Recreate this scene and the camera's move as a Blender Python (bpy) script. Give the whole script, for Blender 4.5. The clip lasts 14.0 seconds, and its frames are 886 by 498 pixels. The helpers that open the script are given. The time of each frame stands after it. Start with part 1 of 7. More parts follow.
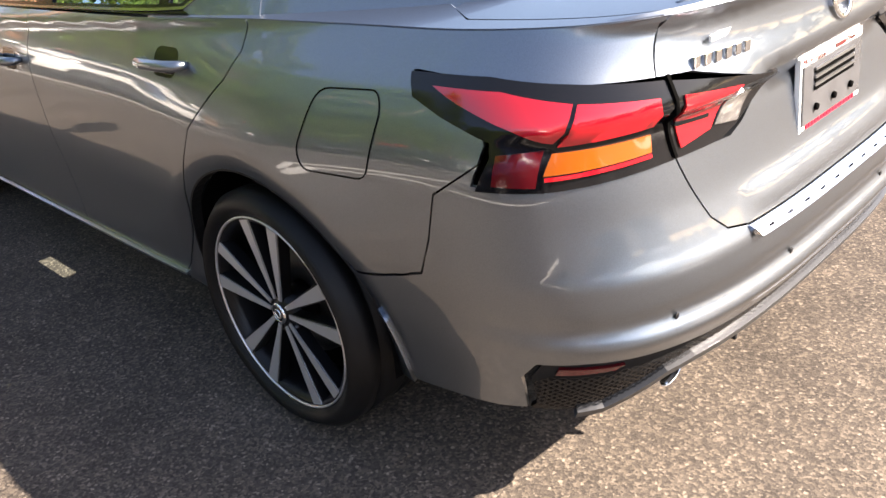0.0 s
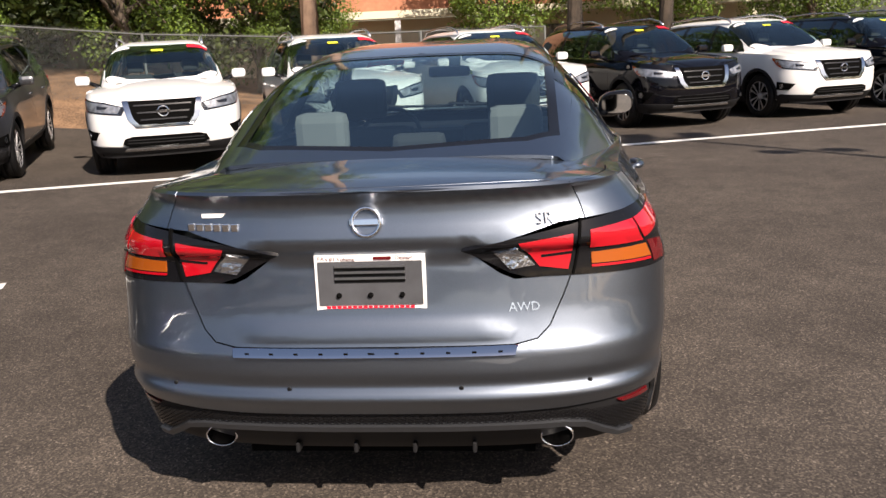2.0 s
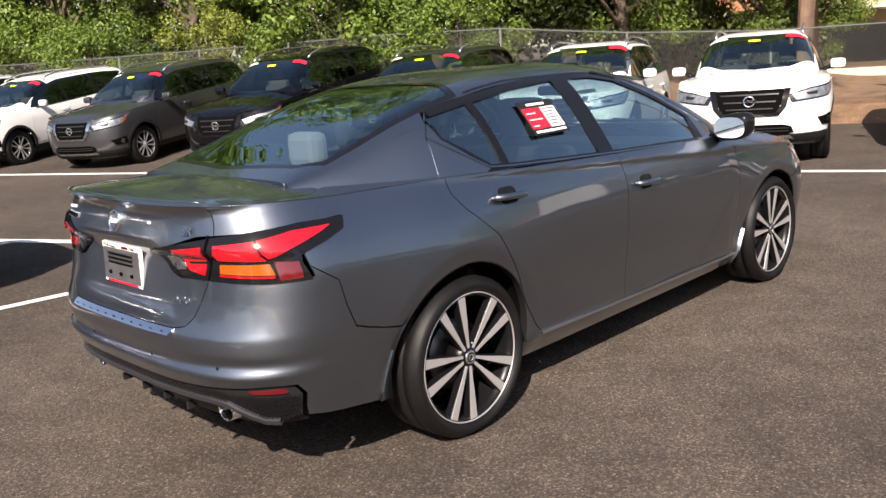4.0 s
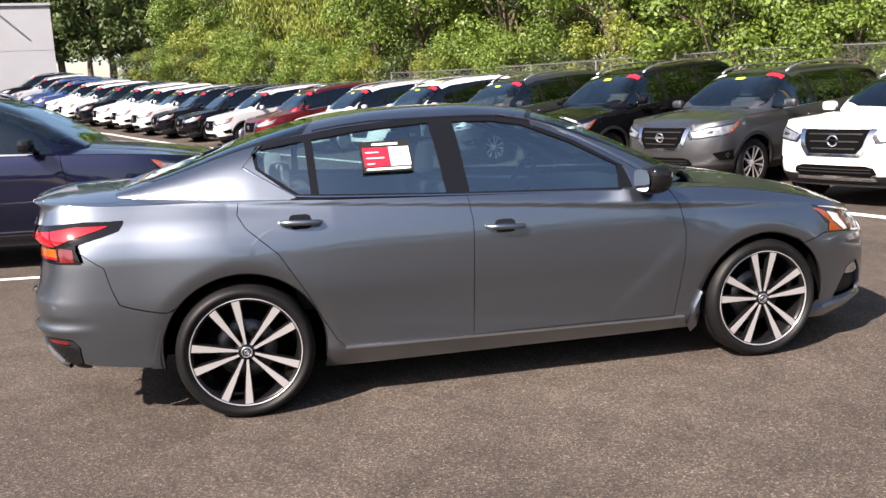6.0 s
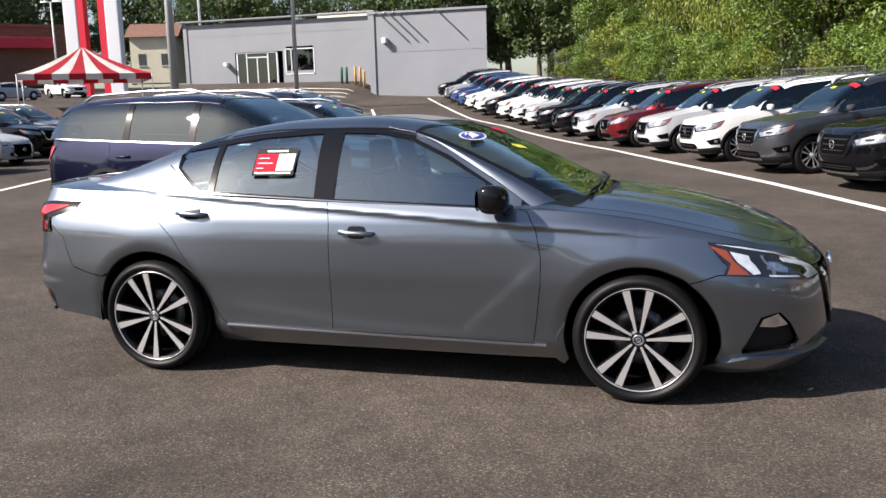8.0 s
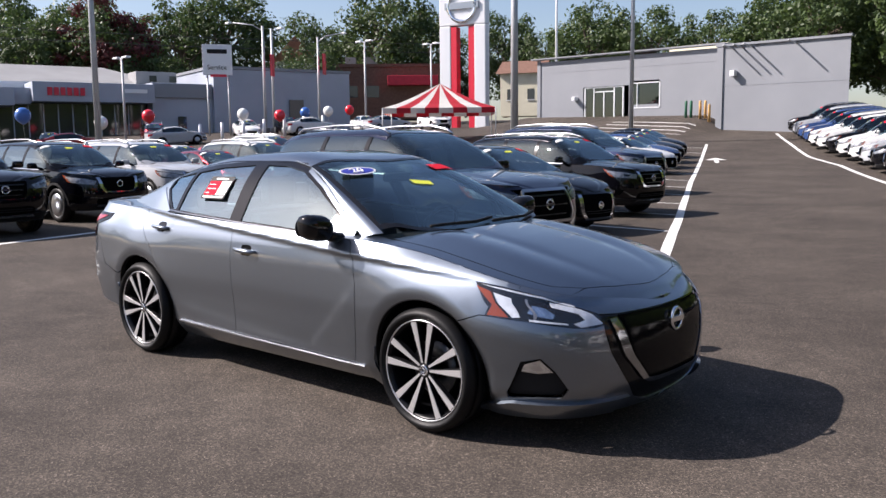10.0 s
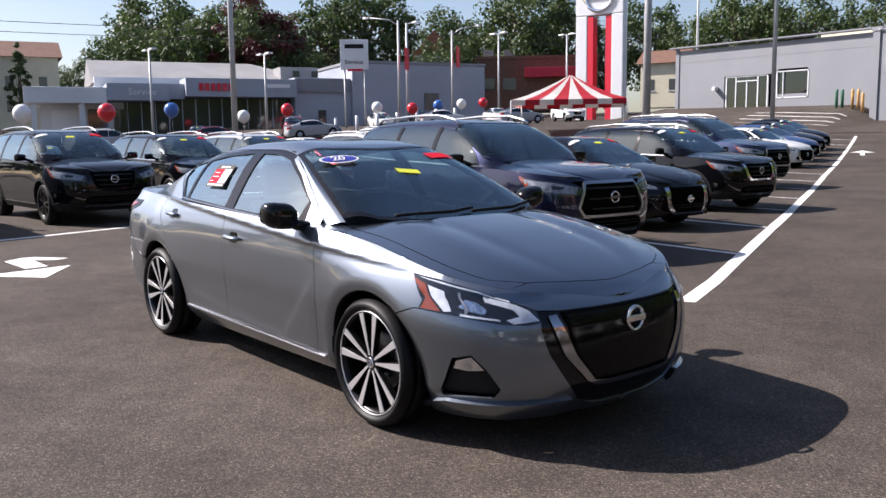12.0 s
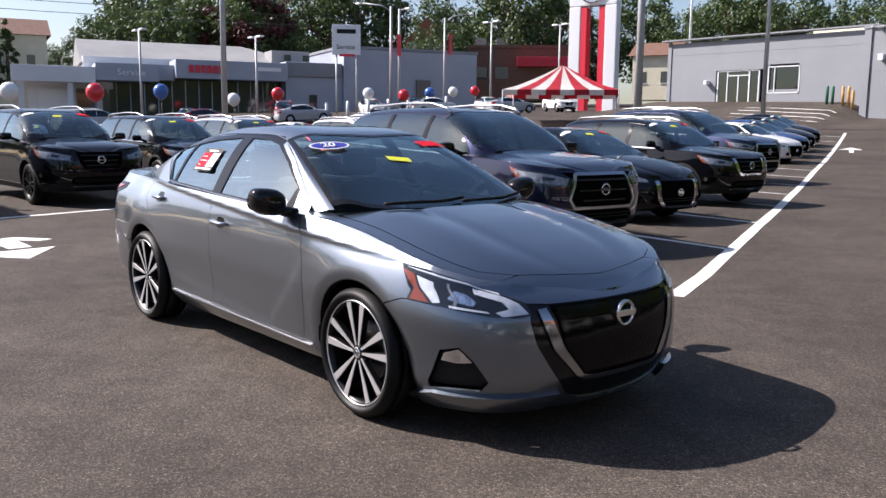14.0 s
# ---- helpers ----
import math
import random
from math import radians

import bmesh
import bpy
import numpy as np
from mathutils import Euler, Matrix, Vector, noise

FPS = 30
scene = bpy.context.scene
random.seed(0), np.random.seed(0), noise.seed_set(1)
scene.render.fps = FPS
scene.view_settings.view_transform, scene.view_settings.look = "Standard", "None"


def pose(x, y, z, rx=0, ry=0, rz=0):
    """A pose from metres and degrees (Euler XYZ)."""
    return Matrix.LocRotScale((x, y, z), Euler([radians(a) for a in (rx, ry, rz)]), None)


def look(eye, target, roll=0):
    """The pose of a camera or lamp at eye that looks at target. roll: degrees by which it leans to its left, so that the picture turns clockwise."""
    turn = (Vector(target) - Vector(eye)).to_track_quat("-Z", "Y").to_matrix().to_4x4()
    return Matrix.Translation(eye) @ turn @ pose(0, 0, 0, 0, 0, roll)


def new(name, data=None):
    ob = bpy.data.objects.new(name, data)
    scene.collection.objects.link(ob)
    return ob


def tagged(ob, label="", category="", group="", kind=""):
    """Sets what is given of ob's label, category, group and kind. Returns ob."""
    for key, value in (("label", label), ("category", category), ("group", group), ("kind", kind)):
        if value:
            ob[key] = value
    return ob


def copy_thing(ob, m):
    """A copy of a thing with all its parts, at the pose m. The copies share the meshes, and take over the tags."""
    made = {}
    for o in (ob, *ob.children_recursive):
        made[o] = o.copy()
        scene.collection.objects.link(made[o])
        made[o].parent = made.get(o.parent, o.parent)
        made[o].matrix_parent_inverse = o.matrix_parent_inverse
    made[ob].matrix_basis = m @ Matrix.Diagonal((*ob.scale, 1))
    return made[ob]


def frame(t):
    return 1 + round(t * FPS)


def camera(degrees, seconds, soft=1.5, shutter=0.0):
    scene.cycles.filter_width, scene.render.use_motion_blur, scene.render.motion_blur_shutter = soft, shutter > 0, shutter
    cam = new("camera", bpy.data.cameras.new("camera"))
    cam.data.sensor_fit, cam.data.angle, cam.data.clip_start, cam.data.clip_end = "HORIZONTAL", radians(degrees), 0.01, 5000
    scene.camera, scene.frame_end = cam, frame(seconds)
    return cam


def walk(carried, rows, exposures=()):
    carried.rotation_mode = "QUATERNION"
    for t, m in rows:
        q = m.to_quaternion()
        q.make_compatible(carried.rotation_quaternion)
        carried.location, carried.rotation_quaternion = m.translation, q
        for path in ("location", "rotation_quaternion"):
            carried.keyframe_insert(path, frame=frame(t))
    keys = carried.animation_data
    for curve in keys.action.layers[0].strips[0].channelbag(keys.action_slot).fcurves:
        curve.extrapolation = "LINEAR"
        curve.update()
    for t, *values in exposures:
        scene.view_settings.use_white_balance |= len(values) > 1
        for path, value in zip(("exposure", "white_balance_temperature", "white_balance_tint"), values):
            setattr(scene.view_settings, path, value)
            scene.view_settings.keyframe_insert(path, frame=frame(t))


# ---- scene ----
cam = camera(55.0, 14.0)
PATH = [
    (0, (-3.101, 1.855, 1.423), (-1.792, 0.64, 0.523), -6.4),
    (0.5, (-3.687, 1.506, 1.459), (-2.065, 0.598, 0.721), -3.9),
    (1, (-4.213, 1.006, 1.512), (-2.403, 0.419, 0.896), -1.6),
    (1.5, (-4.516, 0.311, 1.492), (-2.593, 0.102, 0.983), -2.0),
    (2, (-4.662, -0.451, 1.491), (-2.732, -0.245, 1.01), -2.8),
    (2.5, (-4.614, -1.151, 1.496), (-2.764, -0.555, 1.025), -3.0),
    (3, (-4.484, -1.845, 1.497), (-2.755, -0.951, 1.034), -2.8),
    (3.2, (-4.379, -2.11, 1.501), (-2.711, -1.106, 1.043), -3.0),
    (5.3, (-2.307, -4.547, 1.514), (-1.521, -2.746, 1.141), -4.1),
    (5.5, (-2.035, -4.69, 1.508), (-1.346, -2.849, 1.139), -3.7),
    (6, (-1.353, -4.995, 1.532), (-0.914, -3.077, 1.174), -2.4),
    (6.5, (-0.649, -5.233, 1.543), (-0.459, -3.275, 1.187), -1.9),
    (7, (0.107, -5.339, 1.545), (0.075, -3.368, 1.204), -1.8),
    (7.5, (0.872, -5.339, 1.545), (0.586, -3.389, 1.205), -1.5),
    (7.7, (1.185, -5.278, 1.542), (0.786, -3.348, 1.202), -1.5),
    (9.8, (4.165, -4.227, 1.532), (2.912, -2.689, 1.276), -0.9),
    (10, (4.369, -4.098, 1.519), (3.062, -2.604, 1.273), -0.6),
    (10.5, (4.763, -3.772, 1.508), (3.365, -2.364, 1.26), 0.1),
    (11, (4.988, -3.464, 1.491), (3.522, -2.128, 1.237), -0.1),
    (11.5, (5.06, -3.304, 1.49), (3.526, -2.047, 1.23), -0.8),
    (12, (4.956, -3.288, 1.478), (3.421, -2.033, 1.219), -0.7),
    (12.5, (4.91, -3.274, 1.472), (3.387, -2.004, 1.206), -0.2),
    (13, (4.911, -3.27, 1.477), (3.397, -1.992, 1.198), 0.5),
    (13.5, (4.908, -3.262, 1.479), (3.396, -1.984, 1.19), 0.2),
    (14, (4.91, -3.259, 1.482), (3.395, -1.985, 1.195), 0.6),
]
EXPOSURES = [(0.0, 2.62, 7350, 17), (0.5, 1.49, 7000, 16), (1.0, 0.85, 6800, 16), (1.5, 0.62, 6800, 17), (2.0, 0.85, 7050, 18), (3.0, 0.9, 7050, 19), (5.5, 1.58, 6950, 19), (6.5, 1.59, 6850, 18), (7.0, 1.4, 6950, 16), (7.5, 1.1, 6700, 15), (10.0, 0.95, 6300, 19), (14.0, 0.99, 6250, 19)]
walk(cam, [(t, look(eye, target, roll)) for t, eye, target, roll in PATH], EXPOSURES)

# ---- light ----
SUN_FROM = Vector((-1.05, -0.75, 1.04)).normalized()
world = bpy.data.worlds.new("sky")
scene.world = world
world.use_nodes = True
wn = world.node_tree.nodes
sky = wn.new("ShaderNodeTexSky")
sky.sky_type = "NISHITA"
sky.sun_disc = False
sky.sun_elevation = math.asin(SUN_FROM.z)
sky.sun_rotation = math.atan2(SUN_FROM.x, SUN_FROM.y)
sky.air_density, sky.dust_density, sky.ozone_density = 1.0, 1.2, 0.9
wn["Background"].inputs["Strength"].default_value = 0.075
world.node_tree.links.new(sky.outputs["Color"], wn["Background"].inputs["Color"])
sun = new("sun", bpy.data.lights.new("sun", "SUN"))
sun.data.energy, sun.data.angle, sun.data.color = 5.0, radians(0.53), (1.0, 0.94, 0.84)
sun.matrix_world = look(SUN_FROM * 50, (0, 0, 0))


# ---- materials ----
def material(name, color, rough=0.5, metal=0.0, coat=0.0, spec=0.5, vary=0.0, vary_scale=3.0, grain=0.0, grain_scale=200.0, bump=0.0, bump_scale=200.0, own_color=False, trans=0.0, emit=0.0, alpha=1.0):
    m = bpy.data.materials.new(name)
    m.use_nodes = True
    nt = m.node_tree
    b = nt.nodes["Principled BSDF"]
    b.inputs["Roughness"].default_value = rough
    b.inputs["Metallic"].default_value = metal
    b.inputs["Coat Weight"].default_value = coat
    b.inputs["Coat Roughness"].default_value = 0.03
    b.inputs["Specular IOR Level"].default_value = spec
    b.inputs["Transmission Weight"].default_value = trans
    b.inputs["Alpha"].default_value = alpha
    b.inputs["Base Color"].default_value = (*color, 1)
    if emit:
        b.inputs["Emission Color"].default_value = (*color, 1)
        b.inputs["Emission Strength"].default_value = emit
    src = None
    if own_color:
        info = nt.nodes.new("ShaderNodeObjectInfo")
        src = info.outputs["Color"]
    coord = nt.nodes.new("ShaderNodeTexCoord")
    for amount, size in ((vary, vary_scale), (grain, grain_scale)):
        if not amount:
            continue
        tex = nt.nodes.new("ShaderNodeTexNoise")
        tex.inputs["Scale"].default_value = size
        tex.inputs["Detail"].default_value = 5
        nt.links.new(coord.outputs["Object"], tex.inputs["Vector"])
        ramp = nt.nodes.new("ShaderNodeMapRange")
        ramp.inputs["From Min"].default_value, ramp.inputs["From Max"].default_value = 0.3, 0.7
        ramp.inputs["To Min"].default_value, ramp.inputs["To Max"].default_value = 1 - amount, 1 + amount
        nt.links.new(tex.outputs["Fac"], ramp.inputs["Value"])
        mix = nt.nodes.new("ShaderNodeMix")
        mix.data_type, mix.blend_type = "RGBA", "MULTIPLY"
        mix.inputs["Factor"].default_value = 1
        if src is None:
            mix.inputs[6].default_value = (*color, 1)
        else:
            nt.links.new(src, mix.inputs[6])
        nt.links.new(ramp.outputs["Result"], mix.inputs[7])
        src = mix.outputs[2]
    if src is not None:
        nt.links.new(src, b.inputs["Base Color"])
    if bump:
        tex = nt.nodes.new("ShaderNodeTexNoise")
        tex.inputs["Scale"].default_value = bump_scale
        tex.inputs["Detail"].default_value = 3
        nt.links.new(coord.outputs["Object"], tex.inputs["Vector"])
        node = nt.nodes.new("ShaderNodeBump")
        node.inputs["Strength"].default_value = bump
        node.inputs["Distance"].default_value = 1.0 / bump_scale
        nt.links.new(tex.outputs["Fac"], node.inputs["Height"])
        nt.links.new(node.outputs["Normal"], b.inputs["Normal"])
    return m


def glass_material(name, tint, clear=0.75, rough=0.0, base=0.08, gain_to=0.9):
    """Thin tinted pane: a see-through share, the rest a gloss by angle."""
    m = bpy.data.materials.new(name)
    m.use_nodes = True
    nt = m.node_tree
    nt.nodes.remove(nt.nodes["Principled BSDF"])
    clear_node = nt.nodes.new("ShaderNodeBsdfTransparent")
    clear_node.inputs["Color"].default_value = (*[c * clear for c in tint], 1)
    gloss = nt.nodes.new("ShaderNodeBsdfGlossy")
    gloss.inputs["Roughness"].default_value = rough
    gloss.inputs["Color"].default_value = (0.80, 0.96, 1, 1)
    weight = nt.nodes.new("ShaderNodeLayerWeight")
    weight.inputs["Blend"].default_value = 0.5
    power = nt.nodes.new("ShaderNodeMath")
    power.operation = "POWER"
    power.inputs[1].default_value = 3.0
    nt.links.new(weight.outputs["Facing"], power.inputs[0])
    gain = nt.nodes.new("ShaderNodeMath")
    gain.operation = "MULTIPLY_ADD"
    gain.inputs[1].default_value, gain.inputs[2].default_value = gain_to, base
    nt.links.new(power.outputs[0], gain.inputs[0])
    mix = nt.nodes.new("ShaderNodeMixShader")
    nt.links.new(gain.outputs[0], mix.inputs["Fac"])
    nt.links.new(clear_node.outputs["BSDF"], mix.inputs[1])
    nt.links.new(gloss.outputs["BSDF"], mix.inputs[2])
    nt.links.new(mix.outputs["Shader"], nt.nodes["Material Output"].inputs["Surface"])
    return m



def asphalt_material():
    """Dark tar with pale and brown stones, worn lighter in broad patches."""
    m = bpy.data.materials.new("asphalt")
    m.use_nodes = True
    nt, L = m.node_tree, m.node_tree.links
    b = nt.nodes["Principled BSDF"]
    b.inputs["Roughness"].default_value = 0.82
    b.inputs["Specular IOR Level"].default_value = 0.12
    co = nt.nodes.new("ShaderNodeTexCoord")

    def noise_tex(scale, detail=4.0, rough=0.55):
        n = nt.nodes.new("ShaderNodeTexNoise")
        n.inputs["Scale"].default_value, n.inputs["Detail"].default_value, n.inputs["Roughness"].default_value = scale, detail, rough
        L.new(co.outputs["Object"], n.inputs["Vector"])
        return n.outputs["Fac"]

    def stones(scale):
        v = nt.nodes.new("ShaderNodeTexVoronoi")
        v.inputs["Scale"].default_value = scale
        L.new(co.outputs["Object"], v.inputs["Vector"])
        return v

    def ramp(src, stops):
        r = nt.nodes.new("ShaderNodeValToRGB")
        while len(r.color_ramp.elements) < len(stops):
            r.color_ramp.elements.new(0.5)
        for e, (p, c) in zip(r.color_ramp.elements, stops):
            e.position, e.color = p, (*c, 1)
        L.new(src, r.inputs["Fac"])
        return r.outputs["Color"]

    def mix(kind, f, a, c):
        n = nt.nodes.new("ShaderNodeMix")
        n.data_type, n.blend_type = "RGBA", kind
        if isinstance(f, float):
            n.inputs["Factor"].default_value = f
        else:
            L.new(f, n.inputs["Factor"])
        L.new(a, n.inputs[6])
        L.new(c, n.inputs[7])
        return n.outputs[2]

    v = stones(135.0)
    sep = nt.nodes.new("ShaderNodeSeparateColor")
    L.new(v.outputs["Color"], sep.inputs["Color"])
    stone = ramp(sep.outputs["Red"], [(0.0, (0.0366, 0.0325, 0.0302)), (0.55, (0.0647, 0.0557, 0.0493)), (0.9, (0.1025, 0.087, 0.0739)), (0.97, (0.1342, 0.1148, 0.0986)), (1.0, (0.1952, 0.1682, 0.1434))])
    fine = ramp(noise_tex(300.0, 3.0, 0.7), [(0.3, (0.72, 0.72, 0.72)), (0.7, (1.28, 1.27, 1.25))])
    broad = ramp(noise_tex(0.45, 6.0), [(0.28, (0.70, 0.69, 0.69)), (0.72, (1.28, 1.26, 1.23))])
    mid = ramp(noise_tex(3.5, 6.0, 0.7), [(0.30, (0.78, 0.78, 0.78)), (0.70, (1.2, 1.19, 1.17))])
    stain = ramp(noise_tex(0.9, 8.0, 0.75), [(0.60, (1, 1, 1)), (0.72, (0.72, 0.72, 0.73))])
    c = mix("MULTIPLY", 1.0, stone, fine)
    for k in (broad, mid, stain):
        c = mix("MULTIPLY", 1.0, c, k)
    L.new(c, b.inputs["Base Color"])
    bump = nt.nodes.new("ShaderNodeBump")
    bump.inputs["Strength"].default_value, bump.inputs["Distance"].default_value = 0.36, 0.0035
    L.new(v.outputs["Distance"], bump.inputs["Height"])
    bump2 = nt.nodes.new("ShaderNodeBump")
    bump2.inputs["Strength"].default_value, bump2.inputs["Distance"].default_value = 0.36, 0.004
    L.new(noise_tex(200.0, 3.0), bump2.inputs["Height"])
    L.new(bump.outputs["Normal"], bump2.inputs["Normal"])
    L.new(bump2.outputs["Normal"], b.inputs["Normal"])
    return m


M = {}
M["asphalt"] = asphalt_material()
M["line"] = material("line_paint", (0.72, 0.71, 0.68), 0.7, vary=0.15, vary_scale=2, grain=0.2, grain_scale=90, bump=0.3, bump_scale=160)
M["paint"] = material("grey_metallic_paint", (0.170, 0.198, 0.236), 0.38, metal=1.0, coat=1.0, grain=0.15, grain_scale=700)
M["far_paint"] = material("car_paint", (0.5, 0.5, 0.5), 0.6, metal=0.0, coat=1.0, spec=0.0, own_color=True, grain=0.03, grain_scale=3)
M["far_paint"].node_tree.nodes["Principled BSDF"].inputs["Coat IOR"].default_value = 1.4
M["paint"].node_tree.nodes["Principled BSDF"].inputs["Coat IOR"].default_value = 1.65
M["flake_paint"] = material("metallic_car_paint", (0.5, 0.5, 0.5), 0.36, metal=0.85, coat=1.0, own_color=True, grain=0.06, grain_scale=400)
M["black"] = material("gloss_black_plastic", (0.006, 0.006, 0.007), 0.10, spec=0.35)
M["matte"] = material("black_plastic", (0.013, 0.013, 0.014), 0.6, spec=0.18, bump=0.15, bump_scale=500)
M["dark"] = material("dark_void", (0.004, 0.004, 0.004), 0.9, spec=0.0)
M["rubber"] = material("tyre_rubber", (0.006, 0.006, 0.0065), 0.5, spec=0.2, vary=0.25, vary_scale=8, bump=0.2, bump_scale=300)
M["alloy"] = material("machined_alloy", (0.72, 0.72, 0.735), 0.30, metal=0.75)
M["alloy_dark"] = material("painted_black_alloy", (0.005, 0.005, 0.006), 0.35, spec=0.25)
M["chrome"] = material("chrome", (0.85, 0.86, 0.88), 0.08, metal=1.0)
M["plate_grey"] = material("grey_plate_plastic", (0.07, 0.072, 0.078), 0.25, vary=0.15, vary_scale=12)
M["dark_chrome"] = material("dark_chrome", (0.34, 0.35, 0.37), 0.12, metal=1.0)
M["satin"] = material("satin_silver_trim", (0.46, 0.47, 0.49), 0.28, metal=0.95)
M["steel"] = material("brake_steel", (0.11, 0.11, 0.115), 0.45, metal=1.0, vary=0.2, vary_scale=30)
M["red_lens"] = material("red_lens", (0.40, 0.005, 0.012), 0.08, coat=1.0)
M["dark_red"] = material("dark_red_lens", (0.10, 0.004, 0.006), 0.08, coat=1.0)
M["amber_dark"] = material("amber_reflector", (0.28, 0.05, 0.012), 0.1, coat=1.0)
M["amber"] = material("amber_lens", (0.30, 0.068, 0.007), 0.1, coat=1.0)
M["clear"] = material("faceted_lamp_reflector", (0.72, 0.74, 0.77), 0.2, metal=1.0, coat=1.0, vary=0.3, vary_scale=16, bump=0.35, bump_scale=20)
M["lamp_white"] = material("white_lamp_guide", (0.80, 0.82, 0.84), 0.3, metal=0.25, coat=1.0, vary=0.2, vary_scale=30)
M["lamp_dark"] = material("lamp_housing", (0.012, 0.012, 0.014), 0.2, coat=0.5)
M["white"] = material("white_plastic", (0.78, 0.78, 0.77), 0.4)
M["sticker_red"] = material("red_sticker", (0.62, 0.02, 0.04), 0.85, spec=0.08)
M["sticker_yellow"] = material("yellow_sticker", (0.75, 0.78, 0.05), 0.5)
M["sticker_blue"] = material("blue_sticker", (0.03, 0.04, 0.30), 0.4)
M["seat"] = material("grey_seat_cloth", (0.15, 0.15, 0.155), 0.9, bump=0.4, bump_scale=400, grain=0.1, grain_scale=300)
M["seat_dark"] = material("dark_seat_cloth", (0.03, 0.03, 0.033), 0.9)
M["glass"] = glass_material("tinted_glass", (0.80, 0.95, 0.94), 0.92, base=0.06, gain_to=0.8)
M["side_glass"] = glass_material("tinted_side_glass", (0.72, 0.95, 0.97), 0.80, base=0.26)
M["lens"] = glass_material("clear_lamp_cover", (0.97, 0.98, 1.0), 0.96, base=0.03, gain_to=0.22)
M["bright_trim"] = material("bright_grille_trim", (0.62, 0.63, 0.66), 0.12, metal=1.0)
M["lamp_silver"] = material("silver_lamp_reflector", (0.26, 0.27, 0.29), 0.45, metal=0.6, vary=0.5, vary_scale=18)
M["diffuser"] = material("dark_grey_diffuser", (0.012, 0.012, 0.013), 0.5, spec=0.2)
M["lip_grey"] = material("satin_grey_lip", (0.10, 0.105, 0.115), 0.4, metal=0.8)
M["rail"] = material("silver_roof_rail", (0.55, 0.56, 0.58), 0.25, metal=0.9)
M["grille_black"] = material("satin_black_grille", (0.018, 0.018, 0.020), 0.3, spec=0.4)
M["mirror"] = material("mirror_glass", (0.9, 0.92, 0.93), 0.02, metal=1.0)
M["fence"] = material("dull_fence_wire", (0.10, 0.105, 0.10), 0.7, metal=0.2)
M["joint"] = material("panel_joint_grey", (0.215, 0.225, 0.25), 0.7)
M["glass_dark"] = glass_material("privacy_glass", (0.16, 0.19, 0.2), 0.5)
M["grey_wall"] = material("grey_wall_panel", (0.225, 0.236, 0.258), 0.6, vary=0.06, vary_scale=0.4, grain=0.03, grain_scale=20)
M["white_wall"] = material("pale_wall", (0.66, 0.67, 0.69), 0.7, vary=0.08, vary_scale=0.3)
M["blue_wall"] = material("blue_grey_wall", (0.34, 0.37, 0.43), 0.6, vary=0.08, vary_scale=0.3)


# ---- mesh helpers ----
def mesh_object(name, verts, faces, mat, parent=None, smooth=True, label="", normals=None):
    me = bpy.data.meshes.new(name)
    me.from_pydata([tuple(map(float, v)) for v in verts], [], faces)
    me.materials.append(M[mat] if isinstance(mat, str) else mat)
    if smooth:
        me.polygons.foreach_set("use_smooth", [True] * len(me.polygons))
    me.update()
    if normals is not None:
        me.normals_split_custom_set_from_vertices([tuple(map(float, n)) for n in normals])
    ob = new(name, me)
    if parent is not None:
        ob.parent = parent
    if label:
        ob["label"] = label
    return ob


def part(name, bm, mat, parent=None, label="", smooth=False):
    me = bpy.data.meshes.new(name)
    bm.to_mesh(me)
    bm.free()
    me.materials.append(M[mat] if isinstance(mat, str) else mat)
    if smooth:
        me.polygons.foreach_set("use_smooth", [True] * len(me.polygons))
    ob = new(name, me)
    if parent is not None:
        ob.parent = parent
    if label:
        ob["label"] = label
    return ob


def box(name, lo, hi, mat, parent=None, label="", bevel=0.0, m=None):
    bm = bmesh.new()
    bmesh.ops.create_cube(bm, size=1)
    for v in bm.verts:
        v.co = Vector([l + (c + 0.5) * (h - l) for c, l, h in zip(v.co, lo, hi)])
    if bevel:
        bmesh.ops.bevel(bm, geom=bm.edges[:], offset=bevel, segments=2, affect="EDGES", profile=0.6)
    if m is not None:
        bm.transform(m)
    return part(name, bm, mat, parent, label)


def lathe(name, profile, mat, parent=None, n=48, axis="y", label="", m=None, closed=True):
    """Turns (radius, along) pairs round an axis."""
    verts, faces, k = [], [], len(profile)
    for i in range(n):
        c, s = math.cos(2 * math.pi * i / n), math.sin(2 * math.pi * i / n)
        for r, a in profile:
            v = Vector((r * c, a, r * s)) if axis == "y" else Vector((r * c, r * s, a))
            verts.append(m @ v if m is not None else v)
    for i in range(n):
        for j in range(k if closed else k - 1):
            a, b = i * k + j, i * k + (j + 1) % k
            c, d = (i + 1) % n * k + (j + 1) % k, (i + 1) % n * k + j
            faces.append((a, b, c, d) if axis == "y" else (d, c, b, a))
    return mesh_object(name, verts, faces, mat, parent, True, label)


def tube(name, points, radius, mat, parent=None, n=8, label="", flat=1.0):
    """A round bar along points."""
    pts = [Vector(p) for p in points]
    verts, faces = [], []
    for i, p in enumerate(pts):
        d = (pts[min(i + 1, len(pts) - 1)] - pts[max(i - 1, 0)]).normalized()
        side = d.cross(Vector((0, 0, 1)))
        side = side.normalized() if side.length > 1e-4 else Vector((1, 0, 0))
        up = side.cross(d)
        r = radius[i] if isinstance(radius, (list, tuple)) else radius
        for j in range(n):
            a = 2 * math.pi * j / n
            verts.append(p + side * (r * math.cos(a)) + up * (r * flat * math.sin(a)))
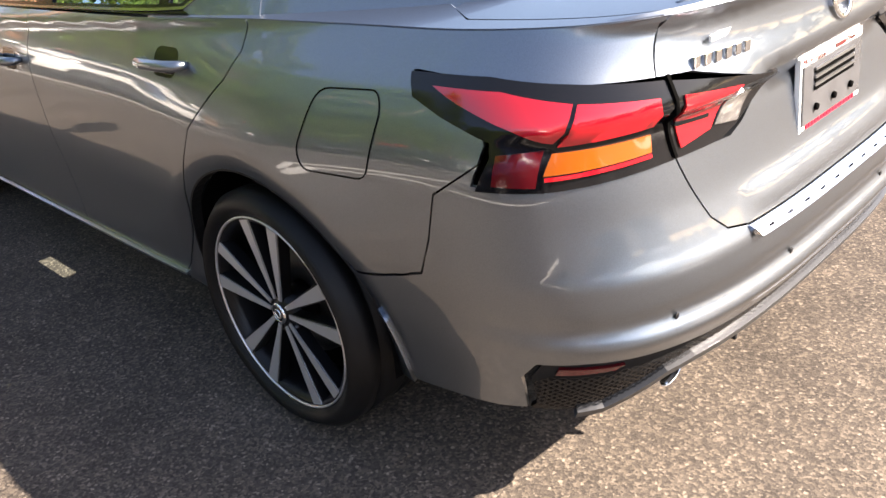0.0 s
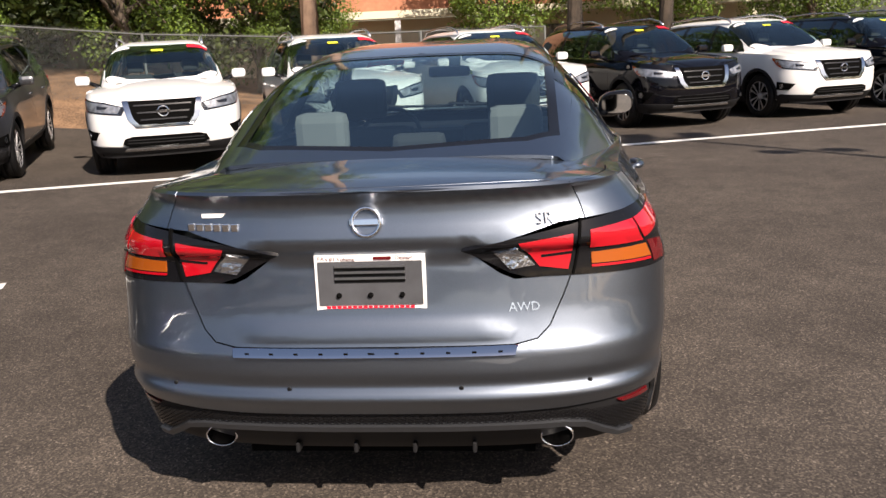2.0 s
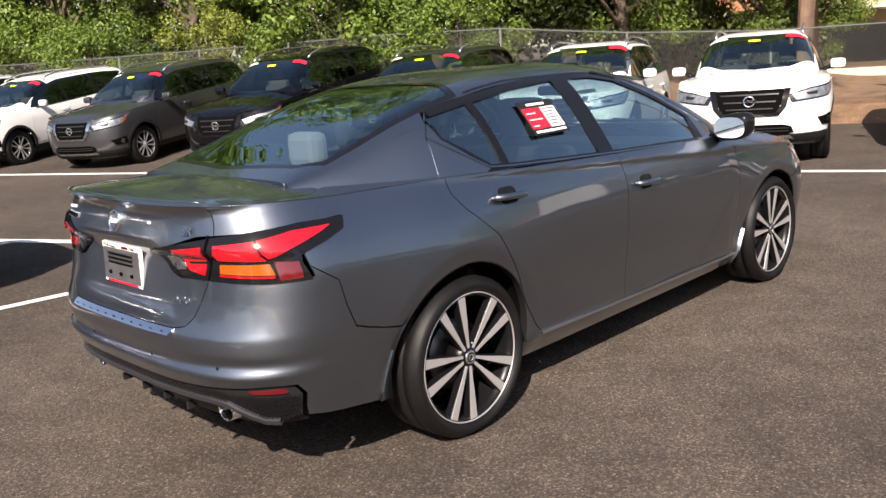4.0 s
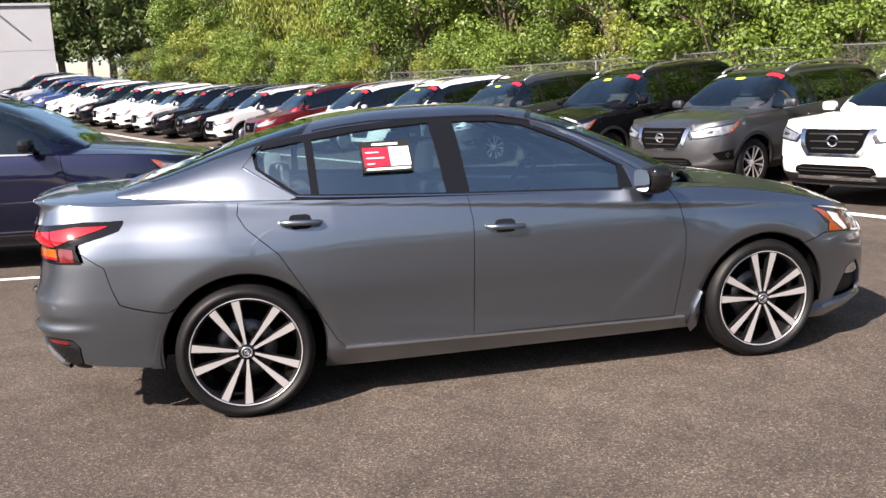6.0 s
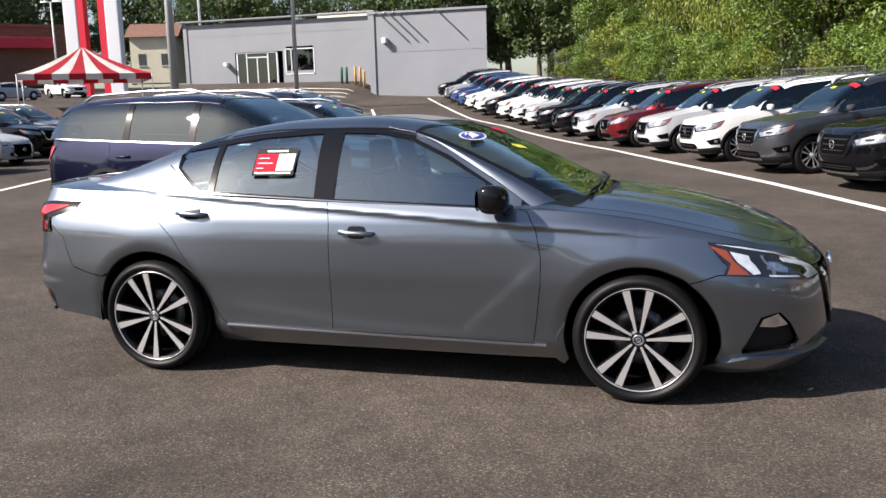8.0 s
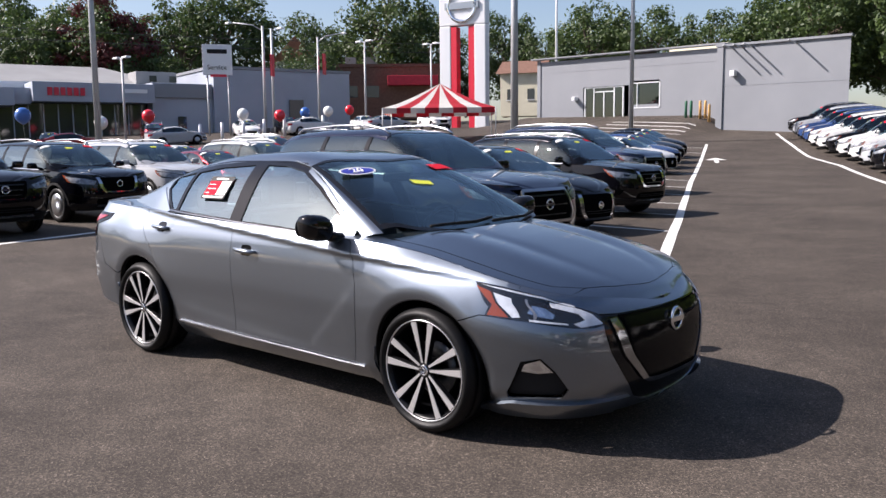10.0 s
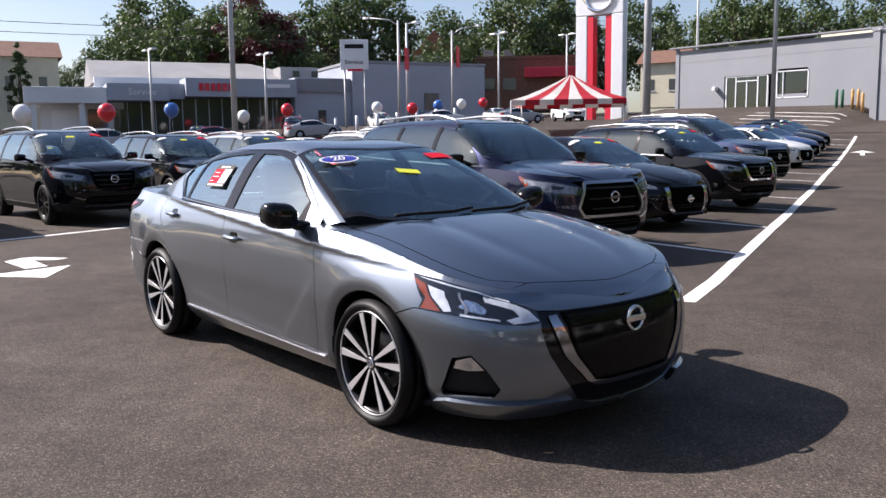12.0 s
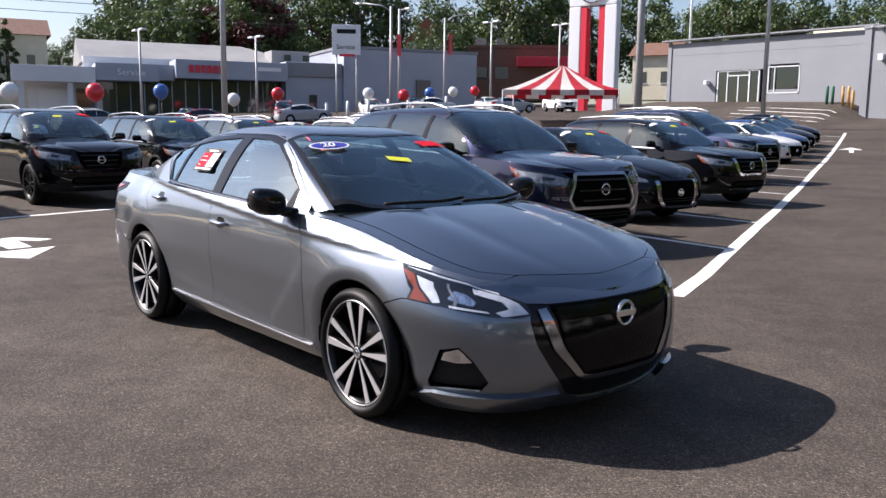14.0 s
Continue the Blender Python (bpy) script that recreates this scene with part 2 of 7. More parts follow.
    for i in range(len(pts) - 1):
        for j in range(n):
            faces.append((i * n + j, i * n + (j + 1) % n, (i + 1) * n + (j + 1) % n, (i + 1) * n + j))
    faces.append(tuple(range(n - 1, -1, -1)))
    faces.append(tuple((len(pts) - 1) * n + j for j in range(n)))
    return mesh_object(name, verts, faces, mat, parent, True, label)


def text_on(name, words, size, m, mat, parent, label=""):
    """Raised letters; the text runs along x and stands up along y of m."""
    cu = bpy.data.curves.new(name, "FONT")
    cu.body, cu.size, cu.extrude = words, size, size * 0.03
    cu.resolution_u = 2
    tmp = bpy.data.objects.new(name, cu)
    me = bpy.data.meshes.new_from_object(tmp)
    bpy.data.objects.remove(tmp)
    me.materials.clear()
    me.materials.append(M[mat])
    ob = new(name, me)
    ob.parent = parent
    ob.matrix_basis = m
    if label:
        ob["label"] = label
    return ob


def curve(xs, ys):
    """A smooth curve through a few knots, flat past its ends."""
    xs, ys = np.array(xs, float), np.array(ys, float)
    d = np.diff(ys) / np.diff(xs)
    t = np.zeros(len(xs))
    for i in range(1, len(xs) - 1):
        t[i] = 0 if d[i - 1] * d[i] <= 0 else 2 * d[i - 1] * d[i] / (d[i - 1] + d[i])
    t[0], t[-1] = d[0], d[-1]

    def f(x):
        x = np.clip(np.asarray(x, float), xs[0], xs[-1])
        i = np.clip(np.searchsorted(xs, x) - 1, 0, len(xs) - 2)
        h = xs[i + 1] - xs[i]
        u = (x - xs[i]) / h
        return (2 * u**3 - 3 * u**2 + 1) * ys[i] + (u**3 - 2 * u**2 + u) * h * t[i] + (-2 * u**3 + 3 * u**2) * ys[i + 1] + (u**3 - u**2) * h * t[i + 1]

    return f


ROW_Y, ROW_X = [-2.0, 3.75, 10.96, 21.0, 34.7, 39.3, 46.9, 53.9], [7.4, 5.4, 2.94, -0.6, -6.9, -9.7, -13.2, -16.6]


def ground_z(x, y):
    d = -0.45 * x + 0.89 * y
    rise = 0.00125 * max(0.0, min(d, 60.0) - 16) ** 2 + 0.035 * max(0.0, min(d, 160.0) - 60)
    line = float(np.interp(y, ROW_Y, ROW_X))
    stall = 0.10 * max(0.0, min(5.5, (x - line) * 0.92 - 1.0)) * max(0.0, min(1.0, (y - 6.0) / 5.0)) * max(0.0, min(1.0, (62.0 - y) / 4.0))
    ramp = 0.95 * max(0.0, min(1.0, (y - 50.5) / 6.0)) * max(0.0, min(1.0, -21.4 - x)) * max(0.0, min(1.0, (x + 44.0) / 5.0)) * max(0.0, min(1.0, (75.0 - y) / 5.0))
    return rise + stall + ramp - 0.016 * max(0.0, x - 3)


# ---- car shells ----
class Shell:
    """The outer surface of a car body: nose to +x, right side at -y."""

    def __init__(self, xr, xf, wide, taper, shoulder, x0r, x0f, pr, pf, deck, roof, belt, base, tumble, ref=0.7, swell=None, mn=(7.0, 4.0), lift=1.0):
        self.xr, self.xf, self.wide, self.taper, self.shoulder = xr, xf, wide, taper, shoulder
        self.x0r, self.x0f, self.pr, self.pf = x0r, x0f, pr, pf
        self.deck, self.roof, self.belt, self.base, self.tumble, self.swell, self.mn, self.lift = deck, roof, belt, base, tumble, swell, mn, lift
        phi = np.linspace(0, math.pi / 2, 400)
        self.phi = phi
        self.s_rear = self._arc(phi, ref, -1)
        self.s_front = self._arc(phi, ref, 1)
        self.rc, self.fc = x0r - self.s_rear[-1], x0f + self.s_front[-1]

    def _corner(self, phi, z, end):
        x0, (p, q) = (self.x0f, self.pf) if end > 0 else (self.x0r, self.pr)
        xe = self.xf(z) if end > 0 else self.xr(z)
        x = x0 + (xe - x0) * np.sin(phi) ** (2 / p)
        return x, self.half(x, z) * np.maximum(np.cos(phi), 0) ** (2 / q)

    def _arc(self, phi, z, end):
        x, y = self._corner(phi, np.full_like(phi, z), end)
        return np.concatenate([[0], np.cumsum(np.hypot(np.diff(x), np.diff(y)))])

    def half(self, x, z):
        w = self.wide(z) * self.taper(x)
        return w + (self.swell(x, z) if self.swell else 0)

    def side(self, s, z):
        """The flank and the ends, unrolled: s is x along the flank, and runs on round the corners; past the middle it is the other side."""
        s, z = np.asarray(s, float), np.asarray(z, float)
        flip = np.where((s < self.rc) | (s > self.fc), -1.0, 1.0)
        s = np.where(s < self.rc, 2 * self.rc - s, np.where(s > self.fc, 2 * self.fc - s, s))
        x, y = s.copy(), self.half(s, z)
        r, f = s < self.x0r, s > self.x0f
        if r.any():
            x[r], y[r] = self._corner(np.interp(self.x0r - s[r], self.s_rear, self.phi), z[r], -1)
        if f.any():
            x[f], y[f] = self._corner(np.interp(s[f] - self.x0f, self.s_front, self.phi), z[f], 1)
        return np.stack([x, -y * flip, z], -1)

    def crest(self, s):
        """The height at which the flank meets the shoulder."""
        s = np.atleast_1d(np.asarray(s, float))
        z = np.full(len(s), 0.7)
        for _ in range(40):
            z = 0.5 * z + 0.5 * self.shoulder(self.side(s, z)[:, 0])
        return z

    def rim(self, x):
        """Half the width at the shoulder's height."""
        z = self.shoulder(x)
        y = self.half(x, z)
        for end, x0, (p, q) in ((-1, self.x0r, self.pr), (1, self.x0f, self.pf)):
            xe = self.xf(z) if end > 0 else self.xr(z)
            u = np.clip((x - x0) / (xe - x0), 0, 1)
            y = np.where((x - x0) * end > 0, y * np.maximum(1 - u**p, 0) ** (1 / q), y)
        return y

    def top(self, x, y):
        """Hood and boot lid."""
        x, y = np.asarray(x, float), np.asarray(y, float)
        ys = np.maximum(self.rim(x), 1e-3)
        c, e = self.deck(x), self.shoulder(x)
        return np.stack([x, y, c - (c - e) * np.minimum(np.abs(y) / ys, 1) ** 2.4], -1)

    def lid(self, x, f):
        """The same by the share f of the half width, -1 to 1."""
        x, f = np.asarray(x, float), np.asarray(f, float)
        return self.top(x, f * self.rim(x))

    def pane(self, x, z):
        """The sides of the cabin."""
        x, z = np.asarray(x, float), np.asarray(z, float)
        m, n = self.mn
        zb, h = self.belt(x), self.lift * np.maximum(self.roof(x) - self.belt(x), 1e-3)
        z = np.where(z > zb, zb + self.lift * (z - zb), z)
        u = np.clip((z - zb) / h, 0, 1)
        y = (self.base(x) - self.tumble * (z - zb)) * np.maximum(1 - u**n, 0) ** (1 / m)
        return np.stack([x, -y, z], -1)

    def cover(self, x, y):
        """Windscreen, roof and rear window."""
        x, y = np.asarray(x, float), np.asarray(y, float)
        m, n = self.mn
        zb, h = self.belt(x), self.lift * np.maximum(self.roof(x) - self.belt(x), 1e-3)
        z = zb + 0.8 * h
        for _ in range(25):
            w = self.base(x) - self.tumble * (z - zb)
            z = 0.5 * z + 0.5 * (zb + h * np.maximum(1 - np.minimum(np.abs(y) / w, 1) ** m, 0) ** (1 / n))
        return np.stack([x, y, z], -1)


def mirrored(fn):
    return lambda a, b: fn(a, b) * np.array([1, -1, 1])


def rounded(points, radius=0.02, step=0.02):
    """Rounds a polygon's corners and splits its sides."""
    out, n = [], len(points)
    P = [Vector(p) for p in points]
    for i in range(n):
        a, b, c = P[i - 1], P[i], P[(i + 1) % n]
        r = min(radius, (a - b).length * 0.45, (c - b).length * 0.45)
        if r < 1e-4:
            out.append(b)
            continue
        p, q = b + (a - b).normalized() * r, b + (c - b).normalized() * r
        for k in range(5):
            t = k / 4
            out.append(p * (1 - t) ** 2 + b * (2 * t * (1 - t)) + q * t**2)
    dense = []
    for i, p in enumerate(out):
        q = out[(i + 1) % len(out)]
        k = max(1, int((q - p).length / step))
        dense += [p.lerp(q, j / k) for j in range(k)]
    return dense


def inside(x, y, poly):
    hit = np.zeros(x.shape, bool)
    n = len(poly)
    for i in range(n):
        (x0, y0), (x1, y1) = poly[i - 1], poly[i]
        if y0 != y1:
            hit ^= ((y0 > y) != (y1 > y)) & (x < (x1 - x0) * (y - y0) / (y1 - y0) + x0)
    return hit


def shrink(poly, d):
    n, out = len(poly), []
    area = sum(poly[i - 1][0] * poly[i][1] - poly[i][0] * poly[i - 1][1] for i in range(n))
    sign = 1 if area > 0 else -1
    for i in range(n):
        t = Vector(poly[(i + 1) % n]) - Vector(poly[i - 1])
        if t.length > 1e-9:
            t.normalize()
        out.append(Vector(poly[i]) + Vector((-t.y, t.x)) * d * sign)
    return out


def patch(name, outline, fn, mat, parent=None, res=0.03, offset=0.0, skirt=0.012, holes=(), gap=0.0, label="", radius=0.0, step=None, bump=None, soft=None):
    """A sheet of a surface fn(a, b), cut along an outline in (a, b), with its edge turned in."""
    from mathutils.geometry import delaunay_2d_cdt as cdt
    step = step or res
    loops = [rounded(outline, radius, step)] + [rounded(h, radius, step) for h in holes]
    if gap:
        loops = [shrink(loops[0], gap)] + [shrink(h, -gap) for h in loops[1:]]
    pts, edges = [], []
    for loop in loops:
        k = len(pts)
        pts += [Vector((p[0], p[1])) for p in loop]
        edges += [(k + i, k + (i + 1) % len(loop)) for i in range(len(loop))]
    xs, ys = [p[0] for p in loops[0]], [p[1] for p in loops[0]]
    gx, gy = np.meshgrid(np.arange(min(xs) + res / 2, max(xs), res), np.arange(min(ys) + res / 2, max(ys), res))
    gx, gy = gx.ravel(), gy.ravel()
    ok = inside(gx, gy, shrink(loops[0], res * 0.4))
    for h in loops[1:]:
        ok &= ~inside(gx, gy, shrink(h, -res * 0.4))
    pts += [Vector((a, b)) for a, b in zip(gx[ok], gy[ok])]
    v2, _, tri, *_ = cdt(pts, edges, [], 0, 1e-6)
    a, b = np.array([v[0] for v in v2]), np.array([v[1] for v in v2])
    keep = inside(a, b, loops[0])
    cx = np.array([[sum(v2[i][k] for i in t) / 3 for k in (0, 1)] for t in tri])
    ok = inside(cx[:, 0], cx[:, 1], loops[0])
    for h in loops[1:]:
        ok &= ~inside(cx[:, 0], cx[:, 1], h)
    tri = [tuple(t) for t, k in zip(tri, ok) if k]
    e = 1e-3
    co = fn(a, b)
    nrm = np.cross(fn(a + e, b) - fn(a - e, b), fn(a, b + e) - fn(a, b - e))
    nrm /= np.maximum(np.linalg.norm(nrm, axis=1, keepdims=True), 1e-12)
    if (nrm * (co - co * np.array([0.8, 0, 0]) - np.array([0, 0, 0.6]))).sum() < 0:
        nrm = -nrm
    if bump is not None:
        co = co + nrm * bump(a, b)[:, None]
    co = co + nrm * offset
    t0 = np.array(tri)
    fx = np.cross(co[t0[:, 1]] - co[t0[:, 0]], co[t0[:, 2]] - co[t0[:, 0]])
    if (fx * nrm[t0[:, 0]]).sum() < 0:
        tri = [t[::-1] for t in tri]
    if bump is not None:
        acc = np.zeros_like(co)
        t0 = np.array(tri)
        fx = np.cross(co[t0[:, 1]] - co[t0[:, 0]], co[t0[:, 2]] - co[t0[:, 0]])
        for k in range(3):
            np.add.at(acc, t0[:, k], fx)
        nrm = acc / np.maximum(np.linalg.norm(acc, axis=1, keepdims=True), 1e-12)
    if soft is not None:
        w = soft(a, b)[:, None]
        aim = np.stack([np.where(co[:, 0] > 1.9, 0.45, 0.08), 0.5 * np.sign(co[:, 1]) * (np.abs(co[:, 1]) > 0.55), np.full(len(co), 0.85)], -1)
        nrm = nrm * (1 - w) + aim * w
        nrm /= np.linalg.norm(nrm, axis=1, keepdims=True)
    verts, norms, faces = list(co), list(nrm), list(tri)
    if skirt:
        count = {}
        for t in tri:
            for i in range(3):
                count[(t[i], t[(i + 1) % 3])] = 1
        rim = [ed for ed in count if (ed[1], ed[0]) not in count]
        low = {}
        for ed in rim:
            for i in ed:
                if i not in low:
                    low[i] = (len(verts), len(verts) + 1)
                    verts += [co[i], co[i] - nrm[i] * skirt]
                    norms += [nrm[i], nrm[i]]
        for i, j in rim:
            faces.append((low[j][0], low[i][0], low[i][1], low[j][1]))
            t = co[j] - co[i]
            for k in (i, j):
                out = np.cross(t, nrm[k])
                out = out / max(np.linalg.norm(out), 1e-9)
                for q in low[k]:
                    norms[q] = out
    return mesh_object(name, verts, faces, mat, parent, True, label, norms)


def strip(name, points, width, fn, mat, parent=None, offset=0.001, label="", skirt=0.004):
    """A narrow band along a line in (a, b)."""
    P = [Vector(p) for p in points]
    dense = []
    for p, q in zip(P, P[1:]):
        k = max(1, int((q - p).length / 0.02))
        dense += [p.lerp(q, i / k) for i in range(k)]
    dense.append(P[-1])
    a, b = [], []
    for i, p in enumerate(dense):
        t = dense[min(i + 1, len(dense) - 1)] - dense[max(i - 1, 0)]
        t.normalize()
        w = Vector((-t.y, t.x)) * width / 2
        a += [p.x + w.x, p.x - w.x]
        b += [p.y + w.y, p.y - w.y]
    a, b = np.array(a), np.array(b)
    e = 1e-3
    co = fn(a, b)
    nrm = np.cross(fn(a + e, b) - fn(a - e, b), fn(a, b + e) - fn(a, b - e))
    nrm /= np.maximum(np.linalg.norm(nrm, axis=1, keepdims=True), 1e-12)
    out = -np.sign((nrm * (np.array([0, 0, 0.6]) - co)).sum(1))[:, None]
    nrm = nrm * out
    n = len(dense)
    verts = list(co + nrm * offset) + list(co - nrm * skirt)
    faces = []
    for i in range(n - 1):
        faces.append((2 * i, 2 * i + 1, 2 * i + 3, 2 * i + 2))
        k = 2 * n
        faces.append((2 * i, 2 * i + 2, k + 2 * i + 2, k + 2 * i))
        faces.append((2 * i + 3, 2 * i + 1, k + 2 * i + 1, k + 2 * i + 3))
    return mesh_object(name, verts, faces, mat, parent, False, label)


# ---- the grey saloon ----
def bell(v, c, w):
    return np.exp(-(((v - c) / w) ** 2))


SHOULDER = curve([-2.43, -2.2, -1.9, -1.5, -1.0, -0.3, 0.5, 1.0, 1.3, 1.7, 2.0, 2.2, 2.30, 2.34], [1.095, 1.087, 1.072, 1.066, 1.05, 1.025, 1.0, 0.985, 0.955, 0.885, 0.815, 0.755, 0.715, 0.69])


def saloon_swell(x, z):
    arch = bell(x, -1.42, 0.45) * 0.024 + bell(x, 1.42, 0.42) * 0.026
    flank = bell(x, -0.1, 1.1)
    upper = 0.973 - 0.0687 * x
    edge = (0.013 * np.where(z > upper, bell(z, upper, 0.040), bell(z, upper, 0.017))) * np.clip((1.9 - np.abs(x)) / 0.5, 0, 1)
    low = np.where(x > 0.5, 0.345 + 0.93 * (x - 0.5), 0.395 - 0.1 * (x + 0.45))
    foot = 0.006 / (1 + np.exp(np.clip((z - low) / 0.016, -30, 30))) * np.clip((0.93 - x) / 0.1, 0, 1) * np.clip((x + 1.05) / 0.3, 0, 1)
    up = SHOULDER(x) - z
    roll = -0.075 * np.clip((x - 0.80) / 0.6, 0, 1) * np.clip(1 - up / 0.27, 0, 1) ** 1.7 - 0.045 * np.clip((-x - 0.95) / 0.5, 0, 1) * np.clip(1 - up / 0.24, 0, 1) ** 1.7
    lip = 0
    for cx, r0 in ((-1.4125, 0.395), (1.4125, 0.380)):
        lip = lip - 0.020 * np.clip(1 - (np.hypot(x - cx, z - 0.335) - r0) / 0.075, 0, 1) ** 2
    return arch * bell(z, 0.62, 0.22) + edge + foot + lip + roll - 0.009 * flank * bell(z, 0.52, 0.15)


SALOON = Shell(
    xr=curve([0.20, 0.30, 0.42, 0.55, 0.63, 0.66, 0.70, 0.76, 0.895, 0.91, 0.935, 1.03, 1.065, 1.10], [-2.26, -2.36, -2.43, -2.455, -2.45, -2.436, -2.420, -2.402, -2.382, -2.386, -2.413, -2.388, -2.386, -2.43]),
    xf=curve([0.16, 0.25, 0.35, 0.50, 0.60, 0.66, 0.70, 0.74], [2.30, 2.38, 2.405, 2.40, 2.39, 2.36, 2.325, 2.27]),
    wide=curve([0.16, 0.22, 0.30, 0.36, 0.50, 0.65, 0.80, 0.90, 0.97, 1.03, 1.10], [0.765, 0.818, 0.866, 0.874, 0.893, 0.905, 0.905, 0.892, 0.868, 0.838, 0.805]),
    taper=curve([-2.46, -1.90, -1.45, -0.5, 0.5, 1.35, 1.75, 2.1, 2.4], [0.94, 0.96, 1.0, 1.0, 1.0, 1.0, 0.980, 0.935, 0.90]),
    shoulder=SHOULDER,
    x0r=-1.9, x0f=1.6, pr=(4, 3), pf=(4, 2.2),
    deck=curve([-2.43, -2.3, -1.95, -1.0, 1.15, 1.5, 1.9, 2.15, 2.25, 2.305, 2.34], [1.10, 1.115, 1.125, 1.05, 1.035, 0.995, 0.905, 0.82, 0.768, 0.717, 0.69]),
    roof=curve([-2.0, -1.7, -1.4, -1.0, -0.6, -0.2, 0.15, 0.4, 0.7, 1.0, 1.2], [1.115, 1.20, 1.295, 1.39, 1.432, 1.44, 1.41, 1.345, 1.225, 1.085, 0.995]),
    belt=curve([-2.0, -1.5, -1.0, -0.3, 0.5, 1.2], [1.085, 1.06, 1.045, 1.02, 0.995, 0.965]),
    base=curve([-2.0, -1.7, -1.3, -0.8, 0.3, 0.7, 1.0, 1.22], [0.58, 0.68, 0.78, 0.825, 0.83, 0.81, 0.745, 0.62]),
    tumble=0.60, swell=saloon_swell, lift=1.088)


def arc_points(cx, cz, r, a0, a1, n=28):
    return [(cx + r * math.cos(radians(a0 + (a1 - a0) * i / n)), cz + r * math.sin(radians(a0 + (a1 - a0) * i / n))) for i in range(n + 1)]


def wheel(parent, m, tyre_r=0.335, rim_r=0.268, width=0.235, spokes=10, bright="alloy", detail=1):
    """A wheel whose outer face looks to -y."""
    hub = new("wheel")
    hub.parent = parent
    hub.matrix_basis = m
    n = 64 if detail else 28
    w = width / 2
    lathe("tyre", [(rim_r, -w * 0.86), (rim_r + 0.02, -w), ((rim_r + tyre_r) / 2, -w * 1.07), (tyre_r - 0.018, -w * 0.93), (tyre_r - 0.001, -w * 0.74), (tyre_r, -w * 0.45), (tyre_r - 0.007, -w * 0.43), (tyre_r - 0.007, -w * 0.36), (tyre_r, -w * 0.34), (tyre_r, w * 0.34), (tyre_r - 0.007, w * 0.36), (tyre_r - 0.007, w * 0.43), (tyre_r, w * 0.45), (tyre_r - 0.001, w * 0.74), (tyre_r - 0.018, w * 0.95), (rim_r + 0.02, w), (rim_r, w * 0.9)], "rubber", hub, n)
    lathe("rim", [(rim_r + 0.002, -w * 0.88), (rim_r - 0.012, -w * 0.86), (rim_r - 0.02, -w * 0.6), (rim_r - 0.035, w * 0.5), (rim_r - 0.03, w * 0.9), (rim_r + 0.002, w * 0.9)], "alloy_dark", hub, n)
    lathe("rim_lip", [(rim_r + 0.003, -w * 0.885), (rim_r + 0.002, -w * 0.915), (rim_r - 0.002, -w * 0.915), (rim_r - 0.004, -w * 0.86)], bright, hub, n)
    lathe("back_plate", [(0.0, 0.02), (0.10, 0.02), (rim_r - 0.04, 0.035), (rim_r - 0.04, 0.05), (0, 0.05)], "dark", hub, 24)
    if detail:
        lathe("brake_disc", [(0.06, -0.012), (0.15, -0.012), (0.152, 0.008), (0.06, 0.008)], "steel", hub, 40)
    y_hub, y_rim = -w * 0.80, -w * 0.90
    for i in range(spokes):
        a = 2 * math.pi * (i + 0.5) / spokes + (0.065 if i % 2 else -0.065) * (10 / spokes)
        lean = (0.03 if i % 2 else -0.03) * 10 / spokes
        rad, tan = Vector((math.cos(a), 0, math.sin(a))), Vector((-math.sin(a), 0, math.cos(a)))
        for name, mat, y_off, k in (("spoke", bright, 0.0, 1.0), ("spoke_back", "alloy_dark", 0.004, 1.35)):
            if not detail and name == "spoke_back":
                continue
            bm = bmesh.new()
            rows = []
            for f, half in ((0.040, 0.0056), (0.10, 0.0086), (0.17, 0.0138), (rim_r - 0.008, 0.0190)):
                y = y_hub + (y_rim - y_hub) * f / rim_r + y_off
                cen = rad * f + tan * lean * (f - 0.1)
                hw = half * k * (10 / spokes) ** 0.6
                if name == "spoke":
                    rows.append([cen + tan * hw + Vector((0, y, 0)), cen - tan * hw + Vector((0, y, 0)), cen - tan * hw + Vector((0, y + 0.006, 0)), cen + tan * hw + Vector((0, y + 0.006, 0))])
                else:
                    rows.append([cen + tan * hw * 0.95 + Vector((0, y, 0)), cen - tan * hw * 0.95 + Vector((0, y, 0)), cen - tan * hw + Vector((0, y + 0.03, 0)), cen + tan * hw + Vector((0, y + 0.03, 0))])
            vs = [[bm.verts.new(p) for p in r] for r in rows]
            for r0, r1 in zip(vs, vs[1:]):
                for j in range(4):
                    bm.faces.new((r0[j], r0[(j + 1) % 4], r1[(j + 1) % 4], r1[j]))
            bm.faces.new(vs[0]); bm.faces.new(vs[-1][::-1])
            bmesh.ops.recalc_face_normals(bm, faces=bm.faces)
            part(name, bm, mat, hub)
    lathe("hub_cap", [(0.0, y_hub - 0.006), (0.022, y_hub - 0.005), (0.028, y_hub), (0.034, y_hub + 0.004), (0.05, y_hub + 0.006), (0.055, 0.0), (0, 0.0)], "alloy_dark" if detail else bright, hub, 24)
    if detail:
        lathe("cap_ring", [(0.020, y_hub - 0.0065), (0.020, y_hub - 0.009), (0.028, y_hub - 0.007), (0.030, y_hub)], "chrome", hub, 24)
        lathe("cap_emblem", [(0.009, y_hub - 0.0065), (0.009, y_hub - 0.009), (0.014, y_hub - 0.009), (0.014, y_hub - 0.0065)], "chrome", hub, 20)
        for i in range(5):
            a = 2 * math.pi * i / 5 + 0.3
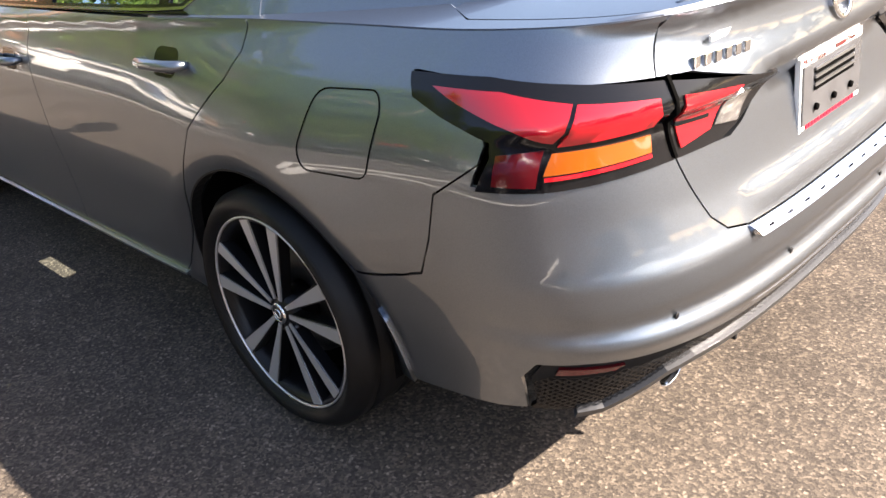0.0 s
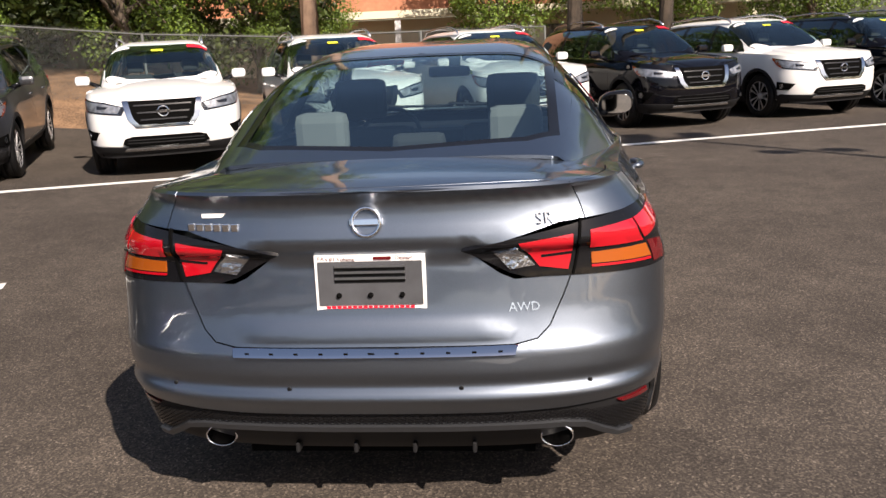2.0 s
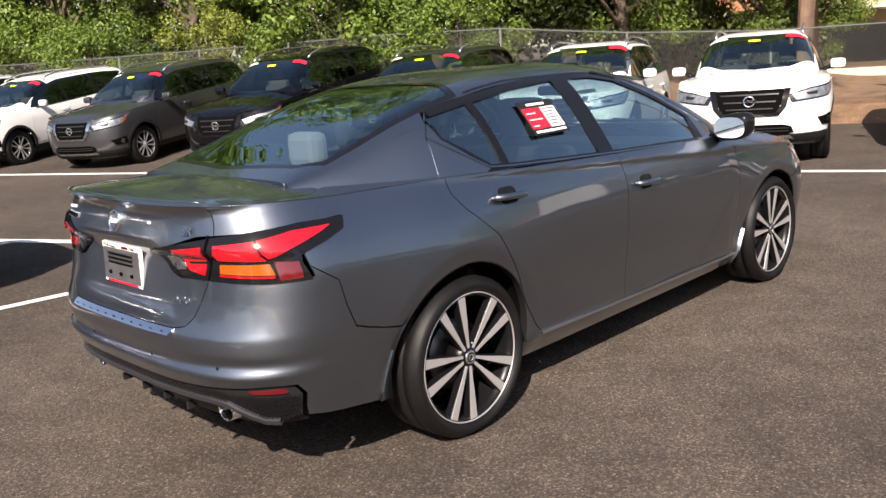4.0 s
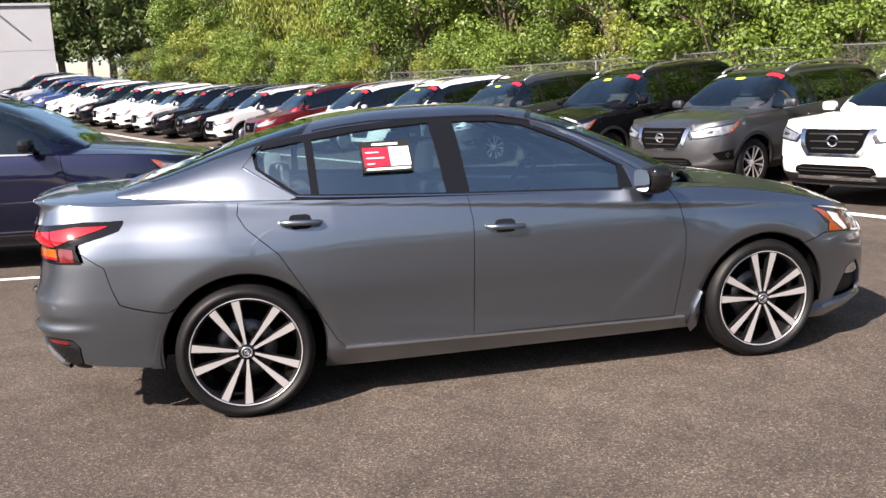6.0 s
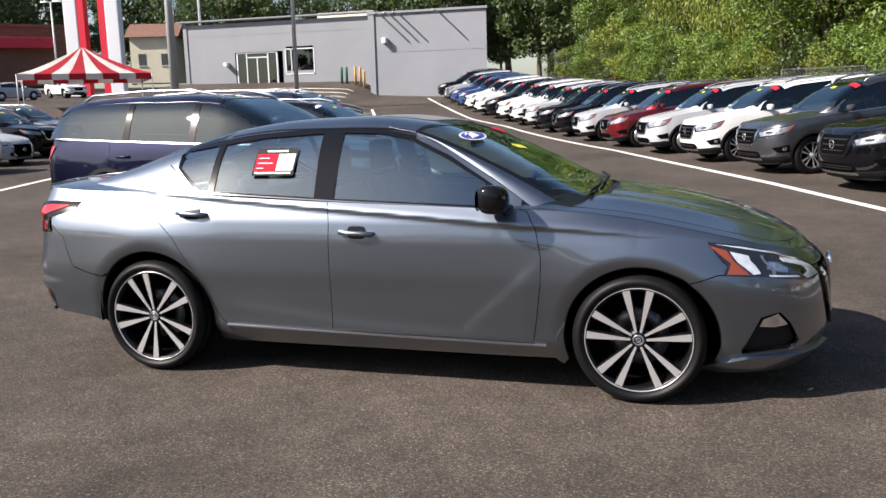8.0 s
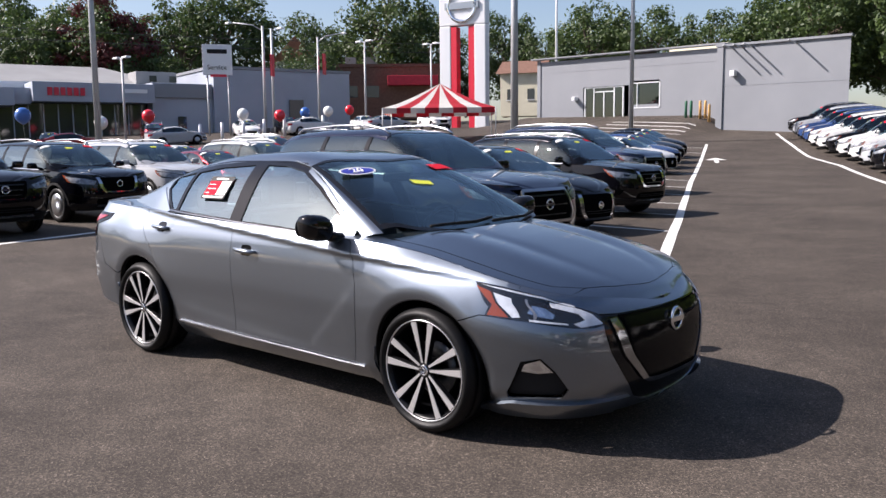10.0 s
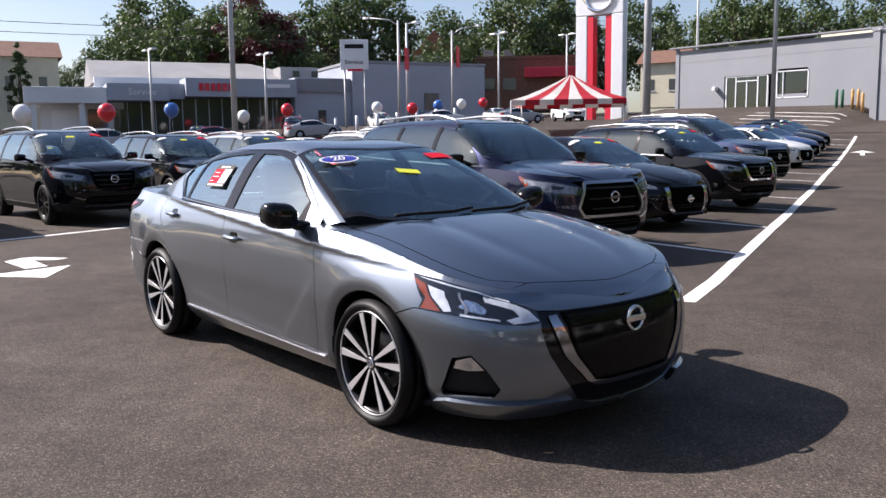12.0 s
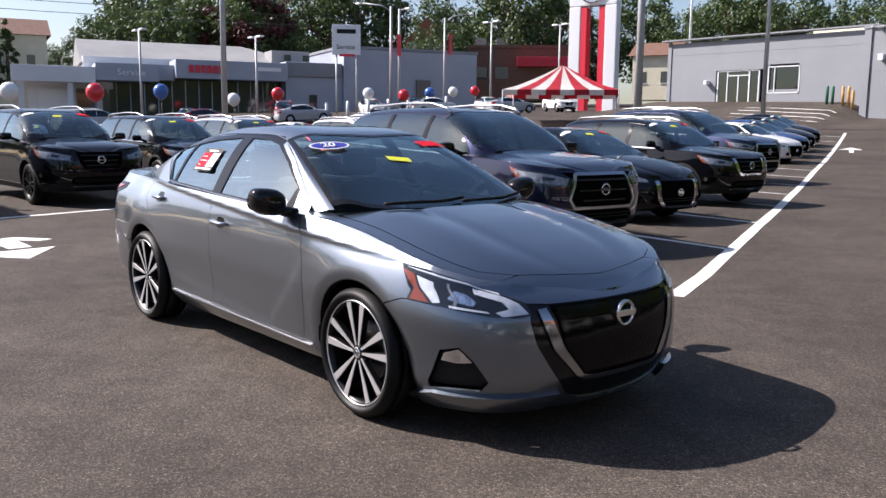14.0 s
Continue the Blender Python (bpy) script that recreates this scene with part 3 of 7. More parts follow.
            lathe("lug_nut", [(0, y_hub + 0.002), (0.007, y_hub + 0.002), (0.010, y_hub + 0.012), (0.010, y_hub + 0.02), (0, y_hub + 0.02)], "steel", hub, 10, m=Matrix.Translation((0.057 * math.cos(a), 0, 0.057 * math.sin(a))))
    return hub


def arch_liner(parent, cx, cz, r, sgn, out, inner=0.45, n=26):
    """The dark half drum over a wheel."""
    verts, faces = [], []
    for i in range(n + 1):
        a = radians(-8 + 196 * i / n)
        c, q = math.cos(a), math.sin(a)
        verts += [(cx + (r + 0.006) * c, sgn * out, cz + (r + 0.006) * q), (cx + (r + 0.006) * c, sgn * inner, cz + (r + 0.006) * q), (cx + 0.05 * c, sgn * inner, cz + 0.05 * q)]
    for i in range(n):
        k = 3 * i
        faces += [(k, k + 1, k + 4, k + 3), (k + 1, k + 2, k + 5, k + 4)]
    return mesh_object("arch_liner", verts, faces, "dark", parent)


PLATE_X = -2.386
SPIN_LEFT = 19


def saloon():
    S = SALOON
    car = tagged(new("grey_sedan"), "dark grey metallic sedan with black alloy wheels parked on the asphalt", "car")
    rc, fc = S.rc, S.fc
    AR, AF = (-1.4125, 0.335, 0.395), (1.4125, 0.335, 0.380)

    def both(name, outline, fn, mat, **k):
        a = patch(name, outline, fn, mat, car, **k)
        b = patch(name, outline, mirrored(fn), mat, car, **k)
        return a, b

    def sh(x):
        return float(S.crest(x)[0])

    def top_edge(a, b, n=14, drop=0.0):
        return [(a + (b - a) * i / n, sh(a + (b - a) * i / n) - drop) for i in range(n + 1)]

    # doors, wings, quarters
    rear_cut = [(-1.395, sh(-1.395)), (-1.405, 1.0), (-1.37, 0.94), (-1.225, 0.81), (-1.10, 0.60), (-1.025, 0.45), (-0.965, 0.345), (-0.925, 0.305)]
    mid_cut = [(-0.268, sh(-0.268)), (-0.251, 0.90), (-0.256, 0.6), (-0.263, 0.300)]
    front_cut = [(0.80, sh(0.80)), (0.845, 0.98), (0.895, 0.89), (0.922, 0.75), (0.919, 0.62), (0.895, 0.42), (0.875, 0.292)]
    both("rear_door", rear_cut + [(-0.6, 0.303)] + mid_cut[::-1] + top_edge(-0.268, -1.395)[1:-1], S.side, "paint", res=0.015, gap=0.002)
    both("front_door", mid_cut + [(0.3, 0.297)] + front_cut[::-1] + top_edge(0.80, -0.268)[1:-1], S.side, "paint", res=0.015, gap=0.002)
    lamp_f = [(1.747, 0.836), (1.909, 0.819), (2.05, 0.793), (2.209, 0.752), (2.31, 0.715), (2.383, 0.686), (2.392, 0.632), (2.329, 0.624), (2.221, 0.630), (2.011, 0.662), (1.813, 0.678), (1.843, 0.722)]
    fender = [(0.875, 0.292), (0.895, 0.42), (0.919, 0.62), (0.922, 0.75), (0.895, 0.89), (0.845, 0.98), (0.80, sh(0.80))] + top_edge(0.80, 2.0, 20)[1:] + [(1.985, 0.802), (1.909, 0.818), (1.747, 0.835), (1.843, 0.722), (1.813, 0.68), (1.783, 0.68), (1.69, 0.648)] + arc_points(*AF, 52, 187) + [(1.02, 0.22), (0.90, 0.23)]
    both("front_wing", fender, S.side, "paint", res=0.015, gap=0.002, soft=lambda a, b: 0.55 * np.clip(1 - (S.crest(a) - b) / 0.05, 0, 1) * np.clip((a - 0.95) / 0.3, 0, 1))
    lamp_r = [(-1.925, 1.004), (-2.123, 1.010), (-2.273, 1.000), (-2.455, 0.984), (-2.60, 0.962), (-2.765, 0.936), (-2.835, 0.920), (-2.771, 0.884), (-2.71, 0.85), (-2.66, 0.834), (-2.53, 0.832), (-2.267, 0.824), (-2.135, 0.824), (-2.165, 0.884), (-2.160, 0.910), (-2.033, 0.940), (-1.950, 0.965)]
    quarter = rear_cut[::-1] + top_edge(-1.395, -2.425, 30)[1:] + [(-2.432, 1.04), (-2.445, 0.99), (-2.2, 1.0), (-1.925, 1.008), (-2.02, 0.972), (-2.125, 0.935), (-2.15, 0.905), (-2.14, 0.87), (-2.03, 0.80), (-2.00, 0.70), (-1.965, 0.62), (-1.86, 0.585), (-1.76, 0.565)] + arc_points(*AR, 146, -12)[1:] + [(-0.96, 0.235), (-0.90, 0.25)]
    both("rear_quarter", quarter, S.side, "paint", res=0.015, gap=0.002)
    # sills
    both("sill", [(-1.03, 0.185), (1.035, 0.185), (1.03, 0.29), (-1.015, 0.303)], S.side, "paint", res=0.05, offset=-0.004)
    both("sill_trim", [(-0.93, 0.300), (0.94, 0.274), (0.94, 0.281), (-0.93, 0.308)], S.side, "satin", res=0.05, offset=0.012, label="bright narrow sill moulding")
    # rear bumper and boot lid, right across
    cut_low = [(-2.535, 0.838), (-2.56, 0.78), (-2.60, 0.70), (-2.635, 0.668), (-2.70, 0.655)]
    bump_half = [(-1.765, 0.562)] + [(-1.86, 0.583), (-1.965, 0.618), (-2.00, 0.70), (-2.03, 0.80), (-2.14, 0.87), (-2.125, 0.832), (-2.30, 0.834), (-2.477, 0.838)] + cut_low
    right = bump_half[::-1] + arc_points(*AR, 144, 187, 8) + [(-1.83, 0.288), (-2.12, 0.322), (-2.19, 0.335), (-2.17, 0.42), (-2.20, 0.462), (-2.30, 0.468), (-2.42, 0.462), (-2.56, 0.455), (-2.70, 0.452)]
    outline = right + [(2 * rc - a, b) for a, b in right[::-1]]

    def ledge(a, b):
        d = np.abs(a - rc)
        return (0.013 * np.where(b > 0.508, bell(b, 0.508, 0.013), bell(b, 0.508, 0.030)) - 0.009 * bell(b, 0.545, 0.018)) * np.clip((1.05 - d) / 0.35, 0, 1)

    patch("rear_bumper", outline, S.side, "paint", car, res=0.012, step=0.02, gap=0.002, bump=ledge)
    mesh_half = [(-2.21, 0.335), (-2.185, 0.415), (-2.21, 0.455), (-2.30, 0.462), (-2.42, 0.456), (-2.56, 0.449), (-2.70, 0.447)]
    low = [(-2.70, 0.400), (-2.55, 0.400), (-2.46, 0.378), (-2.36, 0.318), (-2.28, 0.318)]
    patch("bumper_insert", low + mesh_half + [(2 * rc - a, b) for a, b in mesh_half[::-1]] + [(2 * rc - a, b) for a, b in low[::-1]], S.side, "matte", car, res=0.03, offset=-0.012, label="black honeycomb bumper insert")
    dif = [(-2.70, 0.394), (-2.55, 0.394), (-2.46, 0.370), (-2.36, 0.310), (-2.22, 0.322)]
    patch("diffuser", dif + [(-2.20, 0.29), (-2.4, 0.265), (-2.70, 0.262)] + [(2 * rc + 2.70, 0.262), (2 * rc + 2.4, 0.265), (2 * rc + 2.20, 0.29)] + [(2 * rc - a, b) for a, b in dif[::-1]], S.side, "diffuser", car, res=0.03, offset=-0.03)
    trim = [(-2.30, 0.318), (-2.36, 0.320), (-2.42, 0.352), (-2.48, 0.388), (-2.55, 0.399), (-2.70, 0.402)]
    strip("diffuser_trim", trim + [(2 * rc - a, b) for a, b in trim[::-1]], 0.018, S.side, "lip_grey", car, 0.006, skirt=0.02)
    # red reflectors; the darker lens colour stands for shade in the bumper pocket
    for f in (lambda a: a, lambda a: 2 * rc - a):
        patch("reflector", [(f(a), b) for a, b in ((-2.235, 0.433), (-2.243, 0.449), (-2.375, 0.445), (-2.355, 0.436))], S.side, "dark_red", car, res=0.02, offset=-0.004)
    # boot lid
    lid_half = cut_low[::-1] + [(-2.535, 0.838), (-2.695, 0.832), (-2.735, 0.85), (-2.815, 0.910), (-2.70, 0.945), (-2.53, 0.985), (-2.445, 0.99), (-2.432, 1.04)] + top_edge(-2.425, rc, 14)
    lid = lid_half + [(2 * rc - a, b) for a, b in lid_half[::-1][1:]]

    def lid_form(a, b):
        d = np.abs(a - rc)
        return 0.014 * bell(b, 0.70, 0.010) * np.clip((0.42 - d) / 0.1, 0, 1) - 0.006 * bell(b, 0.90, 0.025) * np.clip((0.45 - d) / 0.15, 0, 1)

    patch("boot_lid_rear", lid, S.side, "paint", car, res=0.025, gap=0.002, bump=lid_form)
    patch("boot_lid_top", [(-2.43, -0.8)] + [(x, -0.93) for x in np.linspace(-2.33, -1.98, 6)] + [(-1.9, -0.86), (-1.9, 0.86)] + [(x, 0.93) for x in np.linspace(-1.98, -2.33, 6)] + [(-2.43, 0.8)], S.lid, "paint", car, res=0.03, step=0.02)
    both("quarter_top", [(x, -0.995) for x in np.linspace(-2.33, -1.0, 20)] + [(-1.0, -0.86), (-1.5, -0.80), (-1.75, -0.72), (-1.90, -0.86)] + [(x, -0.937) for x in np.linspace(-1.98, -2.33, 6)], S.lid, "paint", res=0.03, step=0.02)
    # spoiler lip
    xs = np.linspace(-0.98, 0.98, 41)
    lip = [tuple(S.lid(np.array([-2.395 + 0.10 * abs(f) ** 3]), np.array([f * 0.93]))[0] + np.array([0, 0, -0.0015])) for f in xs * 0.94]
    tube("spoiler_lip", lip, 0.0055, "paint", car, 8, flat=0.6)
    # chrome scuff plate on the bumper's ledge
    patch("scuff_plate", [(rc - 0.40, 0.632), (rc + 0.40, 0.632), (rc + 0.41, 0.654), (rc - 0.41, 0.654)], S.side, "chrome", car, res=0.012, step=0.012, offset=0.004, bump=lambda a, b: 0.015 * np.clip((0.654 - b) / 0.022, 0, 1), label="chrome bumper step plate with slots")
    for i in range(11):
        a = rc - 0.36 + 0.072 * i
        patch("slot", [(a - 0.006, 0.638), (a + 0.006, 0.638), (a + 0.006, 0.641), (a - 0.006, 0.641)], S.side, "dark", car, res=0.02, offset=0.0165, skirt=0)
    # hood
    hood = [(x, -0.90) for x in np.linspace(1.15, 2.05, 14)] + [(2.14, -0.80), (2.20, -0.60), (2.235, -0.3), (2.245, 0), (2.235, 0.3), (2.20, 0.60), (2.14, 0.80)] + [(x, 0.90) for x in np.linspace(2.05, 1.15, 14)] + [(1.06, 0.885), (1.22, 0.4), (1.24, 0), (1.22, -0.4), (1.06, -0.885)]

    def hood_form(a, b):
        return (-0.006 * bell(np.abs(b), 0.40, 0.07) + 0.010 * bell(np.abs(b), 0.62, 0.12)) * np.clip((a - 1.0) / 0.3, 0, 1) * np.clip((2.23 - a) / 0.5, 0, 1)

    patch("hood", hood, S.lid, "paint", car, res=0.03, step=0.02, gap=0.002, bump=hood_form)
    both("wing_top", [(x, -0.998) for x in np.linspace(0.6, 2.14, 24)] + [(2.14, -0.81)] + [(x, -0.907) for x in np.linspace(2.05, 1.06, 16)] + [(0.95, -0.86), (0.6, -0.93)], S.lid, "paint", res=0.03, step=0.02)
    nose = [(1.985, 0.802), (2.13, 0.775), (2.28, 0.728), (2.375, 0.687), (fc - 0.552, 0.686), (fc - 0.42, 0.678)]
    nose = nose + [(2 * fc - a, b) for a, b in nose[::-1]] + top_edge(2 * fc - 2.0, 2.0, 40)
    patch("nose_panel", nose, S.side, "paint", car, res=0.015, step=0.015, soft=lambda a, b: 0.8 * np.clip(1 - (S.crest(a) - b) / 0.06, 0, 1))
    both("nose_top", [(x, -0.998) for x in np.linspace(2.14, 2.322, 14)] + [(2.3252, -0.9), (2.3262, 0), (2.25, 0), (2.24, -0.3), (2.205, -0.60), (2.145, -0.80)], S.lid, "paint", res=0.03, step=0.02)
    # front bumper with grille
    g_out = [(fc - 0.552, 0.684), (fc - 0.532, 0.60), (fc - 0.50, 0.50), (fc - 0.42, 0.36), (fc - 0.339, 0.245), (fc - 0.25, 0.212), (fc - 0.17, 0.200)]
    g_all = g_out + [(2 * fc - a, b) for a, b in g_out[::-1]]
    fr = [(1.69, 0.644), (1.783, 0.677), (1.813, 0.677), (2.011, 0.664), (2.221, 0.632), (2.329, 0.626), (2.39, 0.636)] + g_out[1:]
    low_f = [(fc - 0.17, 0.165), (2.4, 0.165), (2.0, 0.165), (1.80, 0.17), (1.66, 0.165)] + arc_points(*AF, -27, 51, 12)
    right = [(fc - 0.02, 0.165)] + low_f[1:] + fr + [(fc - 0.02, 0.200)]
    pocket_f = [(1.969, 0.464), (2.065, 0.486), (2.128, 0.422), (2.188, 0.326), (2.155, 0.284), (1.893, 0.268), (1.888, 0.295)]
    both("front_bumper", right, S.side, "paint", res=0.03, gap=0.0, holes=[pocket_f])
    both("fog_pocket", pocket_f, S.side, "matte", res=0.03, offset=-0.03)
    both("fog_lamp", [(1.966, 0.412), (1.985, 0.450), (2.06, 0.474), (2.118, 0.414), (2.04, 0.405)], S.side, "clear", res=0.02, offset=-0.008)
    both("front_lip", [(1.64, 0.172), (1.9, 0.170), (2.2, 0.174), (2.455, 0.19), (2.53, 0.270), (2.317, 0.262), (1.909, 0.256), (1.80, 0.228)], S.side, "paint", res=0.03, offset=0.022, skirt=0.03, label="projecting lower bumper blade")
    patch("grille_surround", g_all, S.side, "black", car, res=0.03, offset=-0.006)
    g_in = [(fc - 0.42, 0.672), (fc - 0.355, 0.47), (fc - 0.262, 0.345), (fc - 0.20, 0.335)]
    g_in = g_in + [(2 * fc - a, b) for a, b in g_in[::-1]]
    patch("grille", g_in, S.side, "dark", car, res=0.03, offset=-0.001)
    v = [(fc - 0.490, 0.655), (fc - 0.478, 0.608), (fc - 0.420, 0.476), (fc - 0.305, 0.342), (fc - 0.26, 0.318), (fc - 0.2, 0.313)]
    v2 = [(fc - 0.2, 0.335), (fc - 0.262, 0.342), (fc - 0.36, 0.47), (fc - 0.430, 0.614), (fc - 0.448, 0.66)]
    patch("chrome_v", v + [(2 * fc - a, b) for a, b in v[::-1]] + [(2 * fc - a, b) for a, b in v2[::-1]] + v2, S.side, "dark_chrome", car, res=0.03, offset=0.010)
    # lamps
    both("headlamp_housing", lamp_f, S.side, "lamp_dark", res=0.025, offset=0.002)
    both("headlamp_amber", [(1.756, 0.818), (1.845, 0.795), (1.935, 0.677), (1.826, 0.684), (1.866, 0.734)], S.side, "amber_dark", res=0.02, offset=0.004)
    both("headlamp_reflector", [(1.862, 0.790), (1.965, 0.766), (1.985, 0.72), (1.99, 0.680), (1.952, 0.677)], S.side, "lamp_white", res=0.02, offset=0.004)
    both("headlamp_projector", [(2.075, 0.732), (2.125, 0.72), (2.16, 0.69), (2.14, 0.672), (2.07, 0.684), (2.03, 0.70)], S.side, "clear", res=0.02, offset=0.005)
    both("lamp_brow", [(1.78, 0.825), (1.93, 0.808), (2.13, 0.772), (2.28, 0.725), (2.28, 0.718), (2.13, 0.764), (1.93, 0.800)], S.side, "lamp_white", res=0.02, offset=0.006)
    both("running_lamp", [(2.165, 0.748), (2.30, 0.708), (2.345, 0.685), (2.383, 0.640), (2.265, 0.630), (2.235, 0.648), (2.298, 0.662), (2.275, 0.690), (2.165, 0.722)], S.side, "lamp_white", res=0.012, offset=0.006)
    both("lamp_divider", [(2.035, 0.765), (2.05, 0.762), (2.075, 0.69), (2.062, 0.668), (2.05, 0.67), (2.06, 0.70)], S.side, "lamp_silver", res=0.015, offset=0.0055)
    both("lower_running_lamp", [(2.03, 0.672), (2.20, 0.652), (2.21, 0.644), (2.03, 0.662)], S.side, "lamp_white", res=0.015, offset=0.0055)
    both("headlamp_lens", lamp_f, S.side, "lens", res=0.025, offset=0.010, skirt=0)
    for fn in (S.side, mirrored(S.side)):
        patch("tail_lamp", lamp_r, fn, "black", car, res=0.012, offset=0.004)
        patch("tail_lens_red", [(-1.997, 0.986), (-2.153, 0.988), (-2.285, 0.970), (-2.276, 0.910), (-2.159, 0.938), (-2.051, 0.968)], fn, "red_lens", car, res=0.02, offset=0.008)
        patch("tail_lens_red", [(-2.293, 0.969), (-2.450, 0.958), (-2.470, 0.908), (-2.286, 0.903)], fn, "red_lens", car, res=0.02, offset=0.008)
        patch("tail_lens_dark", [(-2.178, 0.890), (-2.265, 0.899), (-2.252, 0.834), (-2.170, 0.836)], fn, "dark_red", car, res=0.02, offset=0.007)
        patch("tail_lens_amber", [(-2.280, 0.892), (-2.470, 0.892), (-2.475, 0.860), (-2.266, 0.854)], fn, "amber", car, res=0.02, offset=0.008)
        patch("tail_lens_edge", [(-2.268, 0.851), (-2.475, 0.857), (-2.476, 0.850), (-2.268, 0.844)], fn, "red_lens", car, res=0.02, offset=0.008)
        patch("boot_lens_red", [(-2.505, 0.953), (-2.668, 0.937), (-2.625, 0.864), (-2.545, 0.850)], fn, "red_lens", car, res=0.01, offset=0.008)
        patch("lens_slit", [(-2.522, 0.904), (-2.615, 0.897), (-2.615, 0.889), (-2.524, 0.894)], fn, "black", car, res=0.01, offset=0.0095)
        patch("boot_lens_clear", [(-2.678, 0.928), (-2.745, 0.910), (-2.708, 0.858), (-2.636, 0.868)], fn, "clear", car, res=0.01, offset=0.008)
        strip("lamp_joint", [(-2.465, 0.99), (-2.497, 0.93), (-2.532, 0.836)], 0.006, fn, "dark", car, 0.0095)
    # cabin
    both("door_frame", [(-1.33, 1.065), (-1.31, 1.22), (-1.25, 1.30), (-1.02, 1.335), (-0.7, 1.368), (-0.35, 1.385), (-0.1, 1.382), (0.15, 1.35), (0.4, 1.252), (0.62, 1.135), (0.80, 1.03), (0.80, 0.985), (0.3, 0.995), (-0.5, 1.03), (-1.0, 1.05)], S.pane, "black", res=0.03,
         holes=[[(-1.285, 1.195), (-1.29, 1.272), (-1.05, 1.305), (-1.045, 1.075), (-1.10, 1.075)], [(-1.01, 1.308), (-0.74, 1.340), (-0.395, 1.358), (-0.365, 1.04), (-1.005, 1.07)], [(-0.265, 1.358), (-0.05, 1.352), (0.12, 1.325), (0.356, 1.232), (0.60, 1.11), (0.58, 1.005), (-0.245, 1.035)]])
    for fn in (S.pane, mirrored(S.pane)):
        patch("quarter_pane", [(-1.285, 1.195), (-1.29, 1.272), (-1.05, 1.305), (-1.045, 1.075), (-1.10, 1.075)], fn, "side_glass", car, res=0.05, offset=-0.006, skirt=0)
        patch("rear_door_pane", [(-1.01, 1.308), (-0.74, 1.340), (-0.395, 1.358), (-0.365, 1.04), (-1.005, 1.07)], fn, "side_glass", car, res=0.05, offset=-0.006, skirt=0)
        patch("front_door_pane", [(-0.265, 1.358), (-0.05, 1.352), (0.12, 1.325), (0.356, 1.232), (0.60, 1.11), (0.58, 1.005), (-0.245, 1.035)], fn, "side_glass", car, res=0.05, offset=-0.006, skirt=0)
        strip("window_trim", [(-1.36, 1.20), (-1.12, 1.066), (-1.0, 1.058), (-0.3, 1.025), (0.3, 1.002), (0.66, 0.985)], 0.006, fn, "dark_chrome", car, 0.006)
        patch("pillar_cover", [(0.17, 1.343), (0.4, 1.250), (0.62, 1.133), (0.80, 1.03), (0.80, 0.99), (0.665, 0.995), (0.64, 1.10), (0.385, 1.237), (0.17, 1.324)], fn, "paint", car, res=0.02, offset=0.003)
        patch("pillar_panel", [(-1.40, 1.05), (-1.36, 1.20), (-1.31, 1.25), (-1.30, 1.19), (-1.12, 1.062), (-1.2, 1.04)], fn, "paint", car, res=0.03, offset=0.002)
    # roof shell with side rails and rear pillars
    back = [(-1.80, -0.555), (-1.875, -0.45), (-1.925, 0), (-1.875, 0.45), (-1.80, 0.555), (-1.05, 0.555), (-0.98, 0.40), (-0.95, 0), (-0.98, -0.40), (-1.05, -0.555)]
    front = [(0.14, -0.545), (0.24, -0.35), (0.28, 0), (0.24, 0.35), (0.14, 0.545), (0.6, 0.66), (0.93, 0.735), (1.10, 0.58), (1.18, 0.35), (1.20, 0), (1.18, -0.35), (1.10, -0.58), (0.93, -0.735), (0.6, -0.66)]

    def side_line(z_list):
        return [tuple(S.pane(np.array([x]), np.array([z]))[0][:2]) for x, z in z_list]

    def seam(x, f):
        return (x, float(S.belt(np.array([x]))[0] + f * (S.roof(np.array([x]))[0] - S.belt(np.array([x]))[0])))
    rear_seam = [seam(x, 0.74) for x in (-1.98, -1.9, -1.8, -1.7, -1.6, -1.5, -1.4, -1.32)]
    over = [(-1.28, 1.295), (-1.25, 1.30), (-1.02, 1.335), (-0.7, 1.368), (-0.35, 1.385), (-0.1, 1.382), (0.15, 1.35), (0.4, 1.252), (0.62, 1.135)]
    edge = side_line(rear_seam + over[:-2]) + [(0.14, -0.552), (0.24, -0.35), (0.28, 0)]
    loop = edge + [(a, -b) for a, b in edge[::-1][1:]]
    low_r = [(x, float(S.belt(np.array([x]))[0]) - 0.004) for x in (-1.98, -1.7, -1.4, -1.35)]
    both("rear_pillar", [(x, z) for x, z in low_r] + [(-1.365, 1.20), (-1.315, 1.25), (-1.30, 1.27), (-1.25, 1.30)] + rear_seam[::-1], S.pane, "paint", res=0.03, step=0.03)
    for sg in (1, -1):
        outer = [S.pane(np.array([x]), np.array([z]))[0] for x, z in ((-0.02, 1.374), (0.15, 1.348), (0.28, 1.303), (0.4, 1.250), (0.52, 1.19), (0.64, 1.125), (0.76, 1.055), (0.86, 0.99))]
        inner = [S.cover(np.array([x]), np.array([y]))[0] for x, y in ((0.0, -0.515), (0.14, -0.543), (0.28, -0.575), (0.41, -0.608), (0.55, -0.642), (0.69, -0.675), (0.84, -0.707), (0.98, -0.73))]
        verts, faces = [], []
        for p, q in zip(outer, inner):
            out = np.array([0.25, -0.75, 0.6])
            mid = (p + q) / 2 + out * 0.022
            for f in np.linspace(0, 1, 8):
                w = (1 - f) ** 2 * (p + out * 0.004) + 2 * f * (1 - f) * mid + f * f * (q + out * 0.003)
                verts.append((w[0], sg * w[1], w[2]))
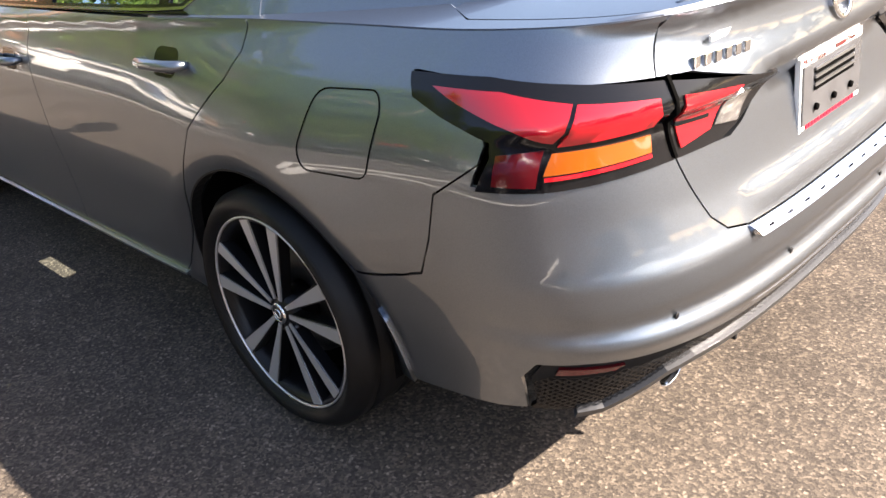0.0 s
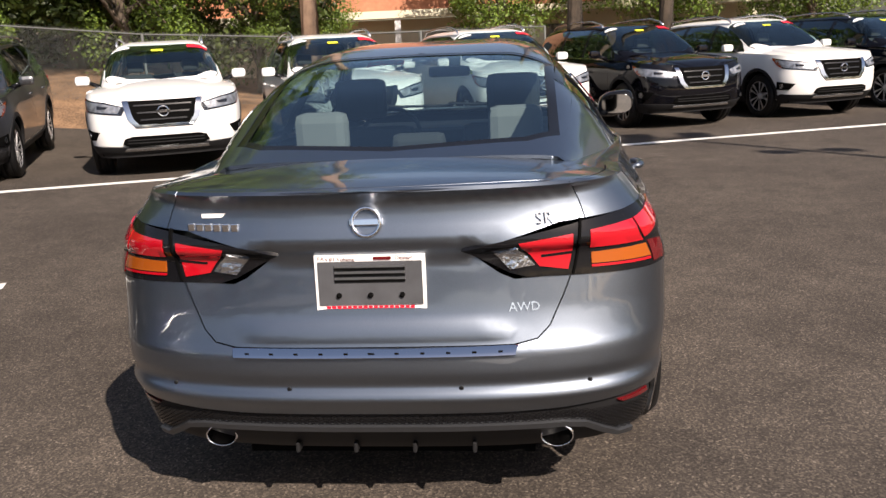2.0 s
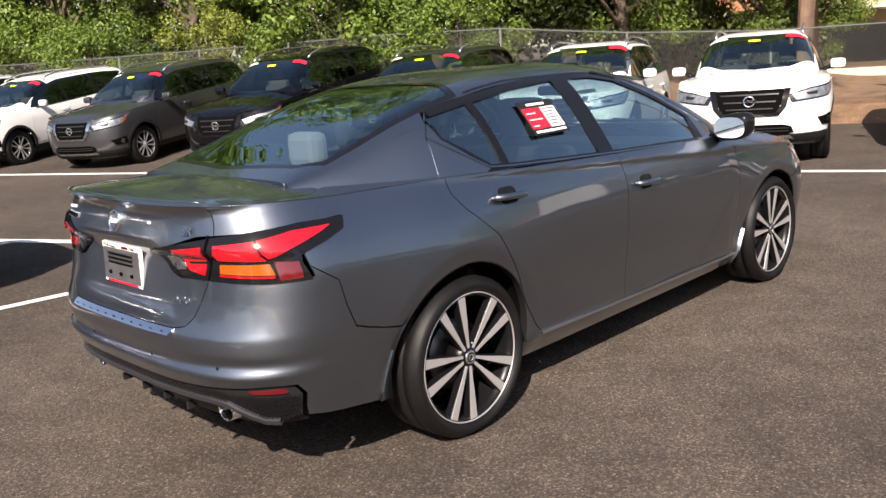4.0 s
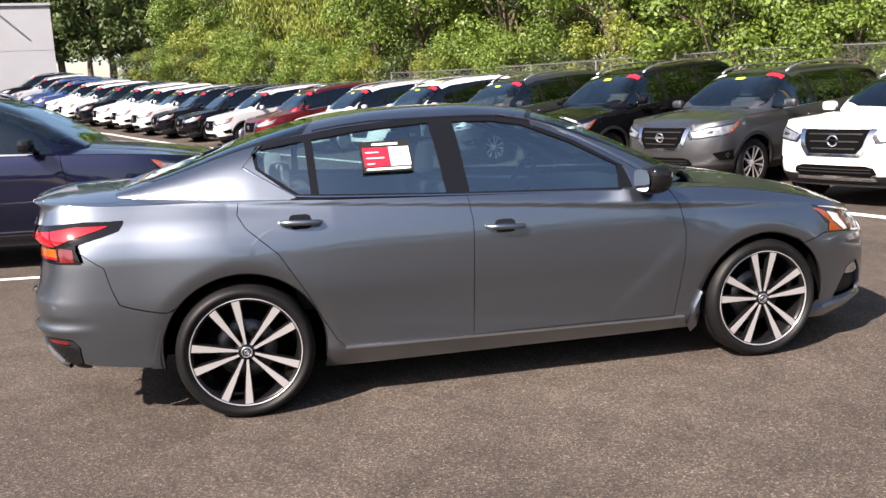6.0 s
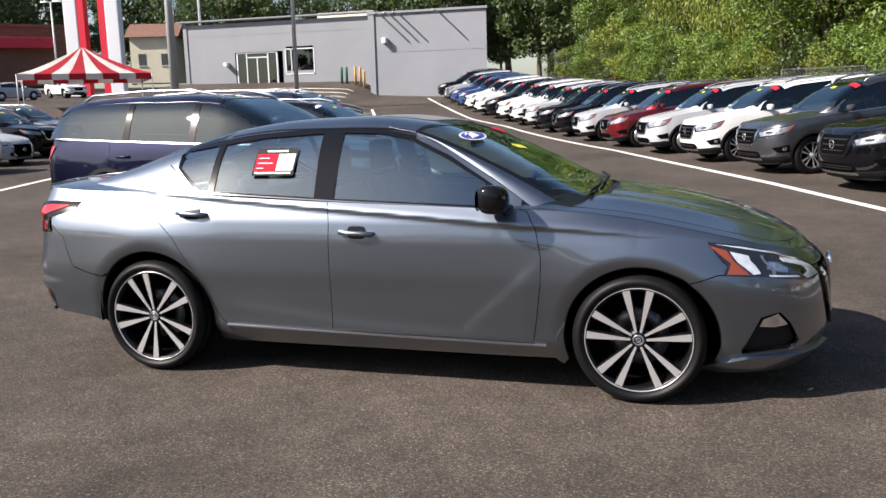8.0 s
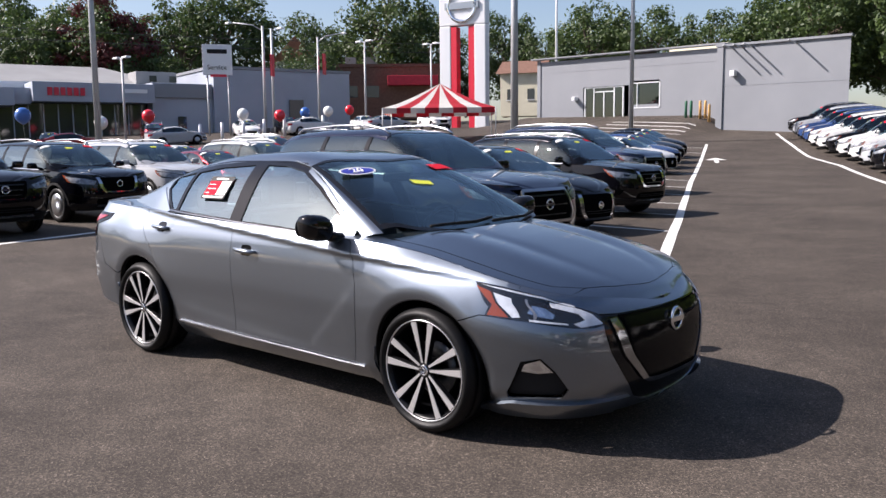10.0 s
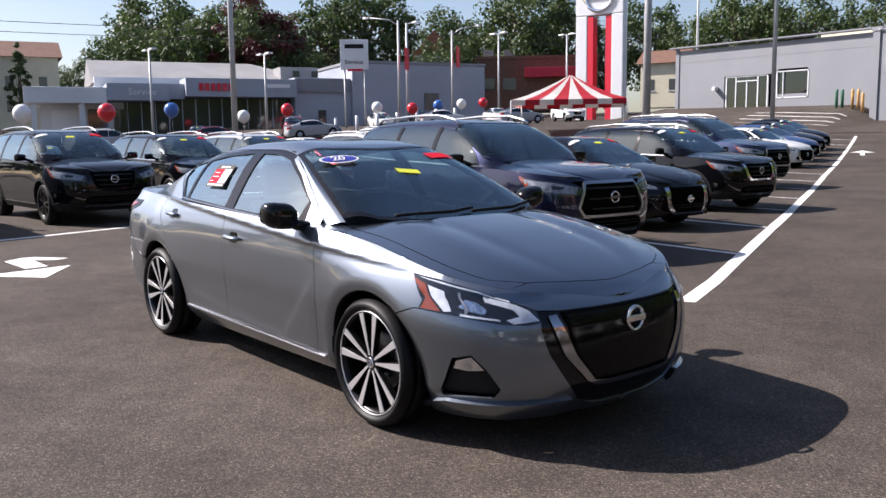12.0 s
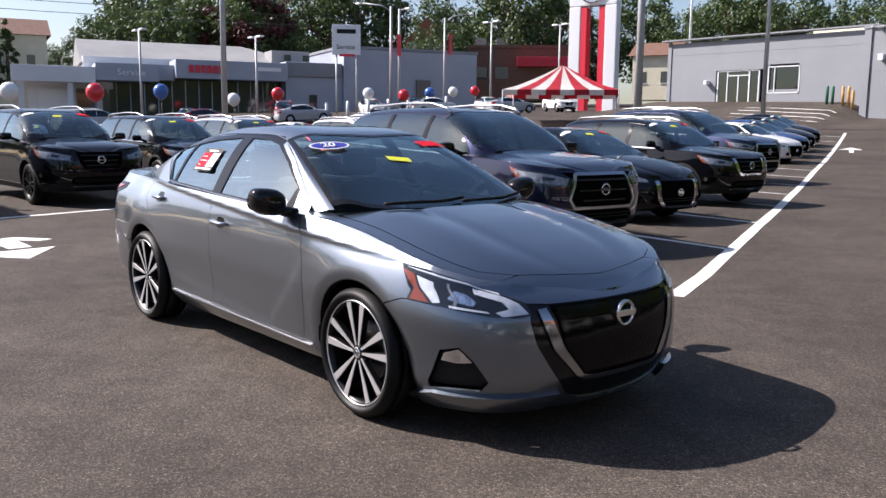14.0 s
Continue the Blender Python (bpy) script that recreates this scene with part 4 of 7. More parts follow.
        for r in range(len(outer) - 1):
            for k in range(7):
                a = 8 * r + k
                faces.append((a, a + 1, a + 9, a + 8) if sg > 0 else (a + 8, a + 9, a + 1, a))
        mesh_object("front_pillar", verts, faces, "paint", car)
    patch("roof", loop, S.cover, "paint", car, res=0.03, holes=[back], step=0.02)
    patch("rear_window", back, S.cover, "glass", car, res=0.04, offset=-0.004, skirt=0)
    patch("windscreen", front, S.cover, "glass", car, res=0.04, offset=-0.004, skirt=0)
    patch("rear_window_band", shrink(rounded(back, 0.02, 0.03), -0.004), S.cover, "black", car, res=0.03, offset=-0.001, holes=[[tuple(p) for p in shrink(rounded(back, 0.02, 0.06), 0.035)]], skirt=0)
    patch("windscreen_band", shrink(rounded(front, 0.02, 0.03), -0.004), S.cover, "black", car, res=0.03, offset=-0.001, holes=[[tuple(p) for p in shrink(rounded(front, 0.02, 0.06), 0.03)]], skirt=0)
    # wheels and arch liners
    for x, (cx, cz, r) in ((-1.4125, AR), (1.4125, AF)):
        for sgn in (-1, 1):
            wheel(car, pose(x, sgn * 0.785, 0.335, 0, 0, 0 if sgn < 0 else 180) @ pose(0, 0, 0, 0, -(39 if x < 0 else 19) if sgn < 0 else -SPIN_LEFT, 0))
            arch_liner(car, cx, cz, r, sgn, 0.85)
            side = S.side if sgn < 0 else mirrored(S.side)
            # body-coloured flange given dark grey, standing for its shade towards the wheel
            strip("arch_lip", arc_points(cx, cz, r, -10, 190, 40), 0.005, side, "diffuser", car, 0.001, skirt=0.03)
    # floor and inner shell
    box("floor_pan", (-1.75, -0.70, 0.20), (1.95, 0.70, 0.24), "dark", car)
    box("engine_bay", (1.30, -0.45, 0.24), (2.20, 0.45, 0.64), "dark", car)
    box("boot_box", (-2.25, -0.45, 0.24), (-1.2, 0.45, 0.95), "dark", car)
    # mirrors
    for sgn in (-1, 1):
        bm = bmesh.new()
        bmesh.ops.create_uvsphere(bm, u_segments=24, v_segments=14, radius=1)
        for v in bm.verts:
            x, y, z = v.co
            v.co = Vector((0.70 + 0.075 * np.sign(x) * abs(x) ** (0.55 if x < 0 else 0.9), sgn * (0.985 + 0.105 * np.sign(y) * abs(y) ** 0.7), 1.055 + 0.075 * np.sign(z) * abs(z) ** 0.7 + 0.02 * y))
        part("mirror_housing", bm, "black", car, smooth=True)
        bm = bmesh.new()
        bmesh.ops.create_circle(bm, cap_ends=True, segments=28, radius=1)
        for v in bm.verts:
            a, c = v.co.x, v.co.y
            v.co = Vector((0.6235, sgn * (0.985 + 0.088 * np.sign(a) * abs(a) ** 0.7), 1.055 + 0.056 * np.sign(c) * abs(c) ** 0.7))
        part("mirror_glass", bm, "mirror", car)
        tube("mirror_arm", [(0.74, sgn * 0.83, 0.985), (0.73, sgn * 0.90, 1.0), (0.71, sgn * 0.95, 1.02)], [0.035, 0.03, 0.03], "black", car, 8)
    # handles
    for x, z in ((-1.11, 0.953), (-0.085, 0.862)):
        for fn in (S.side, mirrored(S.side)):
            # flat black patch painted for the shadow in the body-coloured handle recess
            patch("handle_cup", [(x - 0.055, z - 0.034), (x + 0.055, z - 0.034), (x + 0.055, z + 0.034), (x - 0.055, z + 0.034)], fn, "black", car, res=0.03, offset=0.0008, radius=0.03, skirt=0)
            p = [fn(np.array([x + d]), np.array([z - 0.12 * d * 0.3]))[0] for d in (-0.10, -0.088, -0.045, 0.045, 0.088, 0.10)]
            n = -1 if p[0][1] < 0 else 1
            tube("door_handle", [q + np.array([0, n * o, 0]) for q, o in zip(p, (0.0, 0.022, 0.034, 0.034, 0.024, 0.0))], [0.009, 0.015, 0.016, 0.016, 0.015, 0.009], "paint", car, 10, flat=0.9)
    # badges and plate
    def rear_pt(y, z, off=0.01):
        return S.side(np.array([rc - y]), np.array([z]))[0] + np.array([-off, 0, 0])
    c = rear_pt(0, 1.008, 0.003)
    tilt = pose(*c, 0, 12, 0)
    lathe("rear_emblem", [(0.033, 0.006), (0.035, 0.011), (0.043, 0.011), (0.045, 0.006), (0.042, -0.004), (0.035, -0.004)], "chrome", car, 40, m=tilt @ pose(0, 0, 0, 0, 0, 90))
    box("emblem_bar", (-0.009, -0.048, -0.010), (0.006, 0.048, 0.010), "chrome", car, m=tilt, bevel=0.003)
    for sgn in (1,):
        for y0, y1, z0, z1, mat, name in ((-0.157, 0.157, 0.757, 0.914, "white", "plate_frame"), (-0.148, 0.148, 0.771, 0.896, "plate_grey", "plate_panel")):
            bm = bmesh.new()
            d = 0.004 if name == "plate_panel" else 0.0
            q = [bm.verts.new((PLATE_X + 0.05 * (z - 0.757) - o - d - 0.004, y, z)) for o in (0.0, 0.012) for y, z in ((y0, z0), (y1, z0), (y1, z1), (y0, z1))]
            for f in ((0, 1, 2, 3), (7, 6, 5, 4), (0, 4, 5, 1), (1, 5, 6, 2), (2, 6, 7, 3), (3, 7, 4, 0)):
                bm.faces.new([q[k] for k in f])
            bmesh.ops.recalc_face_normals(bm, faces=bm.faces)
            part(name, bm, mat, car)
    for sgn in (-1, 1):
        turn = Matrix(((0, 1, 0, 0), (1.35, 0, 0, 0), (0, 0, 0.95, 0), (0, 0, 0, 1)))
        lathe("exhaust_tip", [(0.031, -2.29), (0.033, -2.325), (0.036, -2.328), (0.038, -2.2), (0.034, -2.2)], "chrome", car, 28, m=pose(0, sgn * 0.515, 0.330) @ turn)
        lathe("exhaust_bore", [(0.0, -2.315), (0.0335, -2.315), (0.0335, -2.26), (0.0, -2.26)], "dark", car, 20, m=pose(0, sgn * 0.515, 0.330) @ turn)
    # front emblem
    c = S.side(np.array([fc]), np.array([0.60]))[0]
    lathe("front_emblem", [(0.048, -0.004), (0.050, 0.010), (0.062, 0.010), (0.065, -0.004)], "chrome", car, 40, m=pose(c[0] + 0.012, 0, c[2], 0, 0, -90))
    box("emblem_bar", (c[0] + 0.004, -0.070, c[2] - 0.016), (c[0] + 0.024, 0.070, c[2] + 0.016), "chrome", car, bevel=0.004)
    # aerial
    lathe("roof_aerial", [(0.0, 0.036), (0.014, 0.033), (0.036, 0.010), (0.046, 0.0), (0, 0)], "paint", car, 20, axis="z", m=pose(-0.93, 0, 1.398))
    # seats
    for x, y, z0, mat in ((0.05, -0.38, 0.45, "seat_dark"), (0.05, 0.38, 0.45, "seat_dark")):
        box("front_seat", (x - 0.35, y - 0.26, z0 + 0.1), (x - 0.22, y + 0.26, z0 + 0.62), mat, car, bevel=0.05, m=Matrix.Shear("XY", 4, (-0.25, 0)) @ Matrix.Translation((0.15, 0, 0)))
        box("head_restraint", (x - 0.50, y - 0.13, z0 + 0.66), (x - 0.40, y + 0.13, z0 + 0.86), mat, car, bevel=0.04)
    box("rear_seat", (-1.15, -0.65, 0.45), (-0.98, 0.65, 1.04), "seat_dark", car, bevel=0.05)
    for y in (-0.40, 0.40):
        box("rear_head_restraint", (-1.23, y - 0.11, 1.04), (-1.12, y + 0.11, 1.215), "seat", car, bevel=0.04)
    box("rear_head_restraint", (-1.21, -0.11, 1.03), (-1.12, 0.11, 1.115), "seat_dark", car, bevel=0.03)
    box("shelf_panel", (-1.64, -0.10, 1.032), (-1.56, 0.16, 1.042), "white", car, bevel=0.004)
    box("parcel_shelf", (-1.68, -0.50, 1.00), (-1.15, 0.50, 1.03), "seat_dark", car, bevel=0.01)
    box("dashboard", (0.55, -0.70, 0.62), (1.10, 0.70, 0.955), "matte", car, bevel=0.06)
    return car


CAR = saloon()


# ---- small details of the grey saloon ----
def honeycomb(S, poly, name, off, mat="black"):
    """Open hexagons over a stretch of the body."""
    xs, ys = [p[0] for p in poly], [p[1] for p in poly]
    a, b, w = 0.0125, 0.0062, 0.0016
    pa, pb = [], []
    faces = []
    row = 0
    y = min(ys) + b
    while y < max(ys):
        x = min(xs) + (a * 0.9 if row % 2 else 0)
        while x < max(xs):
            if inside(np.array([x]), np.array([y]), poly)[0]:
                n0 = len(pa)
                for k in (1.0, 0.78):
                    for h in range(6):
                        an = math.pi / 3 * h
                        pa.append(x + a * k * math.cos(an))
                        pb.append(y + b * 1.1 * k * math.sin(an))
                for h in range(6):
                    faces.append((n0 + h, n0 + (h + 1) % 6, n0 + 6 + (h + 1) % 6, n0 + 6 + h))
            x += a * 1.8
        y += b * 0.98
        row += 1
    pa, pb = np.array(pa), np.array(pb)
    co = S.side(pa, pb)
    e = 1e-3
    n = np.cross(S.side(pa + e, pb) - S.side(pa - e, pb), S.side(pa, pb + e) - S.side(pa, pb - e))
    n /= np.linalg.norm(n, axis=1, keepdims=True)
    return mesh_object(name, list(co + n * off), faces, mat, CAR, False)


def saloon_details():
    S, car = SALOON, CAR
    rc, fc = S.rc, S.fc
    poly = [(-2.70, 0.402), (-2.55, 0.402), (-2.46, 0.382), (-2.36, 0.324), (-2.28, 0.324), (-2.215, 0.338), (-2.195, 0.415), (-2.24, 0.424), (-2.44, 0.43), (-2.56, 0.446), (-2.70, 0.444)]
    for m in (lambda a: a, lambda a: 2 * rc - a):
        o = honeycomb(S, [(m(a), b) for a, b in poly], "honeycomb", -0.004)
        o["kind"] = "stuff"
    o = honeycomb(S, [(-2.70, 0.404), (2 * rc + 2.70, 0.404), (2 * rc + 2.70, 0.444), (-2.70, 0.444)], "honeycomb", -0.004)
    o["kind"] = "stuff"
    # grille slats
    g = [(fc - 0.40, 0.660), (fc - 0.345, 0.47), (fc - 0.25, 0.348), (fc + 0.25, 0.348), (fc + 0.345, 0.47), (fc + 0.40, 0.660)]
    o = honeycomb(S, g, "grille_mesh", 0.004, "black")
    o["kind"] = "stuff"
    # writing on the boot
    def rear_frame(y, z, off):
        p, up, down = [S.side(np.array([rc - y]), np.array([z + d]))[0] for d in (0.0, 0.03, -0.01)]
        side = S.side(np.array([rc - y + 0.06]), np.array([z]))[0]
        ax = Vector(side - p).normalized()
        if ax.y > 0:
            ax = -ax
        ay = Vector(up - down)
        ay = (ay - ax * ay.dot(ax)).normalized()
        az = ax.cross(ay)
        m = Matrix((ax, ay, az)).transposed().to_4x4()
        m.translation = Vector(p) + az * off
        return m
    text_on("trim_badge", "SR", 0.048, rear_frame(-0.50, 0.985, 0.009), "dark_chrome", car, "dark chrome letters")
    text_on("drive_badge", "AWD", 0.036, rear_frame(-0.385, 0.742, 0.003), "chrome", car, "chrome letters")
    for k in range(6):
        y = 0.565 - 0.030 * k
        p = S.side(np.array([rc - y]), np.array([1.004]))[0]
        box("name_block", (p[0] - 0.009, p[1] - 0.010, 0.988), (p[0] - 0.001, p[1] + 0.010, 1.010), "chrome", car, bevel=0.002)
    p = S.side(np.array([rc - 0.50]), np.array([1.034]))[0]
    box("dealer_mark", (p[0] - 0.006, p[1] - 0.035, 1.026), (p[0] - 0.001, p[1] + 0.035, 1.037), "white", car)
    # plate: slots, screws, printed bars
    def plate(name, y0, y1, z0, z1, off, mat):
        a, b = [(PLATE_X + 0.05 * (z - 0.757),) for z in (z0, z1)]
        bm = bmesh.new()
        q = [bm.verts.new((x - off - d, y, z)) for d in (0, 0.003) for x, y, z in ((a[0], y0, z0), (a[0], y1, z0), (b[0], y1, z1), (b[0], y0, z1))]
        for f in ((0, 1, 2, 3), (7, 6, 5, 4), (0, 4, 5, 1), (1, 5, 6, 2), (2, 6, 7, 3), (3, 7, 4, 0)):
            bm.faces.new([q[k] for k in f])
        bmesh.ops.recalc_face_normals(bm, faces=bm.faces)
        return part(name, bm, mat, car)
    for k in range(3):
        plate("plate_slot", -0.10, 0.10, 0.838 + 0.017 * k, 0.845 + 0.017 * k, 0.021, "dark")
        plate("plate_rib", -0.10, 0.10, 0.846 + 0.017 * k, 0.852 + 0.017 * k, 0.022, "satin")
    def on_plate(y, z):
        return Matrix(((0, 0.05, -1, PLATE_X + 0.05 * (z - 0.757) - 0.0165), (-1, 0, 0, y), (0, 1, 0, z), (0, 0, 0, 1)))
    text_on("plate_words", "PA's #1 Volume", 0.0165, on_plate(0.148, 0.8995), "dark_red", car, "dark red printed words")
    plate("printed_bar", -0.062, -0.012, 0.900, 0.909, 0.0165, "dark_red")
    text_on("plate_words", "Dealer!", 0.0165, on_plate(-0.072, 0.8995), "dark_red", car, "dark red printed words")
    for k in range(17):
        y = 0.128 - 0.015 * k
        plate("printed_bar", y - 0.011, y, 0.761, 0.768, 0.0165, "sticker_red")
    for y in (-0.09, 0.0, 0.09):
        x = PLATE_X + 0.002
        lathe("plate_screw", [(0, -0.003), (0.007, -0.003), (0.008, 0.003), (0, 0.003)], "dark", car, 14, m=pose(x - 0.024, y, 0.80, 0, 0, -90))
    # parking sensors
    for y in (-0.62, -0.25, 0.25, 0.62):
        p = S.side(np.array([rc - y]), np.array([0.535]))[0]
        lathe("parking_sensor", [(0, 0.001), (0.006, 0.001), (0.007, 0.0), (0, 0.0)], "diffuser", car, 14, m=pose(p[0] + 0.004, p[1], p[2], 0, 0, 90))
    # diffuser fins
    for y in (-0.27, -0.09, 0.09, 0.27):
        box("diffuser_fin", (-2.350, y - 0.006, 0.285), (-2.26, y + 0.006, 0.318), "matte", car, bevel=0.004)
    # fuel flap on the left flank
    lo = 2 * rc
    flap = rounded([(-4.507, 0.957), (-4.345, 0.966), (-4.325, 0.93), (-4.355, 0.795), (-4.535, 0.79), (-4.552, 0.83)], 0.03, 0.02)
    loop = [tuple(p) for p in flap] + [tuple(flap[0])]
    strip("fuel_flap_gap", loop, 0.0028, S.side, "dark", car, 0.0015)
    # mud flaps
    for fn in (S.side, mirrored(S.side)):
        patch("mud_flap", [(-1.797, 0.470), (-1.808, 0.48), (-1.832, 0.40), (-1.862, 0.290), (-1.80, 0.282), (-1.805, 0.38)], fn, "paint", car, res=0.03, offset=0.008, skirt=0.02)
        patch("mud_flap", [(1.035, 0.41), (0.995, 0.33), (0.975, 0.22), (1.02, 0.165), (1.045, 0.20), (1.022, 0.33)], fn, "paint", car, res=0.03, offset=0.016, skirt=0.02)
    # price sheet on the rear door's pane
    at = [Vector(S.pane(np.array([a]), np.array([b]))[0]) for a, b in ((-0.645, 1.215), (-0.555, 1.215), (-0.645, 1.30))]
    along = (at[1] - at[0]).normalized()
    rise = at[2] - at[0]
    rise = (rise - along * rise.dot(along)).normalized()
    sheet_m = Matrix((along, rise, along.cross(rise))).transposed().to_4x4()
    sheet_m.translation = at[0] + along.cross(rise) * 0.006

    def printed(name, u0, u1, w0, w1, lift, mat):
        bm = bmesh.new()
        bmesh.ops.create_cube(bm, size=1.0, matrix=sheet_m @ Matrix.Translation(((u0 + u1) * 0.66, (w0 + w1) * 0.43, lift)) @ Matrix.Diagonal(((u1 - u0) * 1.32, (w1 - w0) * 0.86, 0.0008, 1)))
        part(name, bm, mat, car)
    printed("price_sheet", -0.098, 0.098, -0.108, 0.108, 0.0, "matte")
    printed("sheet_red", -0.090, 0.008, -0.070, 0.062, 0.0012, "sticker_red")
    printed("sheet_white", 0.012, 0.090, -0.070, 0.062, 0.0012, "white")
    printed("printed_bar", -0.085, 0.085, -0.096, -0.082, 0.0012, "white")
    printed("printed_bar", -0.05, 0.05, 0.078, 0.092, 0.0012, "white")
    for k in range(6):
        printed("printed_bar", 0.018, 0.084 - 0.010 * (k % 3), 0.046 - 0.020 * k, 0.053 - 0.020 * k, 0.0024, "steel")
        if k % 2:
            printed("printed_bar", -0.080, -0.01 - 0.02 * (k % 3), 0.045 - 0.020 * k, 0.051 - 0.020 * k, 0.0024, "white")
    # windscreen stickers
    c = Vector(S.cover(np.array([0.455]), np.array([-0.43]))[0])
    ax = (Vector(S.cover(np.array([0.475]), np.array([-0.35]))[0]) - Vector(S.cover(np.array([0.435]), np.array([-0.51]))[0])).normalized()
    up = Vector(S.cover(np.array([0.40]), np.array([-0.43]))[0]) - c
    up = (up - ax * up.dot(ax)).normalized()
    nz = ax.cross(up)
    m = Matrix((ax, up, nz)).transposed().to_4x4()
    for name, a, b, lift, mat in (("year_sticker_rim", 0.128, 0.060, 0.008, "white"), ("year_sticker", 0.114, 0.049, 0.0095, "sticker_blue")):
        bm = bmesh.new()
        bmesh.ops.create_circle(bm, cap_ends=True, segments=32, radius=1.0)
        m.translation = c + nz * lift
        bm.transform(m @ Matrix.Diagonal((a, b, 1, 1)))
        part(name, bm, mat, car)
    m.translation = c + nz * 0.0125 - ax * 0.052 - up * 0.031
    text_on("year_figures", "20", 0.092, m, "white", car)
    patch("inspection_sticker", [(0.605, -0.12), (0.635, 0.04), (0.685, 0.035), (0.655, -0.12)], S.cover, "sticker_yellow", car, res=0.04, step=0.03, offset=0.003, skirt=0)
    patch("red_sticker", [(0.405, 0.26), (0.375, 0.47), (0.455, 0.50), (0.485, 0.28)], S.cover, "sticker_red", car, res=0.04, step=0.03, offset=0.003, skirt=0)
    # the strip that joins hood and nose
    patch("nose_bridge", [(2.16, -0.97), (2.316, -0.97), (2.323, -0.5), (2.325, 0), (2.323, 0.5), (2.316, 0.97), (2.16, 0.97), (2.20, 0.5), (2.22, 0), (2.20, -0.5)], S.lid, "paint", car, res=0.03, step=0.02, offset=-0.003, skirt=0.02)
    # wipers and cowl
    for pts in ([(1.12, -0.50), (1.13, -0.10), (1.10, 0.12)], [(1.14, 0.05), (1.13, 0.40), (1.07, 0.60)]):
        P = []
        for (xa, ya), (xb, yb) in zip(pts, pts[1:]):
            for k in range(6):
                q = S.cover(np.array([xa + (xb - xa) * k / 6]), np.array([ya + (yb - ya) * k / 6]))[0]
                P.append(q + np.array([0.01, 0, 0.018]))
        tube("wiper", P, 0.010, "matte", car, 6)
    patch("cowl", [(1.07, -0.70), (1.17, -0.42), (1.195, 0), (1.17, 0.42), (1.07, 0.70), (1.12, 0.72), (1.24, 0.40), (1.26, 0), (1.24, -0.40), (1.12, -0.72)], S.top, "matte", car, res=0.05, offset=-0.012)
    # steering wheel and middle mirror
    lathe("steering_wheel", [(0.165, -0.012), (0.178, -0.016), (0.19, 0.0), (0.178, 0.016), (0.165, 0.012)], "seat_dark", car, 28, m=pose(0.42, 0.37, 0.93, 0, 0, 90) @ pose(0, 0, 0, 25, 0, 0))
    box("rear_view_mirror", (0.36, -0.12, 1.27), (0.40, 0.12, 1.33), "matte", car, bevel=0.02)
    # roof joints
    for sg in (-1, 1):
        strip("roof_joint", [(0.10, sg * 0.525), (-0.3, sg * 0.53), (-0.7, sg * 0.53), (-1.0, sg * 0.545)], 0.012, S.cover, "black", car, 0.001)


saloon_details()


# ---- ground ----
def ground():
    xs = np.concatenate([np.linspace(-900, -140, 9), np.linspace(-130, 30, 161), np.linspace(40, 900, 9)])
    ys = np.concatenate([np.linspace(-900, -50, 9), np.linspace(-40, 140, 181), np.linspace(160, 900, 9)])
    verts, faces = [], []
    for y in ys:
        for x in xs:
            verts.append((x, y, ground_z(max(-130, min(30, x)), max(-40, min(140, y)))))
    n = len(xs)
    for j in range(len(ys) - 1):
        for i in range(n - 1):
            faces.append((j * n + i, j * n + i + 1, (j + 1) * n + i + 1, (j + 1) * n + i))
    g = mesh_object("ground", verts, faces, "asphalt")
    return tagged(g, "dark worn asphalt of a car park", "ground", kind="structure")


def painted_line(name, pts, width=0.11, label="worn white painted parking line on asphalt", closed=False):
    """A band of road paint that follows the ground."""
    P = [Vector((a, b)) for a, b in pts]
    dense = []
    for p, q in zip(P, P[1:]):
        k = max(1, int((q - p).length / 1.0))
        dense += [p.lerp(q, i / k) for i in range(k)]
    dense.append(P[-1])
    rnd = random.Random(len(pts) * 7 + int(pts[0][0] * 100))
    verts, faces = [], []
    for i, p in enumerate(dense):
        t = (dense[min(i + 1, len(dense) - 1)] - dense[max(i - 1, 0)]).normalized()
        w = Vector((-t.y, t.x)) * width / 2 * rnd.uniform(0.93, 1.05)
        for q in (p + w, p - w):
            verts.append((q.x, q.y, ground_z(q.x, q.y) + 0.005))
    for i in range(len(dense) - 1):
        faces.append((2 * i, 2 * i + 1, 2 * i + 3, 2 * i + 2))
    return tagged(mesh_object(name, verts, faces, "line", smooth=False), label, "road marking", kind="structure")


MID_LINE = [(0.555, 3.10), (0.10, 4.24), (-0.63, 5.88), (-1.95, 8.85), (-3.2, 11.7), (-4.6, 14.8), (-8.65, 23.9), (-13.92, 36.4), (-17.6, 45.2)]
ground()
painted_line("row_line_1", [(11.6, -13.5), (9.2, -6.8), (7.38, -1.96), (6.61, 0.15), (5.4, 3.75), (4.18, 7.20), (2.94, 10.96), (-0.6, 21.0), (-6.9, 34.7), (-9.7, 39.3), (-13.2, 46.9), (-16.6, 53.9)], 0.19)
painted_line("row_line_2", MID_LINE, 0.16)
for i in range(14):
    y = 3.13 + 3.05 * i
    x = float(np.interp(y, [q[1] for q in MID_LINE], [q[0] for q in MID_LINE])) - 0.06
    painted_line("stall_line", [(x, y), (x - 5.2, y + 0.45)], 0.10)
painted_line("row_line_3", [(-8.8, -2.4), (-9.38, -0.2), (-9.95, 1.9), (-11.3, 7.0), (-14.0, 14.0)], 0.16)


